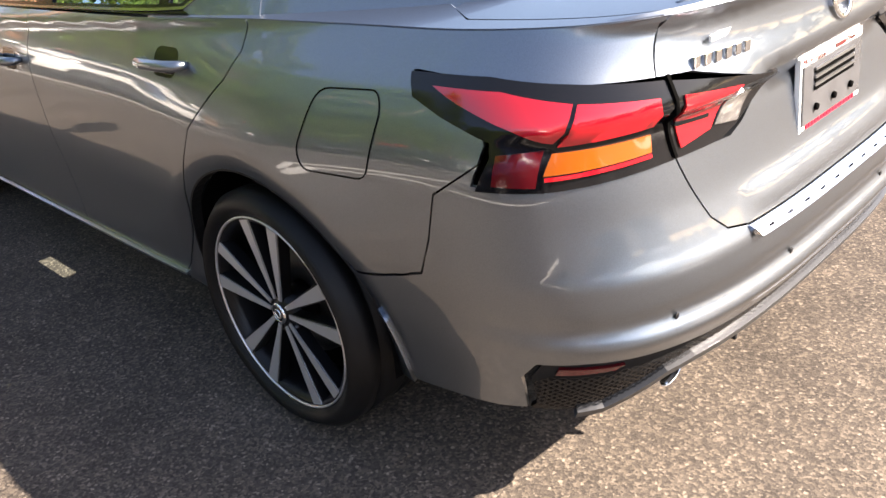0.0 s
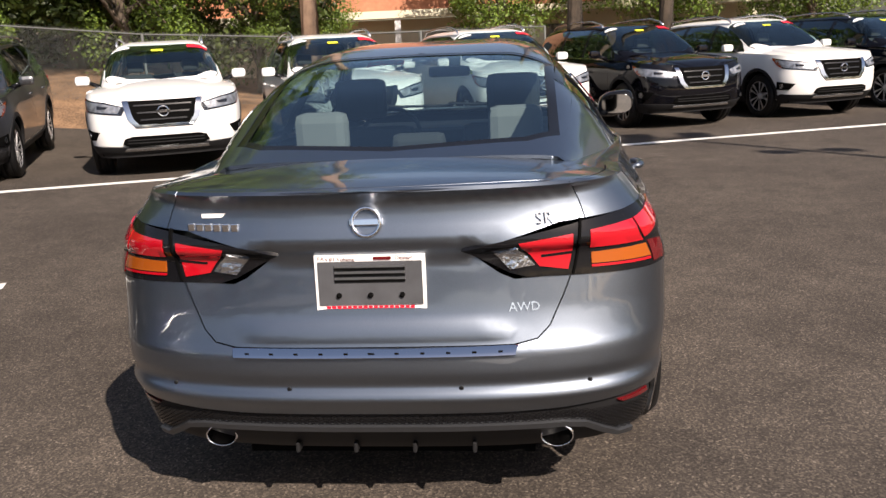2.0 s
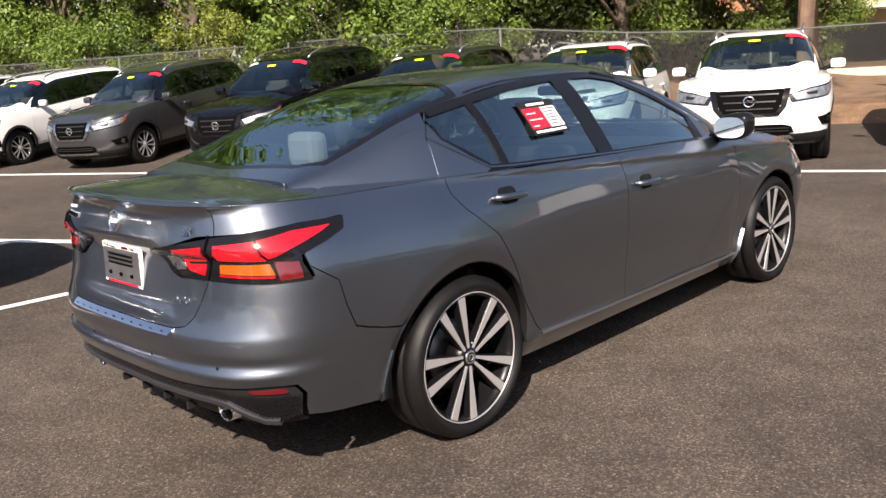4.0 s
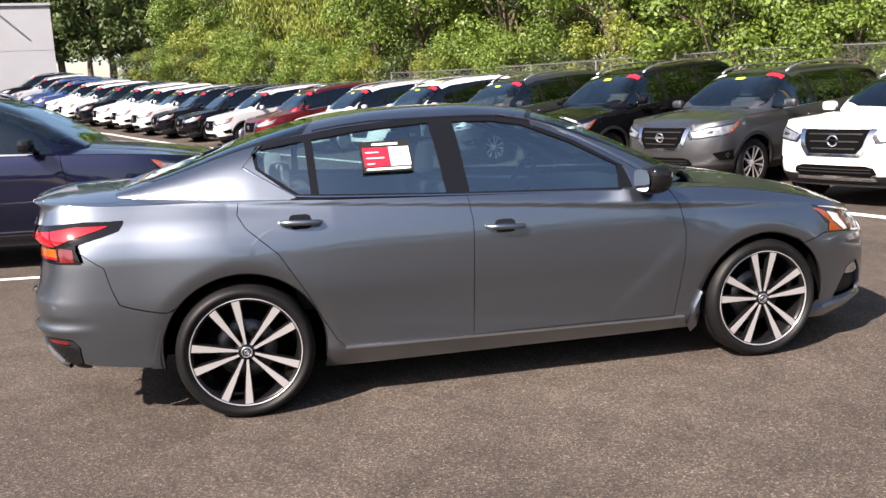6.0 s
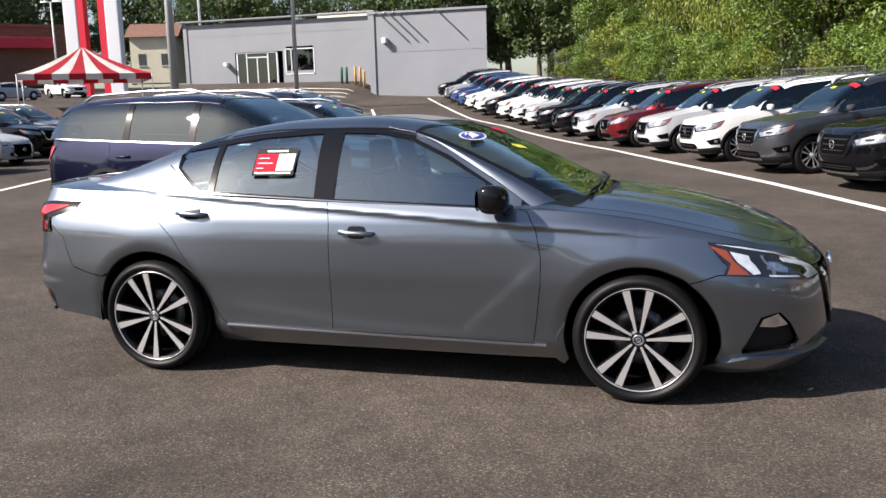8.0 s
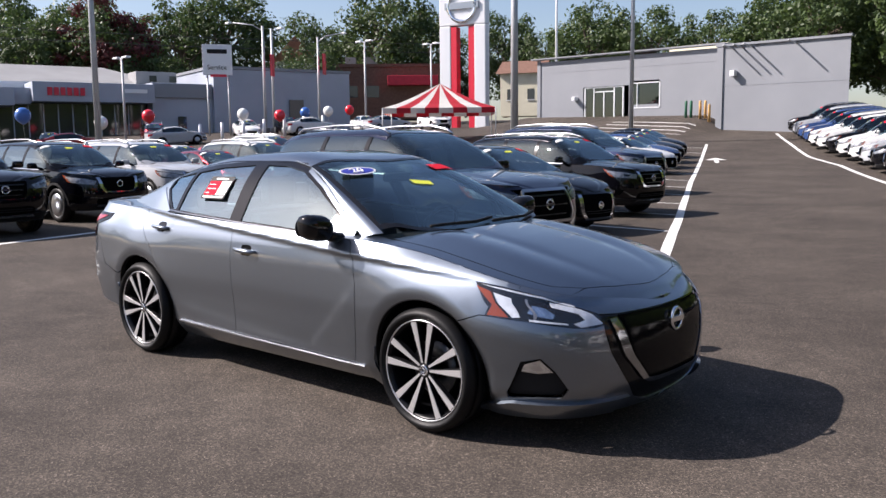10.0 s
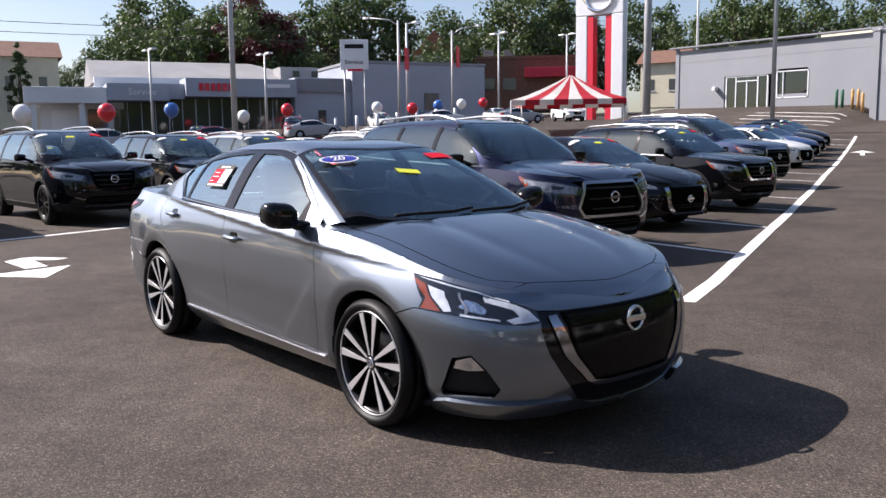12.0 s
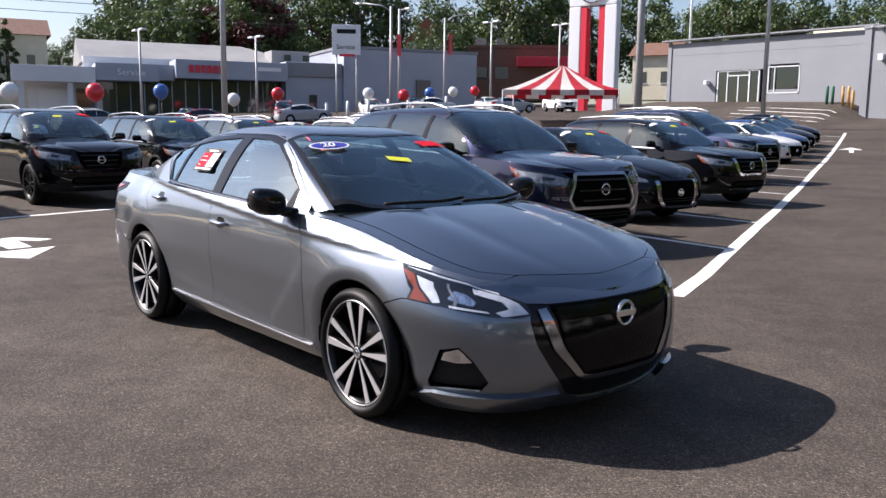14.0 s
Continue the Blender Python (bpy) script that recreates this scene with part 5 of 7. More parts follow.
def arrow(cx, cy, rz, k=1.0):
    shape = [(-1.6, -0.08), (-0.2, -0.08), (-0.2, -0.42), (0.9, 0.0), (-0.2, 0.42), (-0.2, 0.08), (-1.6, 0.08)]
    m = pose(cx, cy, 0, 0, 0, rz)
    verts = []
    for a, b in shape:
        p = m @ Vector((a * k, b * k, 0))
        verts.append((p.x, p.y, ground_z(p.x, p.y) + 0.005))
    ob = mesh_object("painted_arrow", verts, [(0, 1, 5, 6), (1, 2, 3, 4, 5)], "line", smooth=False)
    return tagged(ob, "white painted direction arrow on the asphalt", "road marking", kind="structure")


turn = [(-4.98, -0.82), (-5.80, -0.32), (-5.63, -1.36), (-5.90, -0.55), (-5.86, -0.82), (-6.72, -0.86), (-6.93, -0.60), (-6.90, -0.45), (-6.50, -0.15), (-6.40, -0.34), (-6.60, -0.55)]
tagged(mesh_object("painted_arrow", [(x, y, ground_z(x, y) + 0.005) for x, y in turn], [(0, 1, 2), (3, 10, 7, 6, 5, 4), (7, 10, 9, 8)], "line", smooth=False), "white painted bent turn arrow on the asphalt", "road marking", kind="structure")
arrow(-13.0, 36.0, 115, 1.2)

# ---- parked cars ----
SUV = Shell(
    xr=curve([0.28, 0.5, 0.8, 1.1, 1.25], [-2.45, -2.60, -2.60, -2.54, -2.48]),
    xf=curve([0.28, 0.42, 0.6, 0.8, 0.92, 1.0], [2.28, 2.42, 2.45, 2.43, 2.38, 2.30]),
    wide=curve([0.25, 0.4, 0.7, 0.95, 1.08, 1.2], [0.86, 0.94, 0.968, 0.962, 0.935, 0.90]),
    taper=curve([-2.6, -2.0, -1.0, 1.6, 2.0, 2.45], [0.95, 0.985, 1.0, 1.0, 0.965, 0.92]),
    shoulder=curve([-2.5, -1.5, 0.0, 1.0, 1.5, 2.0, 2.25, 2.36], [1.22, 1.18, 1.13, 1.105, 1.09, 1.055, 1.01, 0.94]),
    x0r=-2.0, x0f=1.7, pr=(5, 4), pf=(4, 2.4),
    deck=curve([-2.5, 0.9, 1.3, 1.8, 2.15, 2.36], [1.2, 1.20, 1.175, 1.12, 1.05, 0.95]),
    roof=curve([-2.52, -2.44, -2.30, -1.9, -1.2, -0.4, 0.1, 0.45, 0.8, 1.15], [1.24, 1.47, 1.655, 1.71, 1.735, 1.735, 1.69, 1.58, 1.40, 1.175]),
    belt=curve([-2.5, -1.5, 0.0, 1.2], [1.21, 1.17, 1.12, 1.10]),
    base=curve([-2.52, -2.2, -1.2, 0.2, 0.7, 0.95, 1.18], [0.76, 0.86, 0.905, 0.91, 0.87, 0.80, 0.64]),
    tumble=0.42, swell=lambda x, z: (bell(x, -1.42, 0.45) + bell(x, 1.48, 0.42)) * 0.02 * bell(z, 0.7, 0.25), ref=0.8, mn=(8.0, 5.0))

GLASSY = "glass_dark"


def parked_car(kind, label, S, axles, tyre_r, suv=True, face="v", trim="bright_trim", stickers=True, rails=True, claddings=True, detail=True, dark_wheels=False):
    """One parked car from its shell; the paint takes the object's own colour."""
    car = tagged(new(kind), label, "car")
    rc, fc = S.rc, S.fc
    res = 0.09
    ra, fa = axles
    zt = float(S.belt(np.array([0.0]))[0])
    lowz = 0.30 if suv else 0.22
    R = tyre_r + 0.055

    def both(name, outline, fn, mat, **k):
        k.setdefault("res", res)
        k.setdefault("step", 0.05)
        patch(name, outline, fn, mat, car, **k)
        patch(name, outline, mirrored(fn), mat, car, **k)

    def crest(a, b, n=8):
        return [(a + (b - a) * i / n, float(S.crest(a + (b - a) * i / n)[0])) for i in range(n + 1)]

    A = (ra, tyre_r, R)
    F = (fa, tyre_r, R)
    x_mid, x_f = ra + 1.28, fa - 0.46
    if not suv:
        x_mid = ra + 1.16
    both("rear_quarter", [(rc + 0.05, lowz + 0.2), (rc + 0.05, 0.9)] + crest(rc + 0.05, ra + 0.05) + [(ra + 0.06, 0.95), (ra + 0.30, 0.70), (ra + R + 0.02, tyre_r + 0.02)] + arc_points(*A, 0, 180, 14) + [(ra - R - 0.1, lowz), (rc + 0.35, lowz)], S.side, "far_paint", gap=0.003)
    both("rear_door", [(ra + R + 0.02, tyre_r + 0.02), (ra + 0.30, 0.70), (ra + 0.06, 0.95)] + crest(ra + 0.05, x_mid) + [(x_mid, lowz), (ra + R + 0.03, lowz)], S.side, "far_paint", gap=0.003)
    both("front_door", [(x_mid, lowz)] + crest(x_mid, x_f - 0.05) + [(x_f, 0.8), (x_f - 0.02, lowz)], S.side, "far_paint", gap=0.003)
    z_l = float(S.crest(fa + 0.6)[0])
    lamp = [(fa + 0.36, z_l - 0.03), (fc - 0.72, z_l - 0.10), (fc - 0.44, z_l - 0.17), (fc - 0.50, z_l - 0.27), (fa + 0.60, z_l - 0.215), (fa + 0.48, z_l - 0.16)] if suv else [(1.745, 0.828), (2.13, 0.775), (2.375, 0.685), (2.39, 0.635), (2.05, 0.652), (1.835, 0.682)]
    both("front_wing", [(x_f - 0.02, lowz), (x_f, 0.8)] + crest(x_f - 0.05, fa + 0.36) + [lamp[0], lamp[-1], (fa + R + 0.03, tyre_r + 0.16)] + arc_points(*F, 24, 180, 14) + [(fa - R - 0.02, lowz)], S.side, "far_paint", gap=0.003)
    gz1, gz0, gw = (z_l - 0.10, z_l - 0.39, 0.42) if suv else (0.672, 0.30, 0.40)
    if face == "wide":
        gz0, gw = z_l - 0.50, 0.52
    top = crest(fa + 0.36, fc, 10)
    bump = [(fa + R + 0.03, tyre_r + 0.16), lamp[-1]] + lamp[-2:2:-1] + [lamp[2], (fc - gw - 0.05, gz1), (fc - gw * 0.72, gz0 - 0.02), (fc, gz0 - 0.02), (fc, lowz), (fa + 0.55, lowz)] + arc_points(*F, -8, 24, 4)
    both("front_bumper", bump, S.side, "far_paint", gap=0.0)
    both("nose", [lamp[0], lamp[1], lamp[2], (fc - gw - 0.05, gz1 + 0.005), (fc, gz1 + 0.005)] + top[::-1], S.side, "far_paint")
    both("headlamp", lamp, S.side, "lamp_dark", offset=0.004)
    lx, lz = [sum(q[k] for q in lamp) / len(lamp) for k in (0, 1)]
    both("headlamp_reflector", [(lx + (a - lx) * 0.86, lz + (b - lz) * 0.74) for a, b in lamp], S.side, "lamp_silver", offset=0.007, res=0.05)
    if detail:
        both("headlamp_eye", [(lamp[1][0] - 0.10, lamp[1][1] - 0.04), (lamp[1][0] + 0.06, lamp[1][1] - 0.06), (lamp[1][0] + 0.02, lamp[4][1] + 0.03), (lamp[1][0] - 0.10, lamp[4][1] + 0.03)], S.side, "lamp_dark", offset=0.010, res=0.05)
        both("lamp_cover", lamp, S.side, "lens", offset=0.012, skirt=0)
    both("headlamp_amber", [lamp[0], (lamp[0][0] + 0.13, lamp[0][1] - 0.03), (lamp[-2][0] - 0.02, lamp[-2][1] + 0.01), lamp[-1]], S.side, "amber_dark", offset=0.007, res=0.05)
    if face == "wide":
        grille = [(fc - gw + 0.12, gz1 - 0.02), (fc - gw, gz0 + 0.10), (fc - gw + 0.06, gz0), (fc, gz0)]
    else:
        grille = [(fc - gw, gz1), (fc - gw * 0.86, gz0 + 0.08), (fc - gw * 0.72, gz0), (fc, gz0)]
    g_all = grille + [(2 * fc - a, b) for a, b in grille[:-1][::-1]]
    patch("grille", g_all, S.side, "dark", car, res=res, step=0.05, offset=0.004)
    for k in range(3 if suv and detail else 0):
        z = gz0 + (gz1 - gz0) * (k + 0.7) / 3.4
        w = gw * (0.66 + 0.08 * k)
        strip("grille_bar", [(fc - w, z), (fc + w, z)], 0.016, S.side, "grille_black", car, 0.014, skirt=0.02)
    if trim and face == "v":
        v = [(fc - gw - 0.065, gz1), (fc - gw * 0.88 - 0.060, gz0 + 0.07), (fc - gw * 0.72 - 0.04, gz0 - 0.035), (fc, gz0 - 0.035)]
        patch("grille_surround", v + [(2 * fc - a, b) for a, b in v[:-1][::-1]] + [(2 * fc - a, b) for a, b in ((fc - gw + 0.01, gz1), (fc - gw * 0.87, gz0 + 0.085), (fc - gw * 0.71, gz0))] + [(fc - gw * 0.71, gz0), (fc - gw * 0.87, gz0 + 0.085), (fc - gw + 0.01, gz1)], S.side, trim, car, res=res, step=0.05, offset=0.016)
    if face == "wide":
        loop = g_all + [g_all[0]]
        strip("grille_surround", loop, 0.03, S.side, trim, car, 0.02, skirt=0.02)
    zc = (gz0 + gz1) / 2 + 0.01
    c = S.side(np.array([fc]), np.array([zc]))[0]
    er = 0.07 if suv else 0.06
    lathe("front_emblem", [(er - 0.018, -0.004), (er - 0.015, 0.01), (er, 0.01), (er + 0.003, -0.004)], "chrome", car, 20, m=pose(c[0] + 0.02, 0, zc, 0, 0, -90))
    if detail:
        box("emblem_bar", (c[0] + 0.014, -er * 1.15, zc - 0.018), (c[0] + 0.03, er * 1.15, zc + 0.018), "chrome", car)
    z0 = lowz + 0.02
    mouth = [(fc - 0.46, z0 + 0.08), (fc - 0.54, z0 + 0.11), (fc - 0.50, z0 + 0.18), (fc - 0.40, z0 + 0.205)]
    patch("lower_intake", mouth + [(2 * fc - a, b) for a, b in mouth[::-1]], S.side, "dark", car, res=res, step=0.05, offset=0.010)
    for k in (0, 1) if detail else ():
        strip("intake_bar", [(fc - 0.47, z0 + 0.125 + 0.036 * k), (fc + 0.47, z0 + 0.125 + 0.036 * k)], 0.012, S.side, "matte", car, 0.018, skirt=0.02)
    both("fog_lamp", [(fa + 0.46, z0 + 0.17), (fa + 0.48, z0 + 0.31), (fa + 0.80, z0 + 0.27), (fa + 0.70, z0 + 0.17)], S.side, "dark", offset=0.010, res=0.05)
    if detail:
        both("fog_eye", [(fa + 0.565 + 0.042 * math.cos(k * math.pi / 5), z0 + 0.235 + 0.042 * math.sin(k * math.pi / 5)) for k in range(10)], S.side, "clear", offset=0.016, res=0.05)
    if suv:
        patch("skid_plate", [(fc - 0.55, z0 + 0.025), (fc - 0.50, z0 + 0.06), (fc + 0.50, z0 + 0.06), (fc + 0.55, z0 + 0.025)], S.side, "rail", car, res=res, offset=0.014)
        both("lower_bumper", [(fa + R + 0.03, tyre_r + 0.02), (fa + 0.55, lowz + 0.12), (fc, lowz + 0.075), (fc, lowz - 0.04), (fa + 0.58, lowz - 0.04), (fa + R + 0.02, tyre_r - 0.10)], S.side, "matte", offset=0.008)
    # rear
    zr = float(S.crest(rc + 0.02)[0])
    patch("tailgate", [(rc - 0.62, lowz + 0.22), (rc + 0.62, lowz + 0.22)] + [(rc + 0.62, zr - 0.01), (rc, zr), (rc - 0.62, zr - 0.01)], S.side, "far_paint", car, res=res, offset=0.003)
    patch("rear_bumper", [(rc - 0.9, lowz), (rc + 0.9, lowz), (rc + 0.9, lowz + 0.22), (rc - 0.9, lowz + 0.22)], S.side, "matte" if suv else "far_paint", car, res=res, offset=0.006)
    both("tail_lamp", [(rc + 0.50, zr - 0.30), (rc + 0.95, zr - 0.26), (rc + 1.05, zr - 0.10), (rc + 0.55, zr - 0.10)], S.side, "red_lens", offset=0.010)
    # hood
    hood = [(x, -0.985) for x in np.linspace(x_f - 0.1, fa + 0.80, 9)]
    x1 = float(S.side(np.array([fc]), np.array([float(S.crest(fc)[0])]))[0][0])
    hood += [(x1 - 0.03, -0.97), (x1 - 0.004, 0), (x1 - 0.03, 0.97)] + [(x, 0.985) for x in np.linspace(fa + 0.80, x_f - 0.1, 9)] + [(x_f - 0.35 if suv else 0.6, 0.96), (x_f + 0.13 if suv else 1.2, 0.4), (x_f + 0.13 if suv else 1.2, -0.4), (x_f - 0.35 if suv else 0.6, -0.96)]
    patch("hood", hood, S.lid, "far_paint", car, res=0.07, step=0.05, bump=lambda a, b: -0.01 * bell(np.abs(b), 0.62, 0.06))
    # cabin
    def bz(x, f):
        x = np.array([x])
        return float(S.belt(x)[0] + f * (S.roof(x)[0] - S.belt(x)[0]))
    xa = x_f - 0.12
    x_r = -2.40 if suv else -1.30
    win_top = [(x, bz(x, f)) for x, f in ((xa - 0.12, 0.55), (xa - 0.35, 0.72), (xa - 0.65, 0.80), (x_mid, 0.84), (ra + 0.3, 0.84), (ra - 0.2, 0.83), (x_r + 0.25, 0.80), (x_r + 0.05, 0.62))]
    if not suv:
        win_top = [(0.62, 1.12), (0.4, 1.235), (0.15, 1.325), (-0.1, 1.36), (-0.35, 1.365), (-0.7, 1.348), (-1.02, 1.315), (-1.28, 1.26)]
    low_line = [(x, bz(x, 0.03)) for x in np.linspace(x_r + 0.05, xa - 0.02 if suv else 0.70, 7)]
    both("side_glass", low_line + win_top, S.pane, GLASSY, skirt=0)
    for x in (x_mid, ra + 0.28):
        both("pillar", [(x - 0.05, bz(x, 0.02)), (x + 0.05, bz(x, 0.02)), (x + 0.02, bz(x, 0.83)), (x - 0.06, bz(x, 0.83))], S.pane, "black", offset=0.006)
    for fn in (S.pane, mirrored(S.pane)):
        strip("window_trim", low_line, 0.015, fn, trim or "black", car, 0.008)
    def line(pts):
        return [tuple(S.pane(np.array([x]), np.array([z]))[0][:2]) for x, z in pts]
    edge = line(win_top[::-1])
    x_t, x_b = (-2.28, -2.47) if suv else (-0.98, -1.84)
    if suv:
        pts = [(x_r - 0.06, bz(x_r - 0.06, 0.5)), (x_r, bz(x_r, 0.62))] + win_top[::-1] + [(xa, bz(xa, 0.5)), (xa + 0.16, bz(xa + 0.16, 0.5)), (1.14, bz(1.14, 0.5))]
    else:
        pts = [(x, bz(x, 0.74)) for x in (-1.98, -1.8, -1.6, -1.4)] + win_top[::-1] + [(x, bz(x, 0.45)) for x in (0.82, 1.0, 1.18)]
    edge = line(pts)
    loop = edge + [(a, -b) for a, b in edge[::-1]]
    if suv:
        front = [(0.16, -0.70), (0.20, 0), (0.16, 0.70), (0.60, 0.755), (0.92, 0.77), (1.10, 0.45), (1.13, 0), (1.10, -0.45), (0.92, -0.77), (0.60, -0.755)]
        back = [(-2.46, -0.66), (-2.465, 0.66), (-2.33, 0.64), (-2.33, -0.64)]
    else:
        front = [(0.14, -0.545), (0.28, 0), (0.14, 0.545), (0.6, 0.66), (0.93, 0.735), (1.18, 0.35), (1.20, 0), (1.18, -0.35), (0.93, -0.735), (0.6, -0.66)]
        back = [(-1.73, -0.645), (-1.85, 0), (-1.73, 0.645), (-1.05, 0.555), (-0.95, 0), (-1.05, -0.555)]
    patch("roof", loop, S.cover, "far_paint", car, res=0.08, step=0.05, holes=[front, back])
    patch("windscreen", front, S.cover, "glass", car, res=0.1, step=0.06, offset=-0.004, skirt=0)
    patch("rear_window", back, S.cover, GLASSY, car, res=0.1, step=0.06, offset=-0.004, skirt=0)
    if suv:
        both("rear_pillar", [(x_r - 0.09, bz(x_r - 0.09, 0)), (x_r + 0.05, bz(x_r + 0.05, 0.03)), (x_r + 0.05, bz(x_r + 0.05, 0.62)), (x_r - 0.06, bz(x_r - 0.06, 0.5))], S.pane, "far_paint")
        both("front_pillar", [(xa - 0.04, bz(xa - 0.04, 0)), (1.16, bz(1.16, 0)), (1.14, bz(1.14, 0.5)), (xa, bz(xa, 0.5)), (xa - 0.12, bz(xa - 0.12, 0.55)), (xa - 0.03, bz(xa, 0.2))], S.pane, "far_paint")
    else:
        both("rear_pillar", [(x, bz(x, 0.0)) for x in (-1.98, -1.6, -1.25)] + [(-1.27, 1.26)] + [(x, bz(x, 0.74)) for x in (-1.4, -1.6, -1.8, -1.98)], S.pane, "far_paint")
    if rails:
        for sg in (-1, 1):
            tube("roof_rail", [(-2.0, sg * 0.60, float(S.roof(np.array([-2.0]))[0]) - 0.02), (-1.85, sg * 0.60, 1.755), (-1.0, sg * 0.61, 1.79), (-0.3, sg * 0.61, 1.785), (0.05, sg * 0.60, 1.72), (0.16, sg * 0.60, 1.66)], 0.020, "rail", car, 6)
    # inside, underneath
    box("cabin_floor", ((-2.3 if suv else -2.1), -0.80, lowz - 0.02), (2.1, 0.80, lowz + 0.08), "dark", car)
    box("dashboard", (0.55, -0.74, 0.6), (1.0, 0.74, zt + (0.04 if suv else -0.04)), "matte", car, bevel=0.06)
    for sg in (-1, 1) if detail else ():
        box("front_seat", (-0.30, sg * 0.40 - 0.25, 0.5), (-0.12, sg * 0.40 + 0.25, zt + 0.13), "seat_dark", car, bevel=0.05)
        box("head_restraint", (-0.32, sg * 0.40 - 0.12, zt + 0.16), (-0.22, sg * 0.40 + 0.12, zt + 0.32), "seat_dark", car, bevel=0.03)
    box("rear_seat", (-1.25, -0.62, 0.5), (-1.05, 0.62, zt + 0.06), "seat_dark", car, bevel=0.05)
    # mirrors
    mx, my, mz = (0.72, 1.06, 1.21) if suv else (0.70, 0.985, 1.05)
    for sg in (-1, 1):
        box("side_mirror", (mx - 0.06, sg * my - 0.105, mz - 0.065), (mx + 0.06, sg * my + 0.095, mz + 0.065), "far_paint" if face == "v" else "black", car, bevel=0.05)
        tube("mirror_arm", [(mx + 0.03, sg * (my - 0.2), mz - 0.08), (mx, sg * (my - 0.08), mz - 0.03)], 0.03, "black", car, 6)
        for hx in () if not detail else (x_mid + 0.18 if suv else -0.085, ra + 0.28):
            p = S.side(np.array([hx]), np.array([zt - 0.13]))[0]
            tube("door_handle", [(hx - 0.10, sg * (-p[1] + 0.004), zt - 0.13), (hx - 0.07, sg * (-p[1] + 0.03), zt - 0.13), (hx + 0.07, sg * (-p[1] + 0.03), zt - 0.13), (hx + 0.10, sg * (-p[1] + 0.004), zt - 0.13)], 0.016, "far_paint" if suv else "chrome", car, 6)
    # wheels
    for x in (ra, fa):
        for sg in (-1, 1):
            w_out = 0.955 if suv else 0.915
            if not detail:
                hub = new("wheel")
                hub.parent, hub.matrix_basis = car, pose(x, sg * (w_out - 0.125), tyre_r, 0, 0, 0 if sg < 0 else 180)
                lathe("tyre", [(tyre_r * 0.66, -0.11), (tyre_r - 0.03, -0.125), (tyre_r, -0.09), (tyre_r, 0.1), (tyre_r * 0.66, 0.1)], "rubber", hub, 20)
                lathe("rim", [(0.0, -0.105), (tyre_r * 0.3, -0.10), (tyre_r * 0.66, -0.112), (tyre_r * 0.66, -0.02), (0.0, -0.02)], "satin", hub, 20)
            else:
                wheel(car, pose(x, sg * (w_out - 0.125), tyre_r, 0, 0, 0 if sg < 0 else 180), tyre_r, tyre_r * 0.66, 0.235, 10, "alloy_dark" if dark_wheels else "alloy", 0)
            arch_liner(car, x, tyre_r, R, sg, 0.88 if suv else 0.85, 0.5, 14)
            if claddings:
                side = S.side if sg < 0 else mirrored(S.side)
                strip("arch_trim", arc_points(x, tyre_r, R + 0.025, -5, 185, 16), 0.05, side, "matte", car, 0.008, skirt=0.03)
    if claddings:
        both("sill", [(ra + R, lowz - 0.05), (fa - R, lowz - 0.05), (fa - R, lowz + 0.06), (ra + R, lowz + 0.06)], S.side, "matte", offset=0.008)
    if stickers:
        k = 1 if suv else 0.9
        y1 = 0.58 * k
        patch("red_sticker", [(0.27, y1 - 0.2), (0.27, y1 + 0.06), (0.38, y1 + 0.075), (0.38, y1 - 0.2)], S.cover, "sticker_red", car, res=0.06, step=0.05, offset=0.004, skirt=0)
        patch("yellow_sticker", [(0.40, -0.12), (0.40, 0.04), (0.47, 0.04), (0.47, -0.12)], S.cover, "sticker_yellow", car, res=0.06, step=0.05, offset=0.004, skirt=0)
        oval = [(0.30 + 0.05 * math.cos(a * math.pi / 8), -y1 + 0.05 + 0.12 * math.sin(a * math.pi / 8)) for a in range(16)]
        patch("year_sticker", oval, S.cover, "white", car, res=0.06, step=0.05, offset=0.004, skirt=0)
    return car


def painted(ob, color):
    """Gives a car its colour; metallic shades take a flake paint."""
    flake = color in METALLIC
    for o in (ob, *ob.children_recursive):
        o.color = (*(METALLIC[color] if flake else color), 1)
        if flake and o.type == "MESH" and o.data.materials and o.data.materials[0] == M["far_paint"]:
            o.material_slots[0].link = "OBJECT"
            o.material_slots[0].material = M["flake_paint"]
    return ob


WHITE, BLACK, GREY, SILVER = (0.70, 0.70, 0.69), (0.003, 0.003, 0.0045), (0.045, 0.047, 0.052), (0.42, 0.43, 0.45)
RED, BLUE, NAVY, DEEP = (0.17, 0.008, 0.014), (0.03, 0.06, 0.16), (0.005, 0.006, 0.034), (0.006, 0.010, 0.035)
KIND_SUV = parked_car("suv", "", SUV, (-1.42, 1.48), 0.375)
KIND_BLUE = parked_car("suv", "", SUV, (-1.42, 1.48), 0.375, face="wide", trim="satin", stickers=False)
KIND_SEDAN = parked_car("sedan", "", SALOON, (-1.4125, 1.4125), 0.335, suv=False, rails=False, claddings=False)
KIND_DARK = parked_car("suv", "", SUV, (-1.42, 1.48), 0.375, trim="black", dark_wheels=True)
KIND_FAR = parked_car("suv", "", SUV, (-1.42, 1.48), 0.375, detail=False)
KIND_SALOON_FAR = parked_car("sedan", "", SALOON, (-1.4125, 1.4125), 0.335, suv=False, rails=False, claddings=False, detail=False)
METALLIC = {GREY: (0.105, 0.108, 0.118), NAVY: (0.0032, 0.005, 0.028), DEEP: (0.020, 0.028, 0.070), RED: (0.26, 0.012, 0.020)}
USED = set()
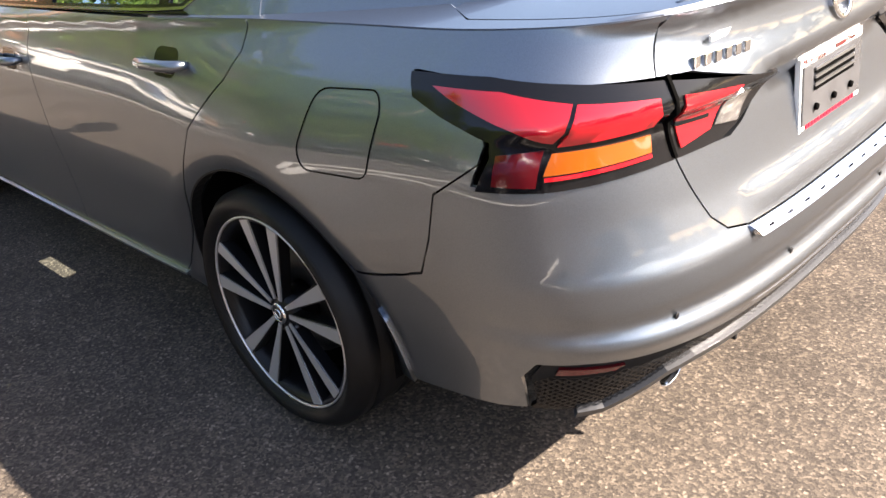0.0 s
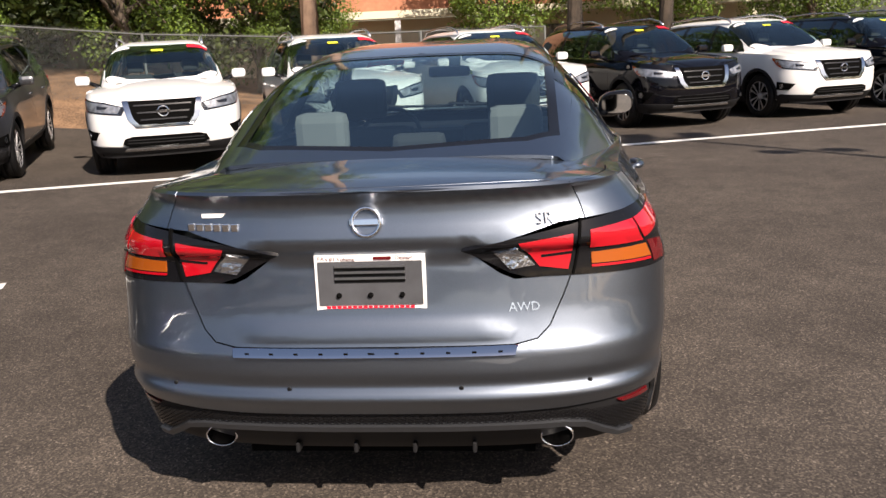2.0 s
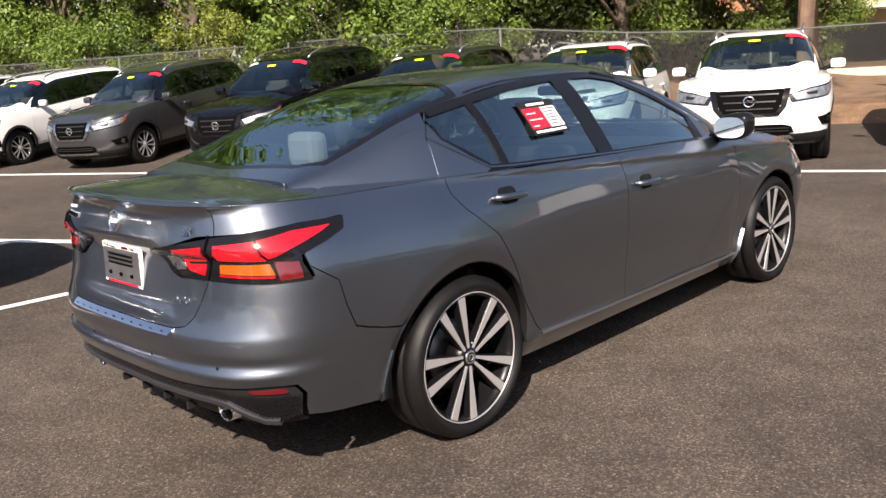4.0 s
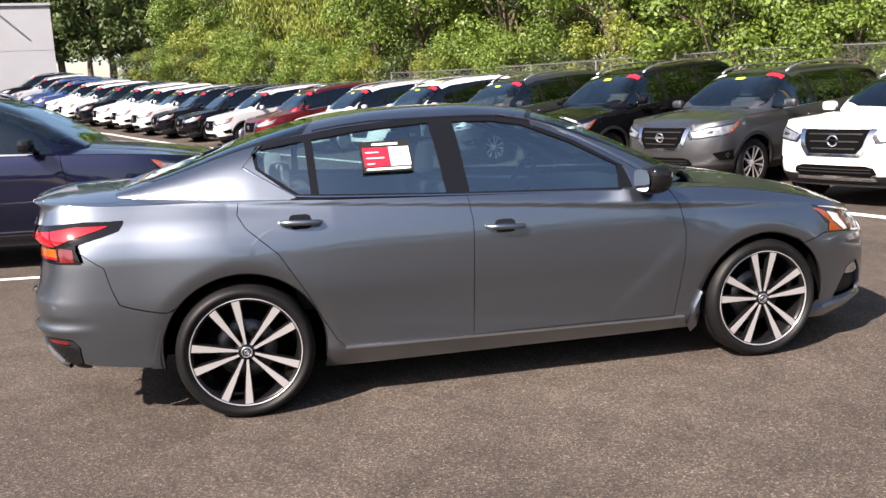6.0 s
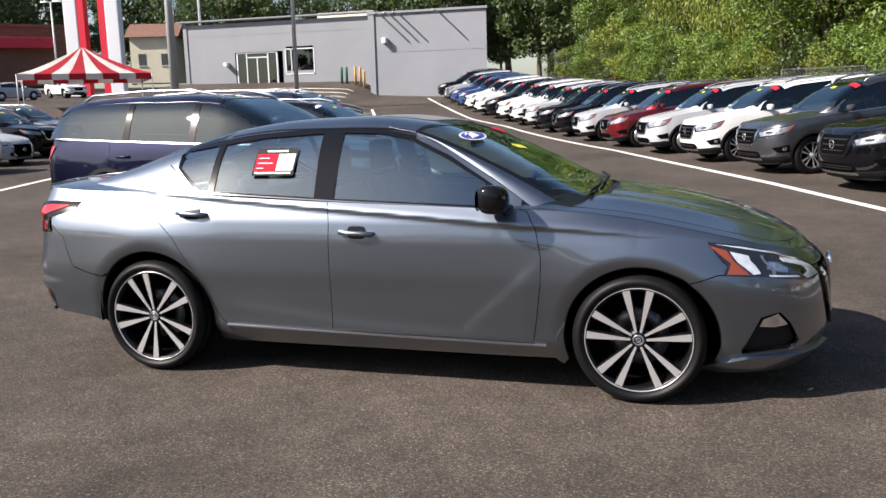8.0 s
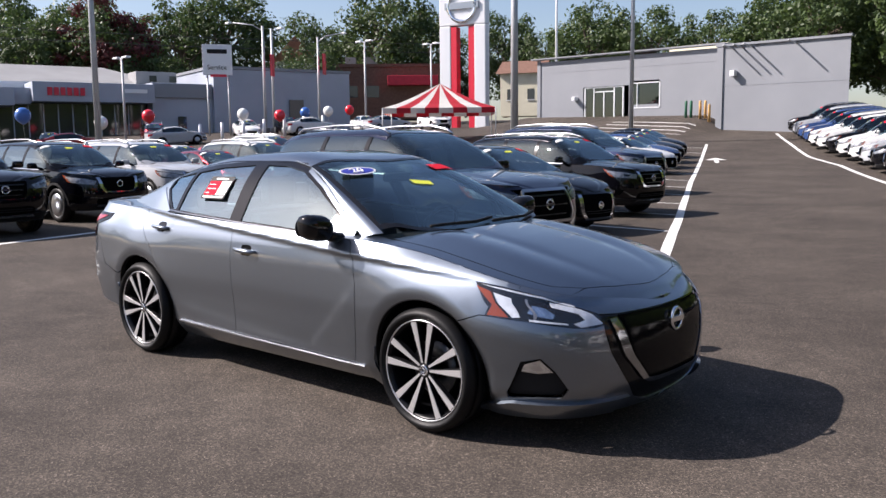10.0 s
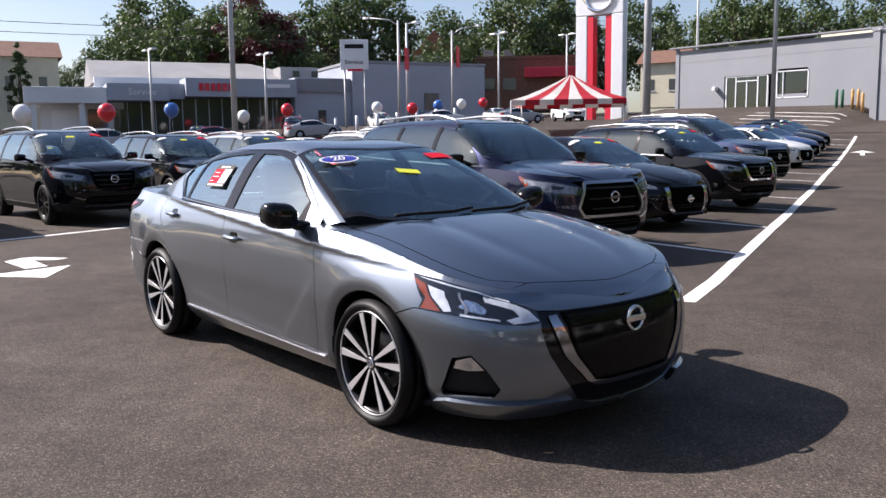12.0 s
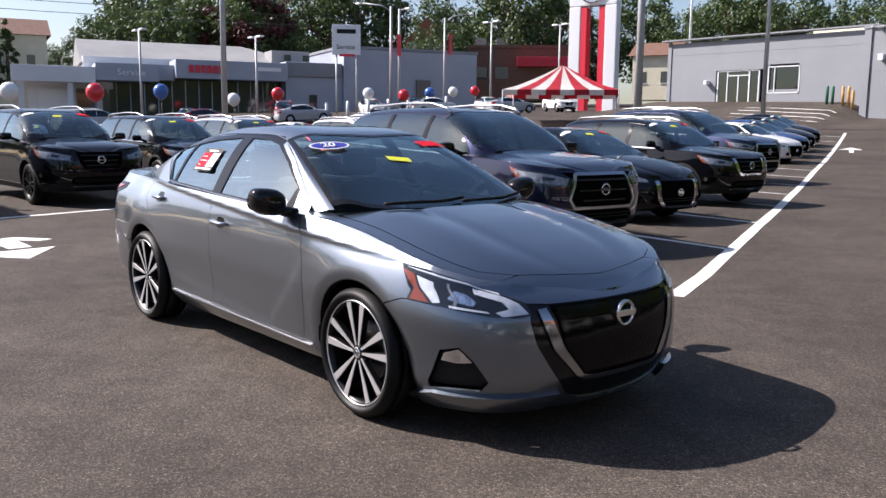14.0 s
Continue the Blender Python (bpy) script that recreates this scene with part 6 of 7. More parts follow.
NAMES = {WHITE: "white", BLACK: "black", GREY: "dark grey", SILVER: "silver", RED: "dark red", BLUE: "blue", NAVY: "navy blue", DEEP: "dark blue"}


def park(src, kind, x, y, heading, color, label, group, nose=2.44, scale=(1, 1, 1)):
    """Sets a car with the middle of its nose at (x, y)."""
    m = pose(x, y, ground_z(x, y), 0, 0, heading)
    p = m @ Vector((-nose * scale[0], 0, 0))
    z = ground_z(p.x, p.y)
    z1 = ground_z(*(m @ Vector((-1.0, 0, 0)))[:2])
    fore, aft = [m @ Vector((-nose * scale[0] + d, 0, 0)) for d in (1.45, -1.42)]
    zf, zr = ground_z(fore.x, fore.y), ground_z(aft.x, aft.y)
    at = pose(p.x, p.y, (zf + zr) / 2, 0, 0, heading) @ pose(0, 0, 0, 0, math.degrees(math.atan2(zr - zf, 2.87)), 0)
    if id(src) in USED:
        ob = copy_thing(src, at)
    else:
        ob = src
        ob.matrix_basis = at
        USED.add(id(src))
    ob.scale = scale
    ob.name = kind
    painted(ob, color)
    return tagged(ob, label, "car", group)


ROW_A = [
    (11.95, -10.55, BLACK), (11.4, -8.2, BLACK), (10.35, -5.7, WHITE), (9.35, -3.25, BLACK), (8.35, -0.72, WHITE),
    (6.55, 1.68, WHITE), (5.62, 4.05, WHITE), (4.77, 6.78, GREY), (3.84, 9.72, BLACK)]
for x, y, c in ROW_A:
    dark = (x, y) in ((6.55, 1.68), (3.84, 9.72))
    word = "black grille and dark wheels" if dark else "windscreen price stickers"
    park(KIND_DARK if dark else KIND_SUV, "suv", x, y, 202, c, f"{NAMES[c]} three-row sport utility vehicle with {word}", "cars in the display row")
far = [GREY, WHITE, SILVER, RED, SILVER, BLACK, BLACK, SILVER, WHITE, WHITE, BLACK, WHITE, WHITE, BLUE, BLUE, SILVER, BLACK]
far_y = [12.9, 16.1, 19.5, 22.6, 25.6, 28.2, 30.7, 33.0, 35.3, 37.4, 39.4, 41.6, 44.0, 46.3, 48.6, 51.0, 53.6]
for i, (c, y) in enumerate(zip(far, far_y)):
    x = float(np.interp(y, [9.72, 20, 34.5, 42.4, 54, 60], [3.84, 0.1, -6.3, -10.5, -15.9, -18.6]))
    park(KIND_SUV if i < 2 else KIND_FAR, "crossover", x, y, 202, c, f"{NAMES[c]} compact crossover with windscreen stickers", "cars in the display row", scale=(0.95, 0.96, 0.98))
# the row across the aisle
park(KIND_BLUE, "suv", -1.52, 4.62, -5, NAVY, "navy blue three-row sport utility vehicle with roof rails", "cars in the middle row")
park(KIND_SEDAN, "sedan", -2.85, 8.05, -5, BLACK, "glossy black sedan with chrome grille", "cars in the middle row", 2.39)
park(KIND_SUV, "crossover", -3.8, 11.75, -5, BLACK, "black crossover with chrome grille and roof rails", "cars in the middle row", scale=(0.95, 0.95, 0.96))
park(KIND_BLUE, "suv", -6.95, 18.0, -5, DEEP, "dark blue full-size sport utility vehicle", "cars in the middle row", scale=(1.08, 1.05, 1.14))
for i, (k, c) in enumerate([(KIND_SALOON_FAR, WHITE), (KIND_SALOON_FAR, BLUE), (KIND_SALOON_FAR, BLACK), (KIND_SALOON_FAR, BLACK)]):
    park(k, "sedan", -10.9 - 1.3 * i, 27.0 + 3.05 * i, -5, c, f"{NAMES[c]} sedan parked between painted lines", "cars in the middle row", 2.39)
# the row beyond the arrow
park(KIND_DARK, "suv", -10.6, 1.85, 3, BLACK, "black three-row sport utility vehicle with dark wheels", "cars in the rear row")
row_c = [(KIND_FAR, BLACK), (KIND_FAR, SILVER), (KIND_SALOON_FAR, RED), (KIND_FAR, WHITE), (KIND_SALOON_FAR, SILVER), (KIND_FAR, BLACK), (KIND_FAR, GREY)]
for i, (k, c) in enumerate(row_c):
    word = "crossover" if k is KIND_FAR else "sedan"
    park(k, word, -12.1 - 1.35 * i, 4.7 + 2.8 * i, 3, c, f"{NAMES[c]} {word} in a parking stall", "cars in the rear row", scale=(0.93, 0.94, 0.95))
park(KIND_FAR, "crossover", -10.0, -1.2, 3, SILVER, "silver crossover in a parking stall", "cars in the rear row", scale=(0.93, 0.94, 0.95))
# rows far across the lot
rnd = random.Random(4)
for i in range(9):
    c = rnd.choice([WHITE, SILVER, BLACK, WHITE, RED, GREY])
    park(rnd.choice([KIND_FAR, KIND_SALOON_FAR]), "parked_car", -24.0 - 0.6 * i, 5.0 + 2.9 * i, 5, c, f"{NAMES[c]} car in the far rows", "cars in the far rows", scale=(0.93, 0.94, 0.95))
for i in range(13):
    c = rnd.choice([WHITE, SILVER, BLACK, WHITE, RED, GREY])
    park(rnd.choice([KIND_FAR, KIND_SALOON_FAR]), "parked_car", -58.0 + 0.9 * i, 12.0 + 3.6 * i, rnd.choice([-25, 75]), c, f"{NAMES[c]} car near the service building", "cars by the service building", scale=(0.93, 0.94, 0.95))


# ---- buildings ----
def leaf_material(name, color, spread=0.45):
    m = bpy.data.materials.new(name)
    m.use_nodes = True
    nt = m.node_tree
    b = nt.nodes["Principled BSDF"]
    b.inputs["Roughness"].default_value = 0.55
    geo = nt.nodes.new("ShaderNodeNewGeometry")
    ramp = nt.nodes.new("ShaderNodeValToRGB")
    c = color
    ramp.color_ramp.elements[0].color = (c[0] * (1 - spread), c[1] * (1 - spread), c[2] * (1 - spread), 1)
    ramp.color_ramp.elements[1].color = (c[0] * (1.35 + spread), c[1] * (1.1 + spread), c[2], 1)
    nt.links.new(geo.outputs["Random Per Island"], ramp.inputs["Fac"])
    nt.links.new(ramp.outputs["Color"], b.inputs["Base Color"])
    thin = nt.nodes.new("ShaderNodeBsdfTranslucent")
    nt.links.new(ramp.outputs["Color"], thin.inputs["Color"])
    mix = nt.nodes.new("ShaderNodeMixShader")
    mix.inputs["Fac"].default_value = 0.35
    nt.links.new(b.outputs["BSDF"], mix.inputs[1])
    nt.links.new(thin.outputs["BSDF"], mix.inputs[2])
    nt.links.new(mix.outputs["Shader"], nt.nodes["Material Output"].inputs["Surface"])
    return m


M["leaf"] = leaf_material("summer_leaves", (0.10, 0.175, 0.034))
M["leaf_dark"] = leaf_material("dark_leaves", (0.052, 0.092, 0.032), 0.3)
M["leaf_yellow"] = leaf_material("yellow_green_leaves", (0.15, 0.205, 0.042))
# leaf green darkened in colour to stand for shade deep in the wood
M["leaf_shaded"] = leaf_material("leaves_darkened_as_shade", (0.045, 0.075, 0.020))
M["leaf_red"] = leaf_material("maroon_leaves", (0.075, 0.018, 0.022), 0.3)
M["bark"] = material("bark", (0.10, 0.075, 0.055), 0.9, vary=0.3, vary_scale=6, bump=0.8, bump_scale=30)
M["wood_pole"] = material("weathered_pole_wood", (0.30, 0.20, 0.14), 0.85, vary=0.25, vary_scale=4, bump=0.5, bump_scale=40)
M["galv"] = material("painted_steel_pole", (0.42, 0.43, 0.44), 0.5, metal=0.3)
M["brick"] = material("orange_brick_wall", (0.36, 0.15, 0.085), 0.85, vary=0.12, vary_scale=1.5, grain=0.15, grain_scale=8)
M["cream"] = material("cream_siding", (0.62, 0.58, 0.44), 0.7, vary=0.06, vary_scale=1)
M["roof_brown"] = material("brown_shingles", (0.16, 0.085, 0.06), 0.9, vary=0.2, vary_scale=3)
M["roof_pale"] = material("pale_roof_sheet", (0.27, 0.27, 0.27), 0.7, vary=0.1, vary_scale=0.4)
M["block"] = material("grey_concrete_block", (0.17, 0.165, 0.155), 0.9, vary=0.25, vary_scale=1.5, grain=0.15, grain_scale=40, bump=0.5, bump_scale=60)
M["soil"] = material("leaf_litter_soil", (0.17, 0.10, 0.055), 0.95, vary=0.4, vary_scale=2, grain=0.4, grain_scale=25, bump=0.8, bump_scale=30)
M["sign_red"] = material("sign_red", (0.62, 0.02, 0.045), 0.4)
M["sign_white"] = material("sign_white", (0.72, 0.73, 0.75), 0.35, metal=0.1)
M["window_dark"] = material("dark_window", (0.035, 0.039, 0.043), 0.06, coat=0.5)
M["yellow"] = material("faded_orange_paint", (0.55, 0.33, 0.12), 0.6, vary=0.2, vary_scale=3)
M["green_pipe"] = material("green_paint", (0.03, 0.14, 0.08), 0.5)
M["bin_blue"] = material("blue_paint", (0.03, 0.16, 0.42), 0.4)
M["awning_red"] = material("red_canvas", (0.55, 0.03, 0.05), 0.7, vary=0.1, vary_scale=2)
M["awning_white"] = material("white_canvas", (0.78, 0.77, 0.74), 0.7, vary=0.06, vary_scale=2)
M["wire"] = material("black_cable", (0.02, 0.02, 0.02), 0.6)


def wall_frame(px, py, rz):
    return pose(px, py, 0, 0, 0, rz)


def service_building():
    rz = math.degrees(math.atan2(42.3, 11.0))
    b = tagged(new("service_building"), "long low blue-grey dealership building with glazed front", "building")
    b.matrix_basis = pose(-77.5, 16.7, 0, 0, 0, rz)
    g = 1.2
    # x runs along the front, y away behind it is +y
    box("canopy_pale", (-0.2, -2.5, 4.9), (6.5, 3.0, 6.3), "white_wall", b, bevel=0.05)
    box("canopy_grey", (6.52, -2.5, 5.15), (11.9, 3.0, 6.7), "blue_wall", b, bevel=0.05)
    box("canopy_link", (11.92, -0.5, 5.4), (13.5, 3.0, 6.8), "blue_wall", b)
    box("main_fascia", (13.52, -1.5, 5.6), (24.1, 3.0, 7.35), "blue_wall", b, bevel=0.05)
    box("rear_hall", (5.8, 3.02, g), (24.0, 22.0, 7.6), "white_wall", b)
    bm = bmesh.new()
    q = [bm.verts.new(p) for p in ((5.6, 3.0, 7.0), (28.5, 3.0, 7.4), (22.5, 12.0, 9.9), (5.6, 12.0, 9.9), (5.6, 22, 7.0), (28.5, 22, 7.4))]
    for f in ((0, 1, 2, 3), (3, 2, 5, 4), (1, 5, 2), (0, 3, 4)):
        bm.faces.new([q[k] for k in f])
    part("hall_roof", bm, "roof_pale", b)
    for x in (0.3, 4.2):
        box("column", (x, -2.2, g), (x + 0.45, -1.75, 4.9), "white_wall", b)
    box("garage_wall", (1.0, 1.0, g), (8.0, 1.4, 5.0), "white_wall", b)
    box("garage_door", (1.9, 0.9, g), (4.3, 0.99, 4.4), "sign_white", b, bevel=0.02)
    for x in (5.0, 5.0 + 2.2):
        box("dark_bay", (x, 0.9, g), (x + 1.7, 0.99, 4.5), "window_dark", b)
    box("glass_front", (8.2, 1.0, g), (24.0, 1.3, 5.6), "window_dark", b)
    for k in range(13):
        x = 8.4 + 1.25 * k
        box("mullion", (x, 0.9, g), (x + 0.10, 0.99, 5.5), "blue_wall", b)
    box("low_wing", (24.12, -0.5, g), (30.0, 6.0, 7.6), "blue_wall", b, bevel=0.05)
    box("low_fascia", (24.12, -0.8, 6.2), (29.9, -0.52, 7.5), "grey_wall", b)
    box("roof_unit", (23.9, 4.0, 7.62), (27.9, 7.0, 9.0), "roof_pale", b)
    for x in (25.2, 27.2):
        box("unit_window", (x, 3.9, 8.0), (x + 0.7, 3.98, 8.6), "window_dark", b)
    box("end_wing", (30.02, -1.0, g), (45.2, 14.0, 9.1), "blue_wall", b, bevel=0.05)
    box("end_coping", (29.9, -1.1, 9.12), (45.3, 14.1, 9.4), "grey_wall", b)
    for x, z0, z1, w in ((38.0, 2.0, 6.2, 1.6), (26.5, 2.2, 4.4, 0.8)):
        box("door", (x, -1.2 if x > 30 else -0.62, z0), (x + w, -1.02 if x > 30 else -0.52, z1), "window_dark", b)
    face = pose(0, 0, 0, 90, 0, 0)
    text_on("wall_lettering", "Service", 0.85, pose(8.3, -2.56, 5.65) @ face, "sign_white", b, "white raised word on the fascia")
    # the maker's name, as plain red blocks, and the second name, as a pale bar
    for k in range(6):
        box("name_block", (14.7 + 0.55 * k, -1.62, 6.15), (15.1 + 0.55 * k, -1.51, 6.85), "sign_red", b)
    box("name_bar", (21.1, -1.60, 6.5), (23.4, -1.51, 6.85), "sign_white", b)
    return b


def showroom():
    b = tagged(new("showroom_building"), "low pale grey panel building with glazed door and window", "building")
    b.matrix_basis = pose(-38.0, 57.0, 0, 0, 0, 0)
    g = 1.0
    # front wall with its openings, in pieces
    def seg(x0, x1, z0, z1):
        box("wall_panel", (x0, 0, z0), (x1, 0.3, z1), "grey_wall", b)
    seg(0, 4.4, g, 8.25)
    seg(4.4, 8.6, 5.95, 8.25)
    seg(8.6, 8.9, g, 8.25)
    seg(8.9, 11.2, 6.25, 8.25)
    seg(8.9, 11.2, g, 4.4)
    seg(11.2, 16.6, g, 8.25)
    for z in (7.3,):
        box("panel_joint", (0.0, -0.012, z), (16.5, -0.002, z + 0.02), "joint", b)
    box("corner_pier", (-0.12, -0.07, g), (0.22, -0.002, 8.4), "grey_wall", b, bevel=0.02)
    box("wall_side", (-0.2, 0.3, g), (0.1, 16, 8.2), "grey_wall", b)
    box("wall_back", (-0.2, 16, g), (18, 16.3, 8.2), "grey_wall", b)
    box("flat_roof", (0.1, 0.3, 7.9), (16.6, 16, 8.1), "roof_pale", b)
    box("coping", (-0.55, -0.40, 8.45), (16.5, 0.35, 8.55), "grey_wall", b)
    box("roof_house", (9.0, 6.0, 8.1), (14.0, 10.0, 9.3), "cream", b)
    box("room_back", (4.0, 2.2, g), (12.0, 2.4, 6.5), "matte", b)
    box("room_floor", (4.0, 0.3, 3.1), (12.0, 2.2, 3.4), "matte", b)
    box("room_ceiling", (4.0, 0.3, 6.3), (12.0, 2.2, 6.5), "matte", b)
    # glazed entrance
    d = new("entrance")
    d.parent = b
    for x0, x1, z0, z1 in ((4.5, 8.1, 5.86, 5.95), (4.5, 4.6, 3.4, 5.95), (5.35, 5.43, 3.4, 5.95), (6.28, 6.36, 3.4, 5.55), (7.2, 7.3, 3.4, 5.95), (8.0, 8.1, 3.4, 5.95), (5.4, 7.25, 5.5, 5.58), (4.5, 8.1, 3.3, 3.42)):
        box("frame_bar", (x0, 0.05, z0), (x1, 0.2, z1), "sign_white", d)
    box("door_glass", (4.55, 0.12, 3.35), (8.05, 0.14, 5.9), "glass_dark", d)
    w = new("window")
    w.parent = b
    for x0, x1, z0, z1 in ((8.8, 11.3, 6.02, 6.10), (8.8, 11.3, 4.1, 4.18), (8.8, 8.88, 4.1, 6.10), (11.22, 11.3, 4.1, 6.10), (9.3, 9.36, 4.1, 6.10)):
        box("frame_bar", (x0, -0.03, z0), (x1, 0.2, z1), "sign_white", w)
    box("window_glass", (8.85, 0.12, 4.15), (11.25, 0.14, 6.05), "glass_dark", w)
    # projecting block
    bm = bmesh.new()
    foot = ((16.7, -1.6), (25.4, -1.6), (21.0, 10), (16.7, 10))
    q = [bm.verts.new((x, y, z)) for z in (g, 8.1) for x, y in foot]
    for f in ((3, 2, 1, 0), (4, 5, 6, 7), (0, 1, 5, 4), (1, 2, 6, 5), (2, 3, 7, 6), (3, 0, 4, 7)):
        bm.faces.new([q[k] for k in f])
    part("block_wall", bm, "grey_wall", b)
    box("block_pier", (16.5, -1.7, g), (16.95, -0.1, 8.3), "grey_wall", b)
    box("block_coping", (16.4, -1.75, 8.12), (25.5, -1.3, 8.28), "grey_wall", b)
    box("panel_joint", (16.96, -1.615, 5.35), (25.4, -1.605, 5.37), "joint", b)
    for x in (17.6, 18.3, 19.0, 22.0):
        tube("sign_arm", [(x, -1.6, 7.95), (x - 0.05, -3.1, 8.05)], 0.06, "galv", b, 6)
    box("wall_lamp", (17.6, -2.1, 6.0), (17.95, -1.62, 6.4), "sign_white", b, bevel=0.04)
    box("wall_lamp", (3.6, -0.5, 4.9), (3.9, -0.02, 5.2), "sign_white", b, bevel=0.04)
    return b


service_building()
showroom()
for k in range(4):
    painted_line("ramp_line", [(-29.0, 50.9 + 1.0 * k), (-21.8, 50.9 + 1.0 * k)], 0.13, "faded white ramp marking beside the grey building")
for i, (x, mat) in enumerate(((-23.9, "green_pipe"), (-23.5, "green_pipe"), (-22.8, "yellow"), (-22.4, "yellow"), (-22.1, "yellow"))):
    o = lathe("bollard", [(0.0, 1.3), (0.07, 1.27), (0.10, 1.17), (0.10, 0.0), (0, 0)], mat, None, 14, axis="z", m=pose(x, 55.6, ground_z(x, 55.6) - 0.05))
    tagged(o, f"{'green' if mat == 'green_pipe' else 'yellow'} steel bollard by the grey wall", "bollard", "bollards by the wall")


def house(name, label, x, y, rz, w, d, z0, z_eave, z_ridge, wall, roof):
    h = tagged(new(name), label, "building")
    h.matrix_basis = pose(x, y, 0, 0, 0, rz)
    box("wall", (-w / 2, -d / 2, z0), (w / 2, d / 2, z_eave), wall, h)
    bm = bmesh.new()
    e = 0.5
    q = [bm.verts.new(p) for p in ((-w / 2 - e, -d / 2 - e, z_eave), (w / 2 + e, -d / 2 - e, z_eave), (w / 2 + e, d / 2 + e, z_eave), (-w / 2 - e, d / 2 + e, z_eave), (-w / 2 - e, 0, z_ridge), (w / 2 + e, 0, z_ridge))]
    for f in ((0, 1, 5, 4), (2, 3, 4, 5), (0, 4, 3), (1, 2, 5), (3, 2, 1, 0)):
        bm.faces.new([q[k] for k in f])
    part("roof", bm, roof, h)
    for k in range(max(2, int(w / 3.5))):
        wx = -w / 2 + (k + 0.5) * w / max(2, int(w / 3.5))
        for zz in np.arange(z0 + 2.8, z_eave - 0.8, 2.8):
            win = new("window")
            win.parent = h
            box("pane", (wx - 0.45, -d / 2 - 0.03, zz - 0.7), (wx + 0.45, -d / 2 + 0.02, zz + 0.7), "window_dark", win)
            box("sill", (wx - 0.55, -d / 2 - 0.10, zz - 0.80), (wx + 0.55, -d / 2 + 0.02, zz - 0.72), "white_wall", win)
    return h


house("cream_house", "cream two-storey house with brown roof", -112.0, 19.5, 78, 18, 10, 3.0, 11.6, 13.9, "cream", "roof_brown")
house("red_roof_house", "pale house with red-brown gable roof", -104.5, 85.0, -40, 7, 6, 8.0, 14.4, 18.3, "white_wall", "brick")
house("dark_house", "small pale house with dark roof", -63.0, 90.0, 20, 5.5, 5, 5.0, 10.5, 12.3, "cream", "roof_brown")
shop = tagged(new("brown_shop"), "low brown brick shop with red awning", "building")
shop.matrix_basis = pose(-80.0, 82.5, 0, 0, 0, 44)
box("wall", (-9, 0, 5), (9, 10, 12.2), M["roof_brown"], shop)
box("parapet", (-9.2, -0.2, 12.2), (9.2, 10.2, 12.6), "roof_brown", shop)
box("awning", (-1.0, -1.6, 9.6), (6.0, -0.01, 10.9), "awning_red", shop, bevel=0.05)
for x in (-7, -4):
    box("roof_unit", (x, 3, 12.62), (x + 1.5, 5, 13.8), "roof_pale", shop)
    box("window", (x, -0.06, 8.0), (x + 1.8, -0.01, 9.6), "window_dark", shop)


def light_pole(x, y, top, label, arms=((-0.9, 0), (0.9, 0)), r=0.11, head="flat", base=None, rz=0.0):
    p = tagged(new("light_pole"), label, "light pole", "light poles on the lot")
    z = ground_z(x, y)
    p.matrix_basis = pose(x, y, z, 0, 0, rz)
    h = top - z
    lathe("shaft", [(0.0, 0.0), (r, 0.0), (r * 0.7, h), (0.0, h)], "galv", p, 14, axis="z")
    lathe("footing", [(0, 0), (r * 2.4, 0), (r * 2.4, 0.5), (0, 0.55)], "block", p, 14, axis="z")
    for ax, ay in arms:
        if head == "flat":
            tube("arm", [(0, 0, h - 0.1), (ax * 0.6, ay * 0.6, h)], 0.04, "galv", p, 6)
            box("lamp_head", (ax * 0.75 - 0.35, ay * 0.75 - 0.2, h - 0.06), (ax * 0.75 + 0.35, ay * 0.75 + 0.2, h + 0.08), "sign_white", p, bevel=0.03)
        else:
            tube("arm", [(0, 0, h - 0.4), (ax * 0.3, ay * 0.3, h + 0.1), (ax * 0.9, ay * 0.9, h + 0.35)], 0.05, "galv", p, 6)
            box("lamp_head", (ax - 0.45, ay - 0.14, h + 0.27), (ax + 0.1, ay + 0.14, h + 0.42), "sign_white", p, bevel=0.04)
    return p


POLE = "slim grey steel lot light pole"
near_pole = light_pole(-1.23, -9.0, 9.0, "grey steel lot light pole with a banner and floodlights", ((-0.45, 0.6), (0.45, -0.6), (0.5, 0.5)), r=0.075)
tube("banner_arm", [(0, 0, 4.42), (-0.4, 0.52, 4.42)], 0.018, "galv", near_pole, 6)
tube("banner_arm", [(0, 0, 2.75), (-0.4, 0.52, 2.75)], 0.018, "galv", near_pole, 6)
banner = box("banner", (0.06, -0.006, 2.77), (0.64, 0.006, 4.40), "sign_white", near_pole, bevel=0.003)
banner.matrix_basis = pose(0, 0, 0, 0, 0, 127.5)
tube("floodlight_bar", [(0.0, -0.42, 7.12), (0.0, 0.42, 7.12)], 0.025, "galv", near_pole, 6)
for side in (-1, 1):
    box("floodlight", (-0.1, side * 0.38 - 0.16, 7.0), (0.1, side * 0.38 + 0.16, 7.22), "galv", near_pole, bevel=0.03)
light_pole(-35.6, 16.3, 16.0, POLE, r=0.16)
light_pole(-57.0, 29.4, 8.2, POLE)
light_pole(-60.5, 21.5, 8.4, POLE)
light_pole(-55.3, 41.3, 11.5, "grey street light pole with curved arm", ((-2.4, -1.6),), 0.14, "arm")
light_pole(-54.9, 41.9, 11.3, "grey street light pole beside the banner", ((0.9, 0.6),), 0.14)
light_pole(-54.8, 46.9, 11.0, "grey street light pole with curved arm", ((1.8, 1.6),), 0.12, "arm")
light_pole(-53.5, 51.4, 10.9, POLE)
light_pole(-55.8, 63.1, 11.8, POLE)
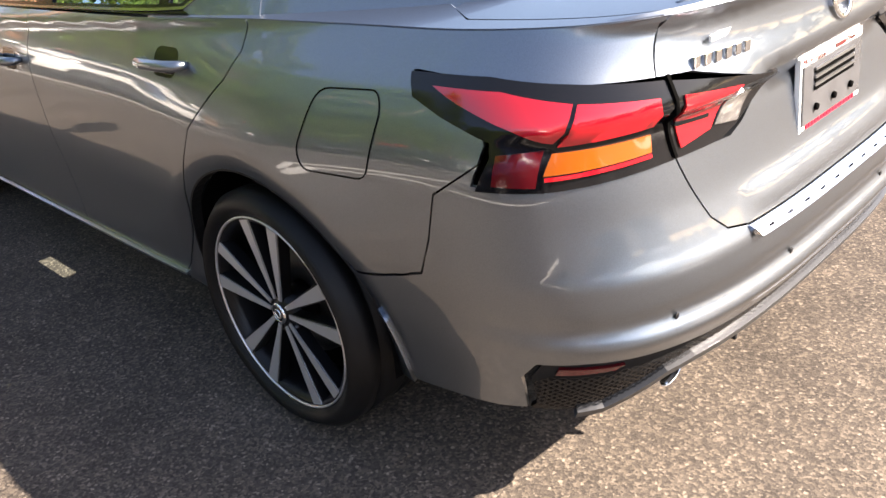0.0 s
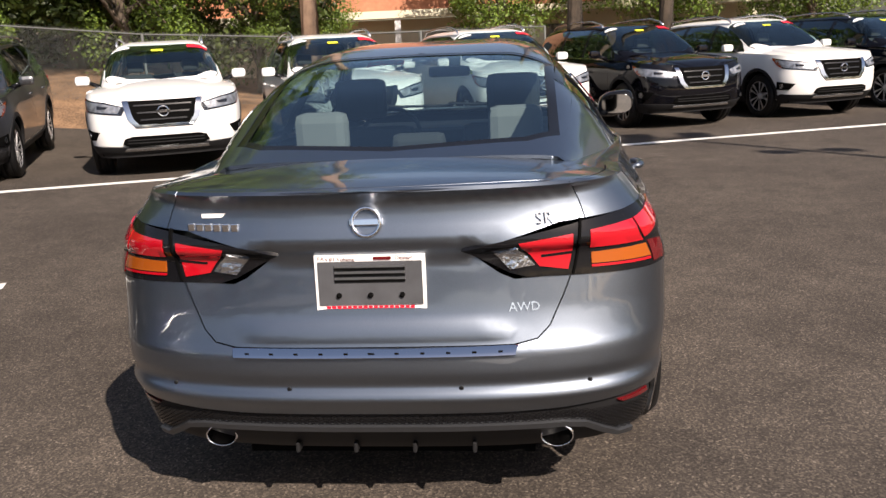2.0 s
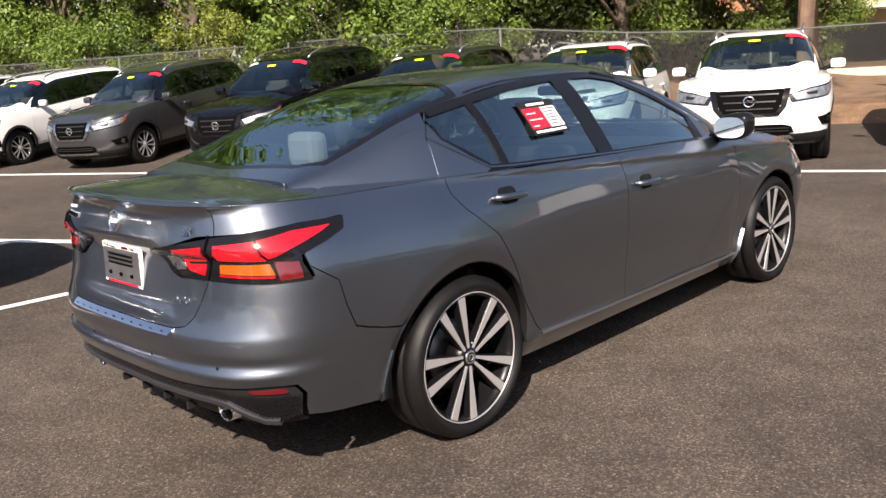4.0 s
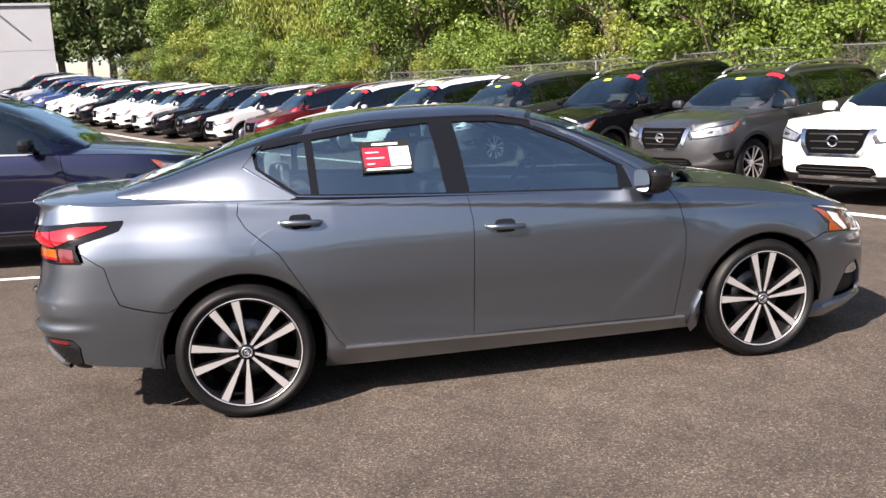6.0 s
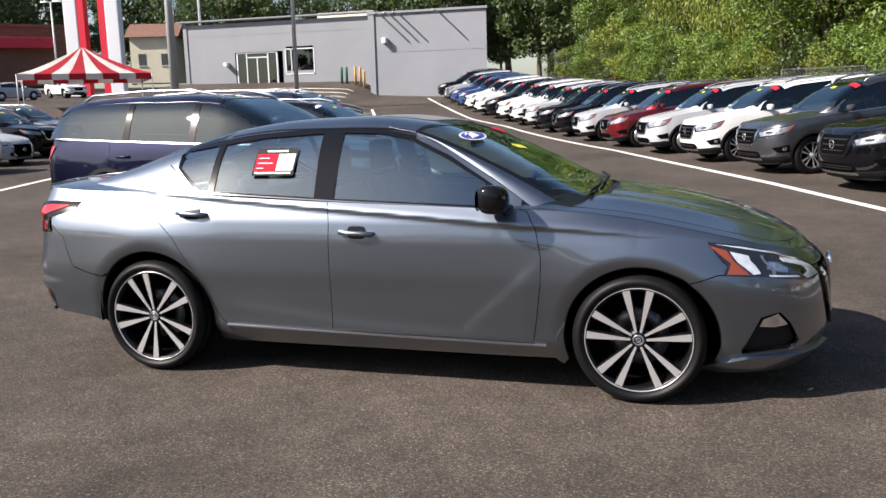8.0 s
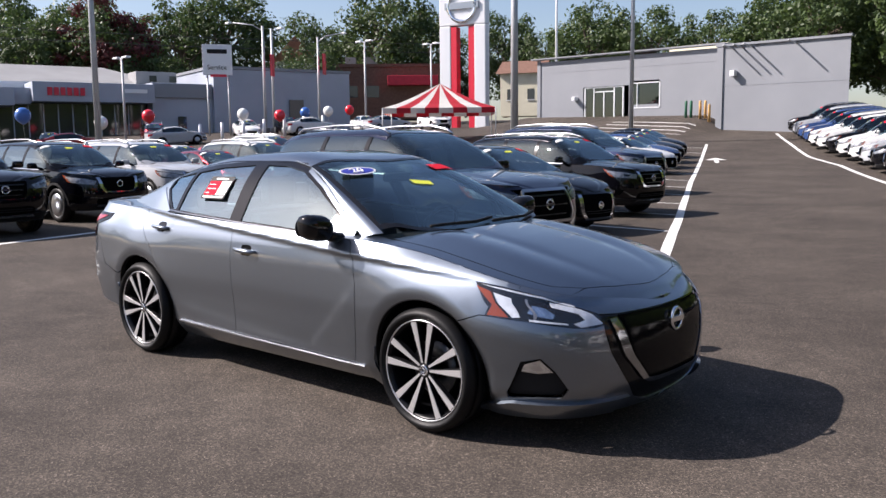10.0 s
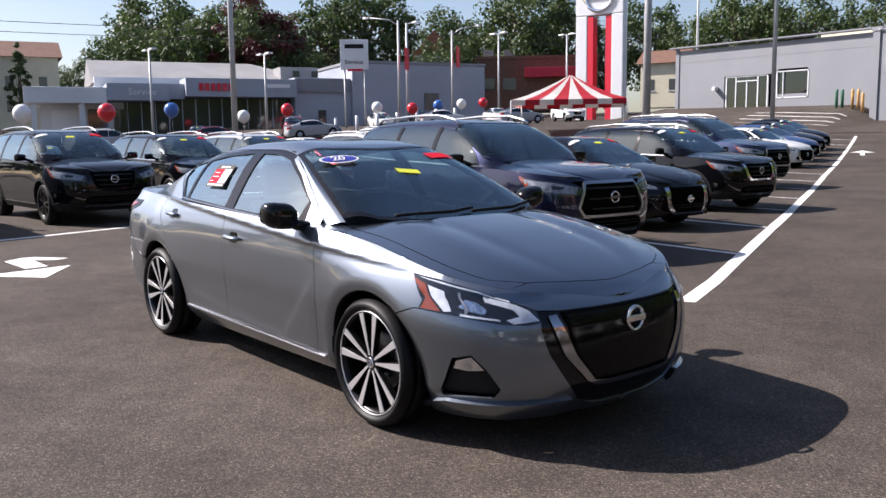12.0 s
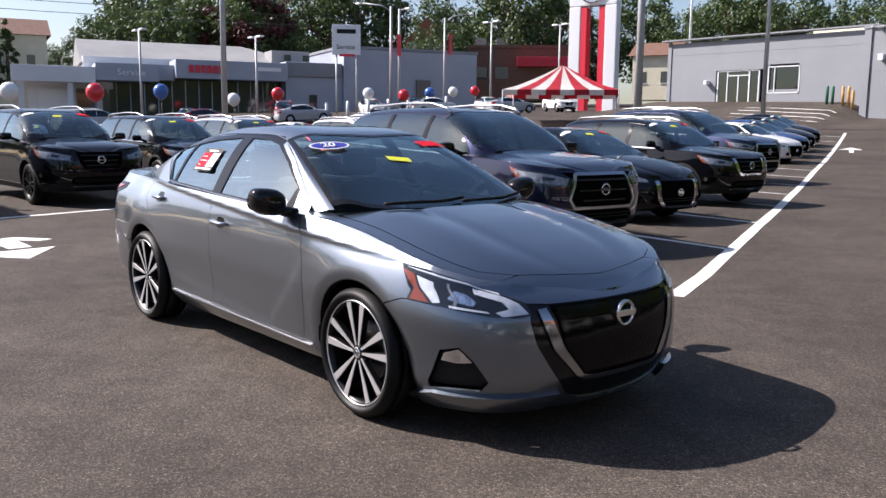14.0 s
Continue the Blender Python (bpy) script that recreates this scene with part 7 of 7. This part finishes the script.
light_pole(-28.3, 40.3, 18.0, "thick grey steel lot pole", r=0.26)
light_pole(-22.3, 44.5, 17.0, POLE, r=0.14)
fl = tagged(lathe("flag_pole", [(0, 0), (0.12, 0), (0.08, 18), (0, 18)], "sign_white", None, 10, axis="z", m=pose(-40.1, 62.8, ground_z(-40.1, 62.8))), "white flag pole behind the building", "flag pole")
# banners on the street light
for x, y, z in ((-55.0, 41.5, 8.2), (-54.7, 47.0, 8.6)):
    tagged(box("red_banner", (-0.05, -0.45, -0.9), (0.05, 0.45, 0.9), "sign_red", m=pose(x + 0.6, y, z, 0, 0, 35)), "red and white street banner on a pole", "banner")


def small_sign():
    s = tagged(new("service_sign"), "white service sign on two posts", "sign")
    x, y = -57.2, 38.0
    s.matrix_basis = pose(x, y, ground_z(x, y), 0, 0, 55)
    for k in (-0.85, 0.85):
        tube("post", [(k, 0, 0), (k, 0, 5.0)], 0.08, "galv", s, 8)
    box("panel", (-1.2, -0.12, 5.0), (1.2, 0.12, 7.5), "sign_white", s, bevel=0.04)
    text_on("lettering", "Service", 0.55, pose(-0.85, -0.14, 5.45, 90), "matte", s)
    box("name_bar", (-0.8, -0.14, 6.75), (0.8, -0.125, 7.1), "matte", s)
    box("red_foot", (-0.6, -0.14, 4.85), (0.7, -0.02, 5.05), "sign_red", s)
    return s


small_sign()


def pylon():
    p = tagged(new("pylon_sign"), "tall white pylon sign with red inner columns", "sign")
    x, y = -51.7, 63.6
    p.matrix_basis = pose(x, y, 1.5 + 1.25 * (ground_z(-40.6, 49.9) - 1.5), 0, 0, 14)
    p.scale = (1.25, 1.25, 1.25)
    for sg in (-1, 1):
        box("leg", (sg * 1.55 - 0.5, -0.4, 0), (sg * 1.55 + 0.5, 0.4, 8.4), "sign_white", p, bevel=0.08)
        box("red_inner", (sg * 0.79 - 0.25, -0.36, 0), (sg * 0.79 + 0.25, 0.36, 8.3), "sign_red", p)
    box("head", (-2.05, -0.42, 8.4), (2.05, 0.42, 13.5), "sign_white", p, bevel=0.08)
    lathe("ring", [(1.05, -0.50), (1.08, -0.56), (1.32, -0.56), (1.35, -0.50), (1.3, -0.43), (1.1, -0.43)], "chrome", p, 40, m=pose(0, 0, 9.9))
    box("name_bar", (-1.5, -0.56, 9.65), (1.5, -0.43, 10.2), "satin", p, bevel=0.03)
    return p


pylon()


def tent():
    t = tagged(new("striped_tent"), "red and white striped peaked tent canopy", "tent")
    x, y = -35.2, 41.0
    t.matrix_basis = pose(x, y, ground_z(x, y), 0, 0, 40)
    w, z1, z2 = 3.7, 2.2, 4.0
    n = 8
    for side in range(4):
        rot = Matrix.Rotation(side * math.pi / 2, 4, "Z")
        for k in range(n):
            a, b2 = -w + 2 * w * k / n, -w + 2 * w * (k + 1) / n
            bm = bmesh.new()
            rows = []
            for f in (0.0, 0.25, 0.5, 0.75, 0.97):
                zz = z1 + (z2 - z1) * f ** 1.25
                rows.append([bm.verts.new(rot @ Vector((c * (1 - f), -w * (1 - f), zz))) for c in (a, b2)])
            for r0, r1 in zip(rows, rows[1:]):
                bm.faces.new((r0[0], r0[1], r1[1], r1[0]))
            low = [bm.verts.new(rot @ Vector((c, -w - 0.01, z1 - 0.35))) for c in (a, b2)]
            bm.faces.new((low[0], low[1], rows[0][1], rows[0][0]))
            bmesh.ops.solidify(bm, geom=bm.faces[:], thickness=0.01)
            part("stripe", bm, "awning_red" if k % 2 else "awning_white", t)
        p = rot @ Vector((-w, -w, 0))
        tube("tent_pole", [(p.x, p.y, 0), (p.x, p.y, z1)], 0.04, "galv", t, 6)
    return t


tent()


def balloon(x, y, z, mat, r=0.46):
    b = tagged(new("balloon"), f"round {mat[1]} balloon on a string", "balloon", "balloons over the cars")
    b.matrix_basis = pose(x, y, z)
    lathe("skin", [(0.0, r), (r * 0.38, r * 0.93), (r * 0.71, r * 0.71), (r * 0.93, r * 0.36), (r, 0.02), (r * 0.92, -r * 0.40), (r * 0.68, -r * 0.78), (r * 0.3, -r * 1.05), (0.05, -r * 1.15), (0.0, -r * 1.18)], mat[0], b, 24, axis="z", closed=False)
    tube("string", [(0, 0, -r * 1.15), (0.05, 0.02, -(z - ground_z(x, y)) + 0.9)], 0.006, "white", b, 4)
    return b


M["balloon_red"] = material("red_balloon", (0.65, 0.015, 0.03), 0.25, coat=0.6)
M["balloon_blue"] = material("blue_balloon", (0.04, 0.13, 0.42), 0.25, coat=0.6)
M["balloon_white"] = material("white_balloon", (0.8, 0.8, 0.78), 0.3, coat=0.6)
BR, BB, BW = ("balloon_red", "red"), ("balloon_blue", "blue"), ("balloon_white", "white")
for x, y, z, mt in ((-41.8, 7.8, 2.95, BW), (-40.7, 11.6, 3.02, BR), (-47.0, 17.6, 3.4, BB), (-52.4, 25.1, 3.2, BW), (-51.0, 27.9, 3.66, BR), (-52.4, 36.9, 4.0, BW), (-50.7, 39.2, 3.9, BR), (-53.3, 44.0, 4.3, BB), (-55.8, 48.8, 4.6, BW), (-58.0, 53.5, 4.9, BR)):
    balloon(x, y, z, mt)
for i in range(7):
    x, y = -52.5 + 0.4 * i, 33.0 + 1.7 * i
    tagged(lathe("white_bollard", [(0, 1.5), (0.12, 1.45), (0.13, 0.0), (0, 0)], "sign_white", None, 8, axis="z", m=pose(x, y, ground_z(x, y))), "slim white steel bollard by the road", "bollard", "white bollards")

# ---- behind the display row ----
wallp = [(17.0, -12.75), (4.6, -14.1)]


def retaining_wall():
    w = tagged(new("retaining_wall"), "low dark grey concrete block retaining wall", "wall", kind="structure")
    a, b = Vector(wallp[0]), Vector(wallp[1])
    L, ang = (b - a).length, math.atan2(b.y - a.y, b.x - a.x)
    z = ground_z(*a) - 0.15
    w.matrix_basis = pose(a.x, a.y, z, 0, 0, math.degrees(ang))
    box("core", (0, -0.25, 0), (L, 0.25, 0.86), "block", w)
    box("cap", (-0.05, -0.32, 0.87), (L + 0.05, 0.32, 0.96), "block", w, bevel=0.015)
    bm = bmesh.new()
    bmesh.ops.create_cube(bm, size=1)
    for v in bm.verts:
        v.co = Vector((v.co.x * 0.39, v.co.y * 0.04, v.co.z * 0.19))
    bmesh.ops.bevel(bm, geom=bm.edges[:], offset=0.012, segments=1, affect="EDGES")
    first = part("block", bm, "block", w)
    k = 0
    for row in range(4):
        for i in range(int(L / 0.41)):
            x = 0.2 + 0.41 * i + (0.2 if row % 2 else 0)
            for side in (-0.262, 0.262):
                o = first if k == 0 else first.copy()
                if k:
                    scene.collection.objects.link(o)
                    o.parent = w
                o.location = (x, side, 0.11 + 0.21 * row)
                k += 1
                if k > 280:
                    return w
    return w


retaining_wall()


def brick_building():
    b = tagged(new("brick_building"), "orange brick building with white trim over a shaded porch", "building")
    b.matrix_basis = pose(25.5, 4.0, -0.3, 0, 0, -80)
    box("upper_wall", (-13, 0, 2.75), (13, 10, 7.5), "brick", b)
    box("eave_trim", (-13.2, -1.4, 2.5), (13.2, 0.2, 2.74), "cream", b)
    box("porch_wall", (-12.8, 0.6, 0), (12.8, 10, 2.5), "cream", b)
    for x in (-9, -4.5, 0, 4.5, 9):
        box("porch_post", (x - 0.1, -1.3, 0), (x + 0.1, -1.1, 2.5), "white_wall", b)
        box("porch_window", (x + 0.8, 0.52, 0.9), (x + 2.6, 0.59, 2.1), "window_dark", b)
        w = box("upper_window", (x + 0.9, -0.06, 4.0), (x + 2.3, -0.005, 5.6), "window_dark", b)
    return b


brick_building()
wb = tagged(new("white_building"), "plain white rendered building behind the wall", "building")
wb.matrix_basis = pose(25.0, -20.5, -0.6, 0, 0, -52)
box("wall", (-5, 0, 0), (3.2, 8, 6), "sign_white", wb)
box("dark_end", (3.21, -0.3, 0), (6.5, 8, 6), "roof_brown", wb)
box("plinth", (-5.1, -0.1, 0), (3.2, 0, 0.5), "block", wb)
wb2 = tagged(new("cream_building"), "small cream building between the trees", "building")
wb2.matrix_basis = pose(33.0, -9.0, -0.5, 0, 0, -75)
box("wall", (-4, 0, 0), (4, 6, 6.5), "cream", wb2)
box("roof", (-4.3, -0.3, 6.5), (4.3, 6.3, 6.8), "roof_brown", wb2)
bn = tagged(box("blue_bin", (-0.5, -0.5, 0), (0.5, 0.5, 1.25), "bin_blue", m=pose(20.4, -16.3, -0.25, 0, 0, 30), bevel=0.05), "blue steel collection box by the wall", "bin")

LA, LD, LN = Vector((7.38, -1.96)), Vector((-0.343, 0.939)), Vector((0.939, 0.343))


def behind(u, v):
    """A place u along the display row's line and v behind it."""
    p = LA + LD * u + LN * v
    return p.x, p.y


def bank():
    xs, vs = np.arange(-14, 75, 2.0), [7.0, 8.0, 9.5, 12.0, 18.0, 30.0]
    hs = [-0.05, 0.35, 0.7, 0.8, 1.0, 1.2]
    verts, faces = [], []
    rnd = random.Random(3)
    for u in xs:
        for v, h in zip(vs, hs):
            x, y = behind(u, v)
            verts.append((x, y, ground_z(x, y) + h * (0.45 if u < 8 else 1) + (rnd.uniform(-0.12, 0.12) if h > 0 else 0)))
    n = len(vs)
    for i in range(len(xs) - 1):
        for j in range(n - 1):
            faces.append((i * n + j, i * n + j + 1, (i + 1) * n + j + 1, (i + 1) * n + j))
    return tagged(mesh_object("bank", verts, faces, "soil"), "brown earth bank under the trees", "bank", kind="structure")


bank()


def fence():
    f = tagged(new("chain_fence"), "galvanised chain-link fence overgrown with ivy", "fence")
    us = np.arange(-2, 34, 3.0)
    pts = []
    for u in us:
        x, y = behind(u, 8.6)
        z = ground_z(x, y) + 0.4
        pts.append((x, y, z))
        tube("post", [(x, y, z - 0.4), (x, y, z + 1.47)], 0.03, "fence", f, 6)
    tube("top_rail", [(x, y, z + 1.45) for x, y, z in pts], 0.018, "fence", f, 6)
    verts, faces = [], []
    for (x0, y0, z0), (x1, y1, z1) in zip(pts, pts[1:]):
        a, b = Vector((x0, y0, z0)), Vector((x1, y1, z1))
        for k in range(-27, 55):
            for sg in (-1, 1):
                p0, p1 = k / 54, (k + 27) / 54
                lo, hi = (p0, p1) if sg > 0 else (p1, p0)
                s0, s1 = max(0, min(1, lo)), max(0, min(1, hi))
                if s0 == s1:
                    continue
                h0, h1 = (s0 - lo) / (hi - lo), (s1 - lo) / (hi - lo)
                q0, q1 = a.lerp(b, s0) + Vector((0, 0, 1.5 * h0)), a.lerp(b, s1) + Vector((0, 0, 1.5 * h1))
                w = Vector((0, 0, 0.0022))
                n0 = len(verts)
                verts += [q0 - w, q1 - w, q1 + w, q0 + w]
                faces.append((n0, n0 + 1, n0 + 2, n0 + 3))
    mesh_object("wire_mesh", verts, faces, "fence", f, False)
    return f


fence()
for (x, y, r, h, mat, nm, lab, cat) in (
        (13.1, 15.4, 0.16, 11, "wood_pole", "utility_pole", "weathered wooden utility pole behind the cars", "utility pole"),
        (15.6, 4.6, 0.27, 11, "wood_pole", "utility_pole", "thick weathered wooden utility pole", "utility pole"),
        (12.6, -1.4, 0.20, 9, "bark", "bare_tree", "bare dark tree with straight trunk", "tree"),
        (14.3, -3.4, 0.20, 9, "bark", "bare_tree", "bare dark tree with straight trunk", "tree"),
        (-1.9, 60.0, 0.16, 11.5, "wood_pole", "utility_pole", "grey wooden utility pole among trees", "utility pole")):
    tagged(tube(nm, [(x, y, ground_z(x, y) - 0.2), (x + 0.05, y, h * 0.5), (x, y, h)], [r * 1.1, r, r * 0.8], mat, None, 12), lab, cat)


def wires():
    for k, (z, off) in enumerate(((8.2, 0.0), (7.5, 0.3), (9.9, -0.2))):
        pts = []
        a, b = Vector((-1.9 + off, 60.0, z + 1.4)), Vector((13.1 + off, 15.4, z + 0.6))
        for i in range(17):
            f = i / 16
            p = a.lerp(b, f)
            p.z -= 4 * 0.9 * f * (1 - f)
            pts.append(p)
        tagged(tube("overhead_cable", pts, 0.025, "wire", None, 5), "black overhead utility cable", "cable", "overhead cables")
    for z, x0 in ((14.5, -95), (13.5, -95.5)):
        pts = [Vector((-100 + 45 * f, -10 + 110 * f, z - 1.5 * 4 * f * (1 - f))) for f in np.linspace(0, 1, 15)]
        tagged(tube("overhead_cable", pts, 0.03, "wire", None, 5), "black overhead utility cable", "cable", "overhead cables")


wires()


# ---- trees ----
def leaf_cloud(rnd, clumps, per, size, droop=0.0):
    """Small leaves, thrown round clump centres; each leaf is a bent pair of triangles."""
    verts, faces = [], []
    for c, r in clumps:
        for _ in range(per):
            while True:
                d = Vector((rnd.uniform(-1, 1), rnd.uniform(-1, 1), rnd.uniform(-1, 1)))
                if 0.05 < d.length < 1:
                    break
            d = d.normalized() * (rnd.random() ** 0.45)
            p = c + Vector((d.x * r, d.y * r, d.z * r * 0.75 - droop * rnd.random() * r))
            out = (d + Vector((rnd.uniform(-.7, .7), rnd.uniform(-.7, .7), rnd.uniform(-.2, .9)))).normalized()
            t = out.cross(Vector((rnd.uniform(-1, 1), rnd.uniform(-1, 1), rnd.uniform(-1, 1)))).normalized()
            b = out.cross(t)
            s = size * rnd.uniform(0.6, 1.35)
            n0 = len(verts)
            ln = 1.0 if not droop else 1.5
            if droop:
                t, b = Vector((rnd.uniform(-.3, .3), rnd.uniform(-.3, .3), -1)).normalized(), t
            verts += [p - t * s * ln, p + b * s * 0.55, p + t * s * ln, p - b * s * 0.55]
            faces.append((n0, n0 + 1, n0 + 2, n0 + 3))
    return verts, faces


def tree(label, seed, h, crown_r, crown_h, leaf="leaf", clumps=46, per=130, size=0.15, droop=0.0, trunk_r=0.22, low=0.25, cone=False):
    rnd = random.Random(seed)
    t = tagged(new("tree"), label, "tree")
    z0 = h - crown_h
    cs = []
    for i in range(clumps):
        while True:
            d = Vector((rnd.uniform(-1, 1), rnd.uniform(-1, 1), rnd.uniform(-1, 1)))
            if 0.45 < d.length < 1:
                break
        f = (d.z + 1) / 2
        k = (1 - f) ** 0.8 if cone else 1.0
        cs.append((Vector((d.x * crown_r * k, d.y * crown_r * k, z0 + crown_h * f)), crown_r * rnd.uniform(0.20, 0.36) * (0.6 if cone else 1)))
    tubes_v, tubes_f = [], []

    def limb(a, b, r0, r1):
        n = 6
        d = (b - a).normalized()
        s = d.cross(Vector((0.3, 0.9, 0.1))).normalized()
        u = s.cross(d)
        k = len(tubes_v)
        for p, r in ((a, r0), (a.lerp(b, 0.5) + Vector((rnd.uniform(-.15, .15), rnd.uniform(-.15, .15), 0.1)), (r0 + r1) / 2), (b, r1)):
            for j in range(n):
                an = 2 * math.pi * j / n
                tubes_v.append(p + s * r * math.cos(an) + u * r * math.sin(an))
        for i in range(2):
            for j in range(n):
                tubes_f.append((k + i * n + j, k + i * n + (j + 1) % n, k + (i + 1) * n + (j + 1) % n, k + (i + 1) * n + j))

    top = Vector((0, 0, z0 + crown_h * 0.75))
    limb(Vector((0, 0, -0.4)), Vector((rnd.uniform(-.3, .3), rnd.uniform(-.3, .3), z0 + 0.3)), trunk_r, trunk_r * 0.75)
    limb(Vector((0, 0, z0)), top, trunk_r * 0.75, trunk_r * 0.2)
    for c, r in cs[::3]:
        limb(Vector((0, 0, z0 + rnd.uniform(0, crown_h * 0.5))), c, trunk_r * 0.35, trunk_r * 0.08)
    mesh_object("trunk", tubes_v, tubes_f, "bark", t)
    v, f = leaf_cloud(rnd, cs, per, size, droop)
    mesh_object("crown", v, f, leaf, t, False)
    return t


def plant(src, x, y, s=1.0, rz=0.0, sz=None, dz=0.0):
    m = pose(x, y, ground_z(x, y) + dz, 0, 0, rz)
    if id(src) in USED:
        o = copy_thing(src, m)
    else:
        USED.add(id(src))
        o = src
        o.matrix_basis = m
    o.scale = (s, s, sz or s)
    return o


T_BROAD = tree("broad green deciduous tree behind the parked cars", 1, 10.0, 3.6, 8.6, "leaf", 78, 330, 0.078)
T_TALL = tree("tall leafy green tree with uneven crown", 2, 13.0, 3.4, 11.5, "leaf", 90, 330, 0.082)
T_WILLOW = tree("drooping pale green willow tree", 3, 12.0, 3.8, 11.0, "leaf_yellow", 64, 340, 0.075, droop=1.4)
T_YELLOW = tree("green maple with low spreading branches", 4, 8.0, 3.2, 6.8, "leaf", 70, 420, 0.052)
T_BUSH = tree("dense green shrub on the bank", 5, 2.8, 1.7, 2.9, "leaf", 38, 210, 0.052, trunk_r=0.06)
T_BUSH_PALE = tree("yellow-green shrub on the bank", 15, 3.0, 1.7, 3.1, "leaf_yellow", 36, 210, 0.052, trunk_r=0.06)
T_BUSH_DARK = tree("dark green shrub on the bank", 16, 2.6, 1.6, 2.7, "leaf_dark", 36, 210, 0.052, trunk_r=0.06)
T_BACK = tree("tall green tree in the second row", 17, 13.0, 3.6, 11.5, "leaf", 64, 190, 0.13)
T_FAR = tree("large dark green tree beyond the buildings", 6, 20.0, 7.0, 17.0, "leaf_dark", 100, 95, 0.31, trunk_r=0.5)
T_UNSEEN = tree("unseen dark green tree added by the lot's near edge to darken reflections", 26, 20.0, 7.0, 17.0, "leaf_dark", 60, 40, 0.55, trunk_r=0.5)
T_RED = tree("maroon-leaved tree behind the service building", 7, 15.0, 5.5, 12.5, "leaf_red", 60, 170, 0.21, trunk_r=0.4)
T_CONE = tree("dark narrow conifer beside the building", 8, 9.0, 2.0, 8.6, "leaf_dark", 60, 70, 0.16, trunk_r=0.15, cone=True)
T_DEEP = tree("dense green tree at the wood's edge, leaves darkened to stand for shade", 21, 9.0, 3.4, 8.4, "leaf_shaded", 80, 190, 0.10)
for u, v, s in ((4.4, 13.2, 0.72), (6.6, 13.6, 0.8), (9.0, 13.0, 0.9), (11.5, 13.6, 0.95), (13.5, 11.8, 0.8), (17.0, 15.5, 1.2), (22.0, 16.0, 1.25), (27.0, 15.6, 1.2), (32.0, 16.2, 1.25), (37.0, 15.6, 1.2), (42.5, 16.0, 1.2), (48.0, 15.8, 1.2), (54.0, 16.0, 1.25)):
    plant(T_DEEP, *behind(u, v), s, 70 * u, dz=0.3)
rnd = random.Random(11)
for i in range(13):
    u = 9 + 5.0 * i
    x, y = behind(u + rnd.uniform(-1, 1), 12.5 + rnd.uniform(-1, 1.5))
    src = [T_BROAD, T_TALL, T_BROAD, T_YELLOW, T_TALL, T_BROAD, T_TALL, T_WILLOW, T_WILLOW, T_BROAD, T_TALL, T_BROAD, T_TALL][i]
    plant(src, x, y, rnd.uniform(0.9, 1.15), rnd.uniform(0, 360), dz=0.7)
for i in range(10):
    x, y = behind(6 + 7.0 * i + rnd.uniform(-1.5, 1.5), 19.0 + rnd.uniform(-1.5, 2))
    plant(T_BACK, x, y, rnd.uniform(1.15, 1.45), rnd.uniform(0, 360), dz=0.9)
for i in range(30):
    x, y = behind(11 + 2.1 * i + rnd.uniform(-0.7, 0.7), 9.6 + rnd.uniform(-0.6, 0.9))
    plant([T_BUSH, T_BUSH_PALE, T_BUSH, T_BUSH_DARK][(i * 7 // 3) % 4], x, y, rnd.uniform(0.75, 1.4), rnd.uniform(0, 360), dz=0.5)
for u, v, s in ((7.5, 10.5, 0.8), (3.5, 12.5, 0.5), (-3.0, 15.0, 0.6), (-8.0, 14, 0.7), (-11.5, 11.5, 0.65), (-15.0, 16, 0.8)):
    x, y = behind(u, v)
    plant(T_YELLOW if u > 0 else T_BROAD, x, y, s, 40 * u, dz=0.4)
for x, y, s in ((34, 16, 1.1), (36, 10, 1.0), (40, -3, 1.0), (38, -12, 1.0), (31, -14, 0.75), (29, -27, 1.0), (35, -18, 1.0)):
    plant(T_TALL, x, y, s, x * 13)
# far belt of trees round the lot
for i in range(34):
    a = radians(96 + 2.6 * i)
    d = rnd.uniform(128, 150)
    x, y = d * math.cos(a) + 5, d * math.sin(a) - 4
    k = 0.5 if i in (8, 9) else (0.72 if 10 <= i <= 13 else (0.5 if i > 24 else 0.82))
    k *= (1.15, 0.8, 1.0, 0.62, 1.2)[i % 5]
    plant(T_FAR, x, y, rnd.uniform(0.85, 1.2) * k, rnd.uniform(0, 360), dz=1.0)
for i in range(16):
    a = radians(150 + 2.2 * i)
    d = rnd.uniform(112, 124)
    if 163 < 150 + 2.2 * i < 173:
        continue
    plant(T_FAR, d * math.cos(a) + 5, d * math.sin(a) - 4, rnd.uniform(0.6, 0.8) * (0.75 if i > 4 else 1), rnd.uniform(0, 360))
plant(T_RED, -95, 48, 1.0, 20, dz=1)
for x, y in ((-96, 37), (-95, 41), (-97, 33), (-104, 22.5)):
    plant(T_CONE, x, y, 1.0, x * 7, dz=1.5)
for x, y, s in ((-83, 69, 0.55), (-57, 96, 0.8), (-49, 97, 0.75), (-33, 97, 0.72), (-27, 94, 0.78), (-14, 92, 0.9), (-8, 88, 0.9), (-20, 98, 0.95)):
    plant(T_FAR, x, y, s, x * 11)
# an unseen belt of trees along the lot's near edge, added to darken reflections
for i in range(24):
    a = radians(192 + 4.8 * i)
    d = 62 + 9 * ((i * 7) % 5) / 5
    plant(T_UNSEEN, d * math.cos(a), d * math.sin(a), 0.42 + 0.05 * ((i * 3) % 4), 47 * i)
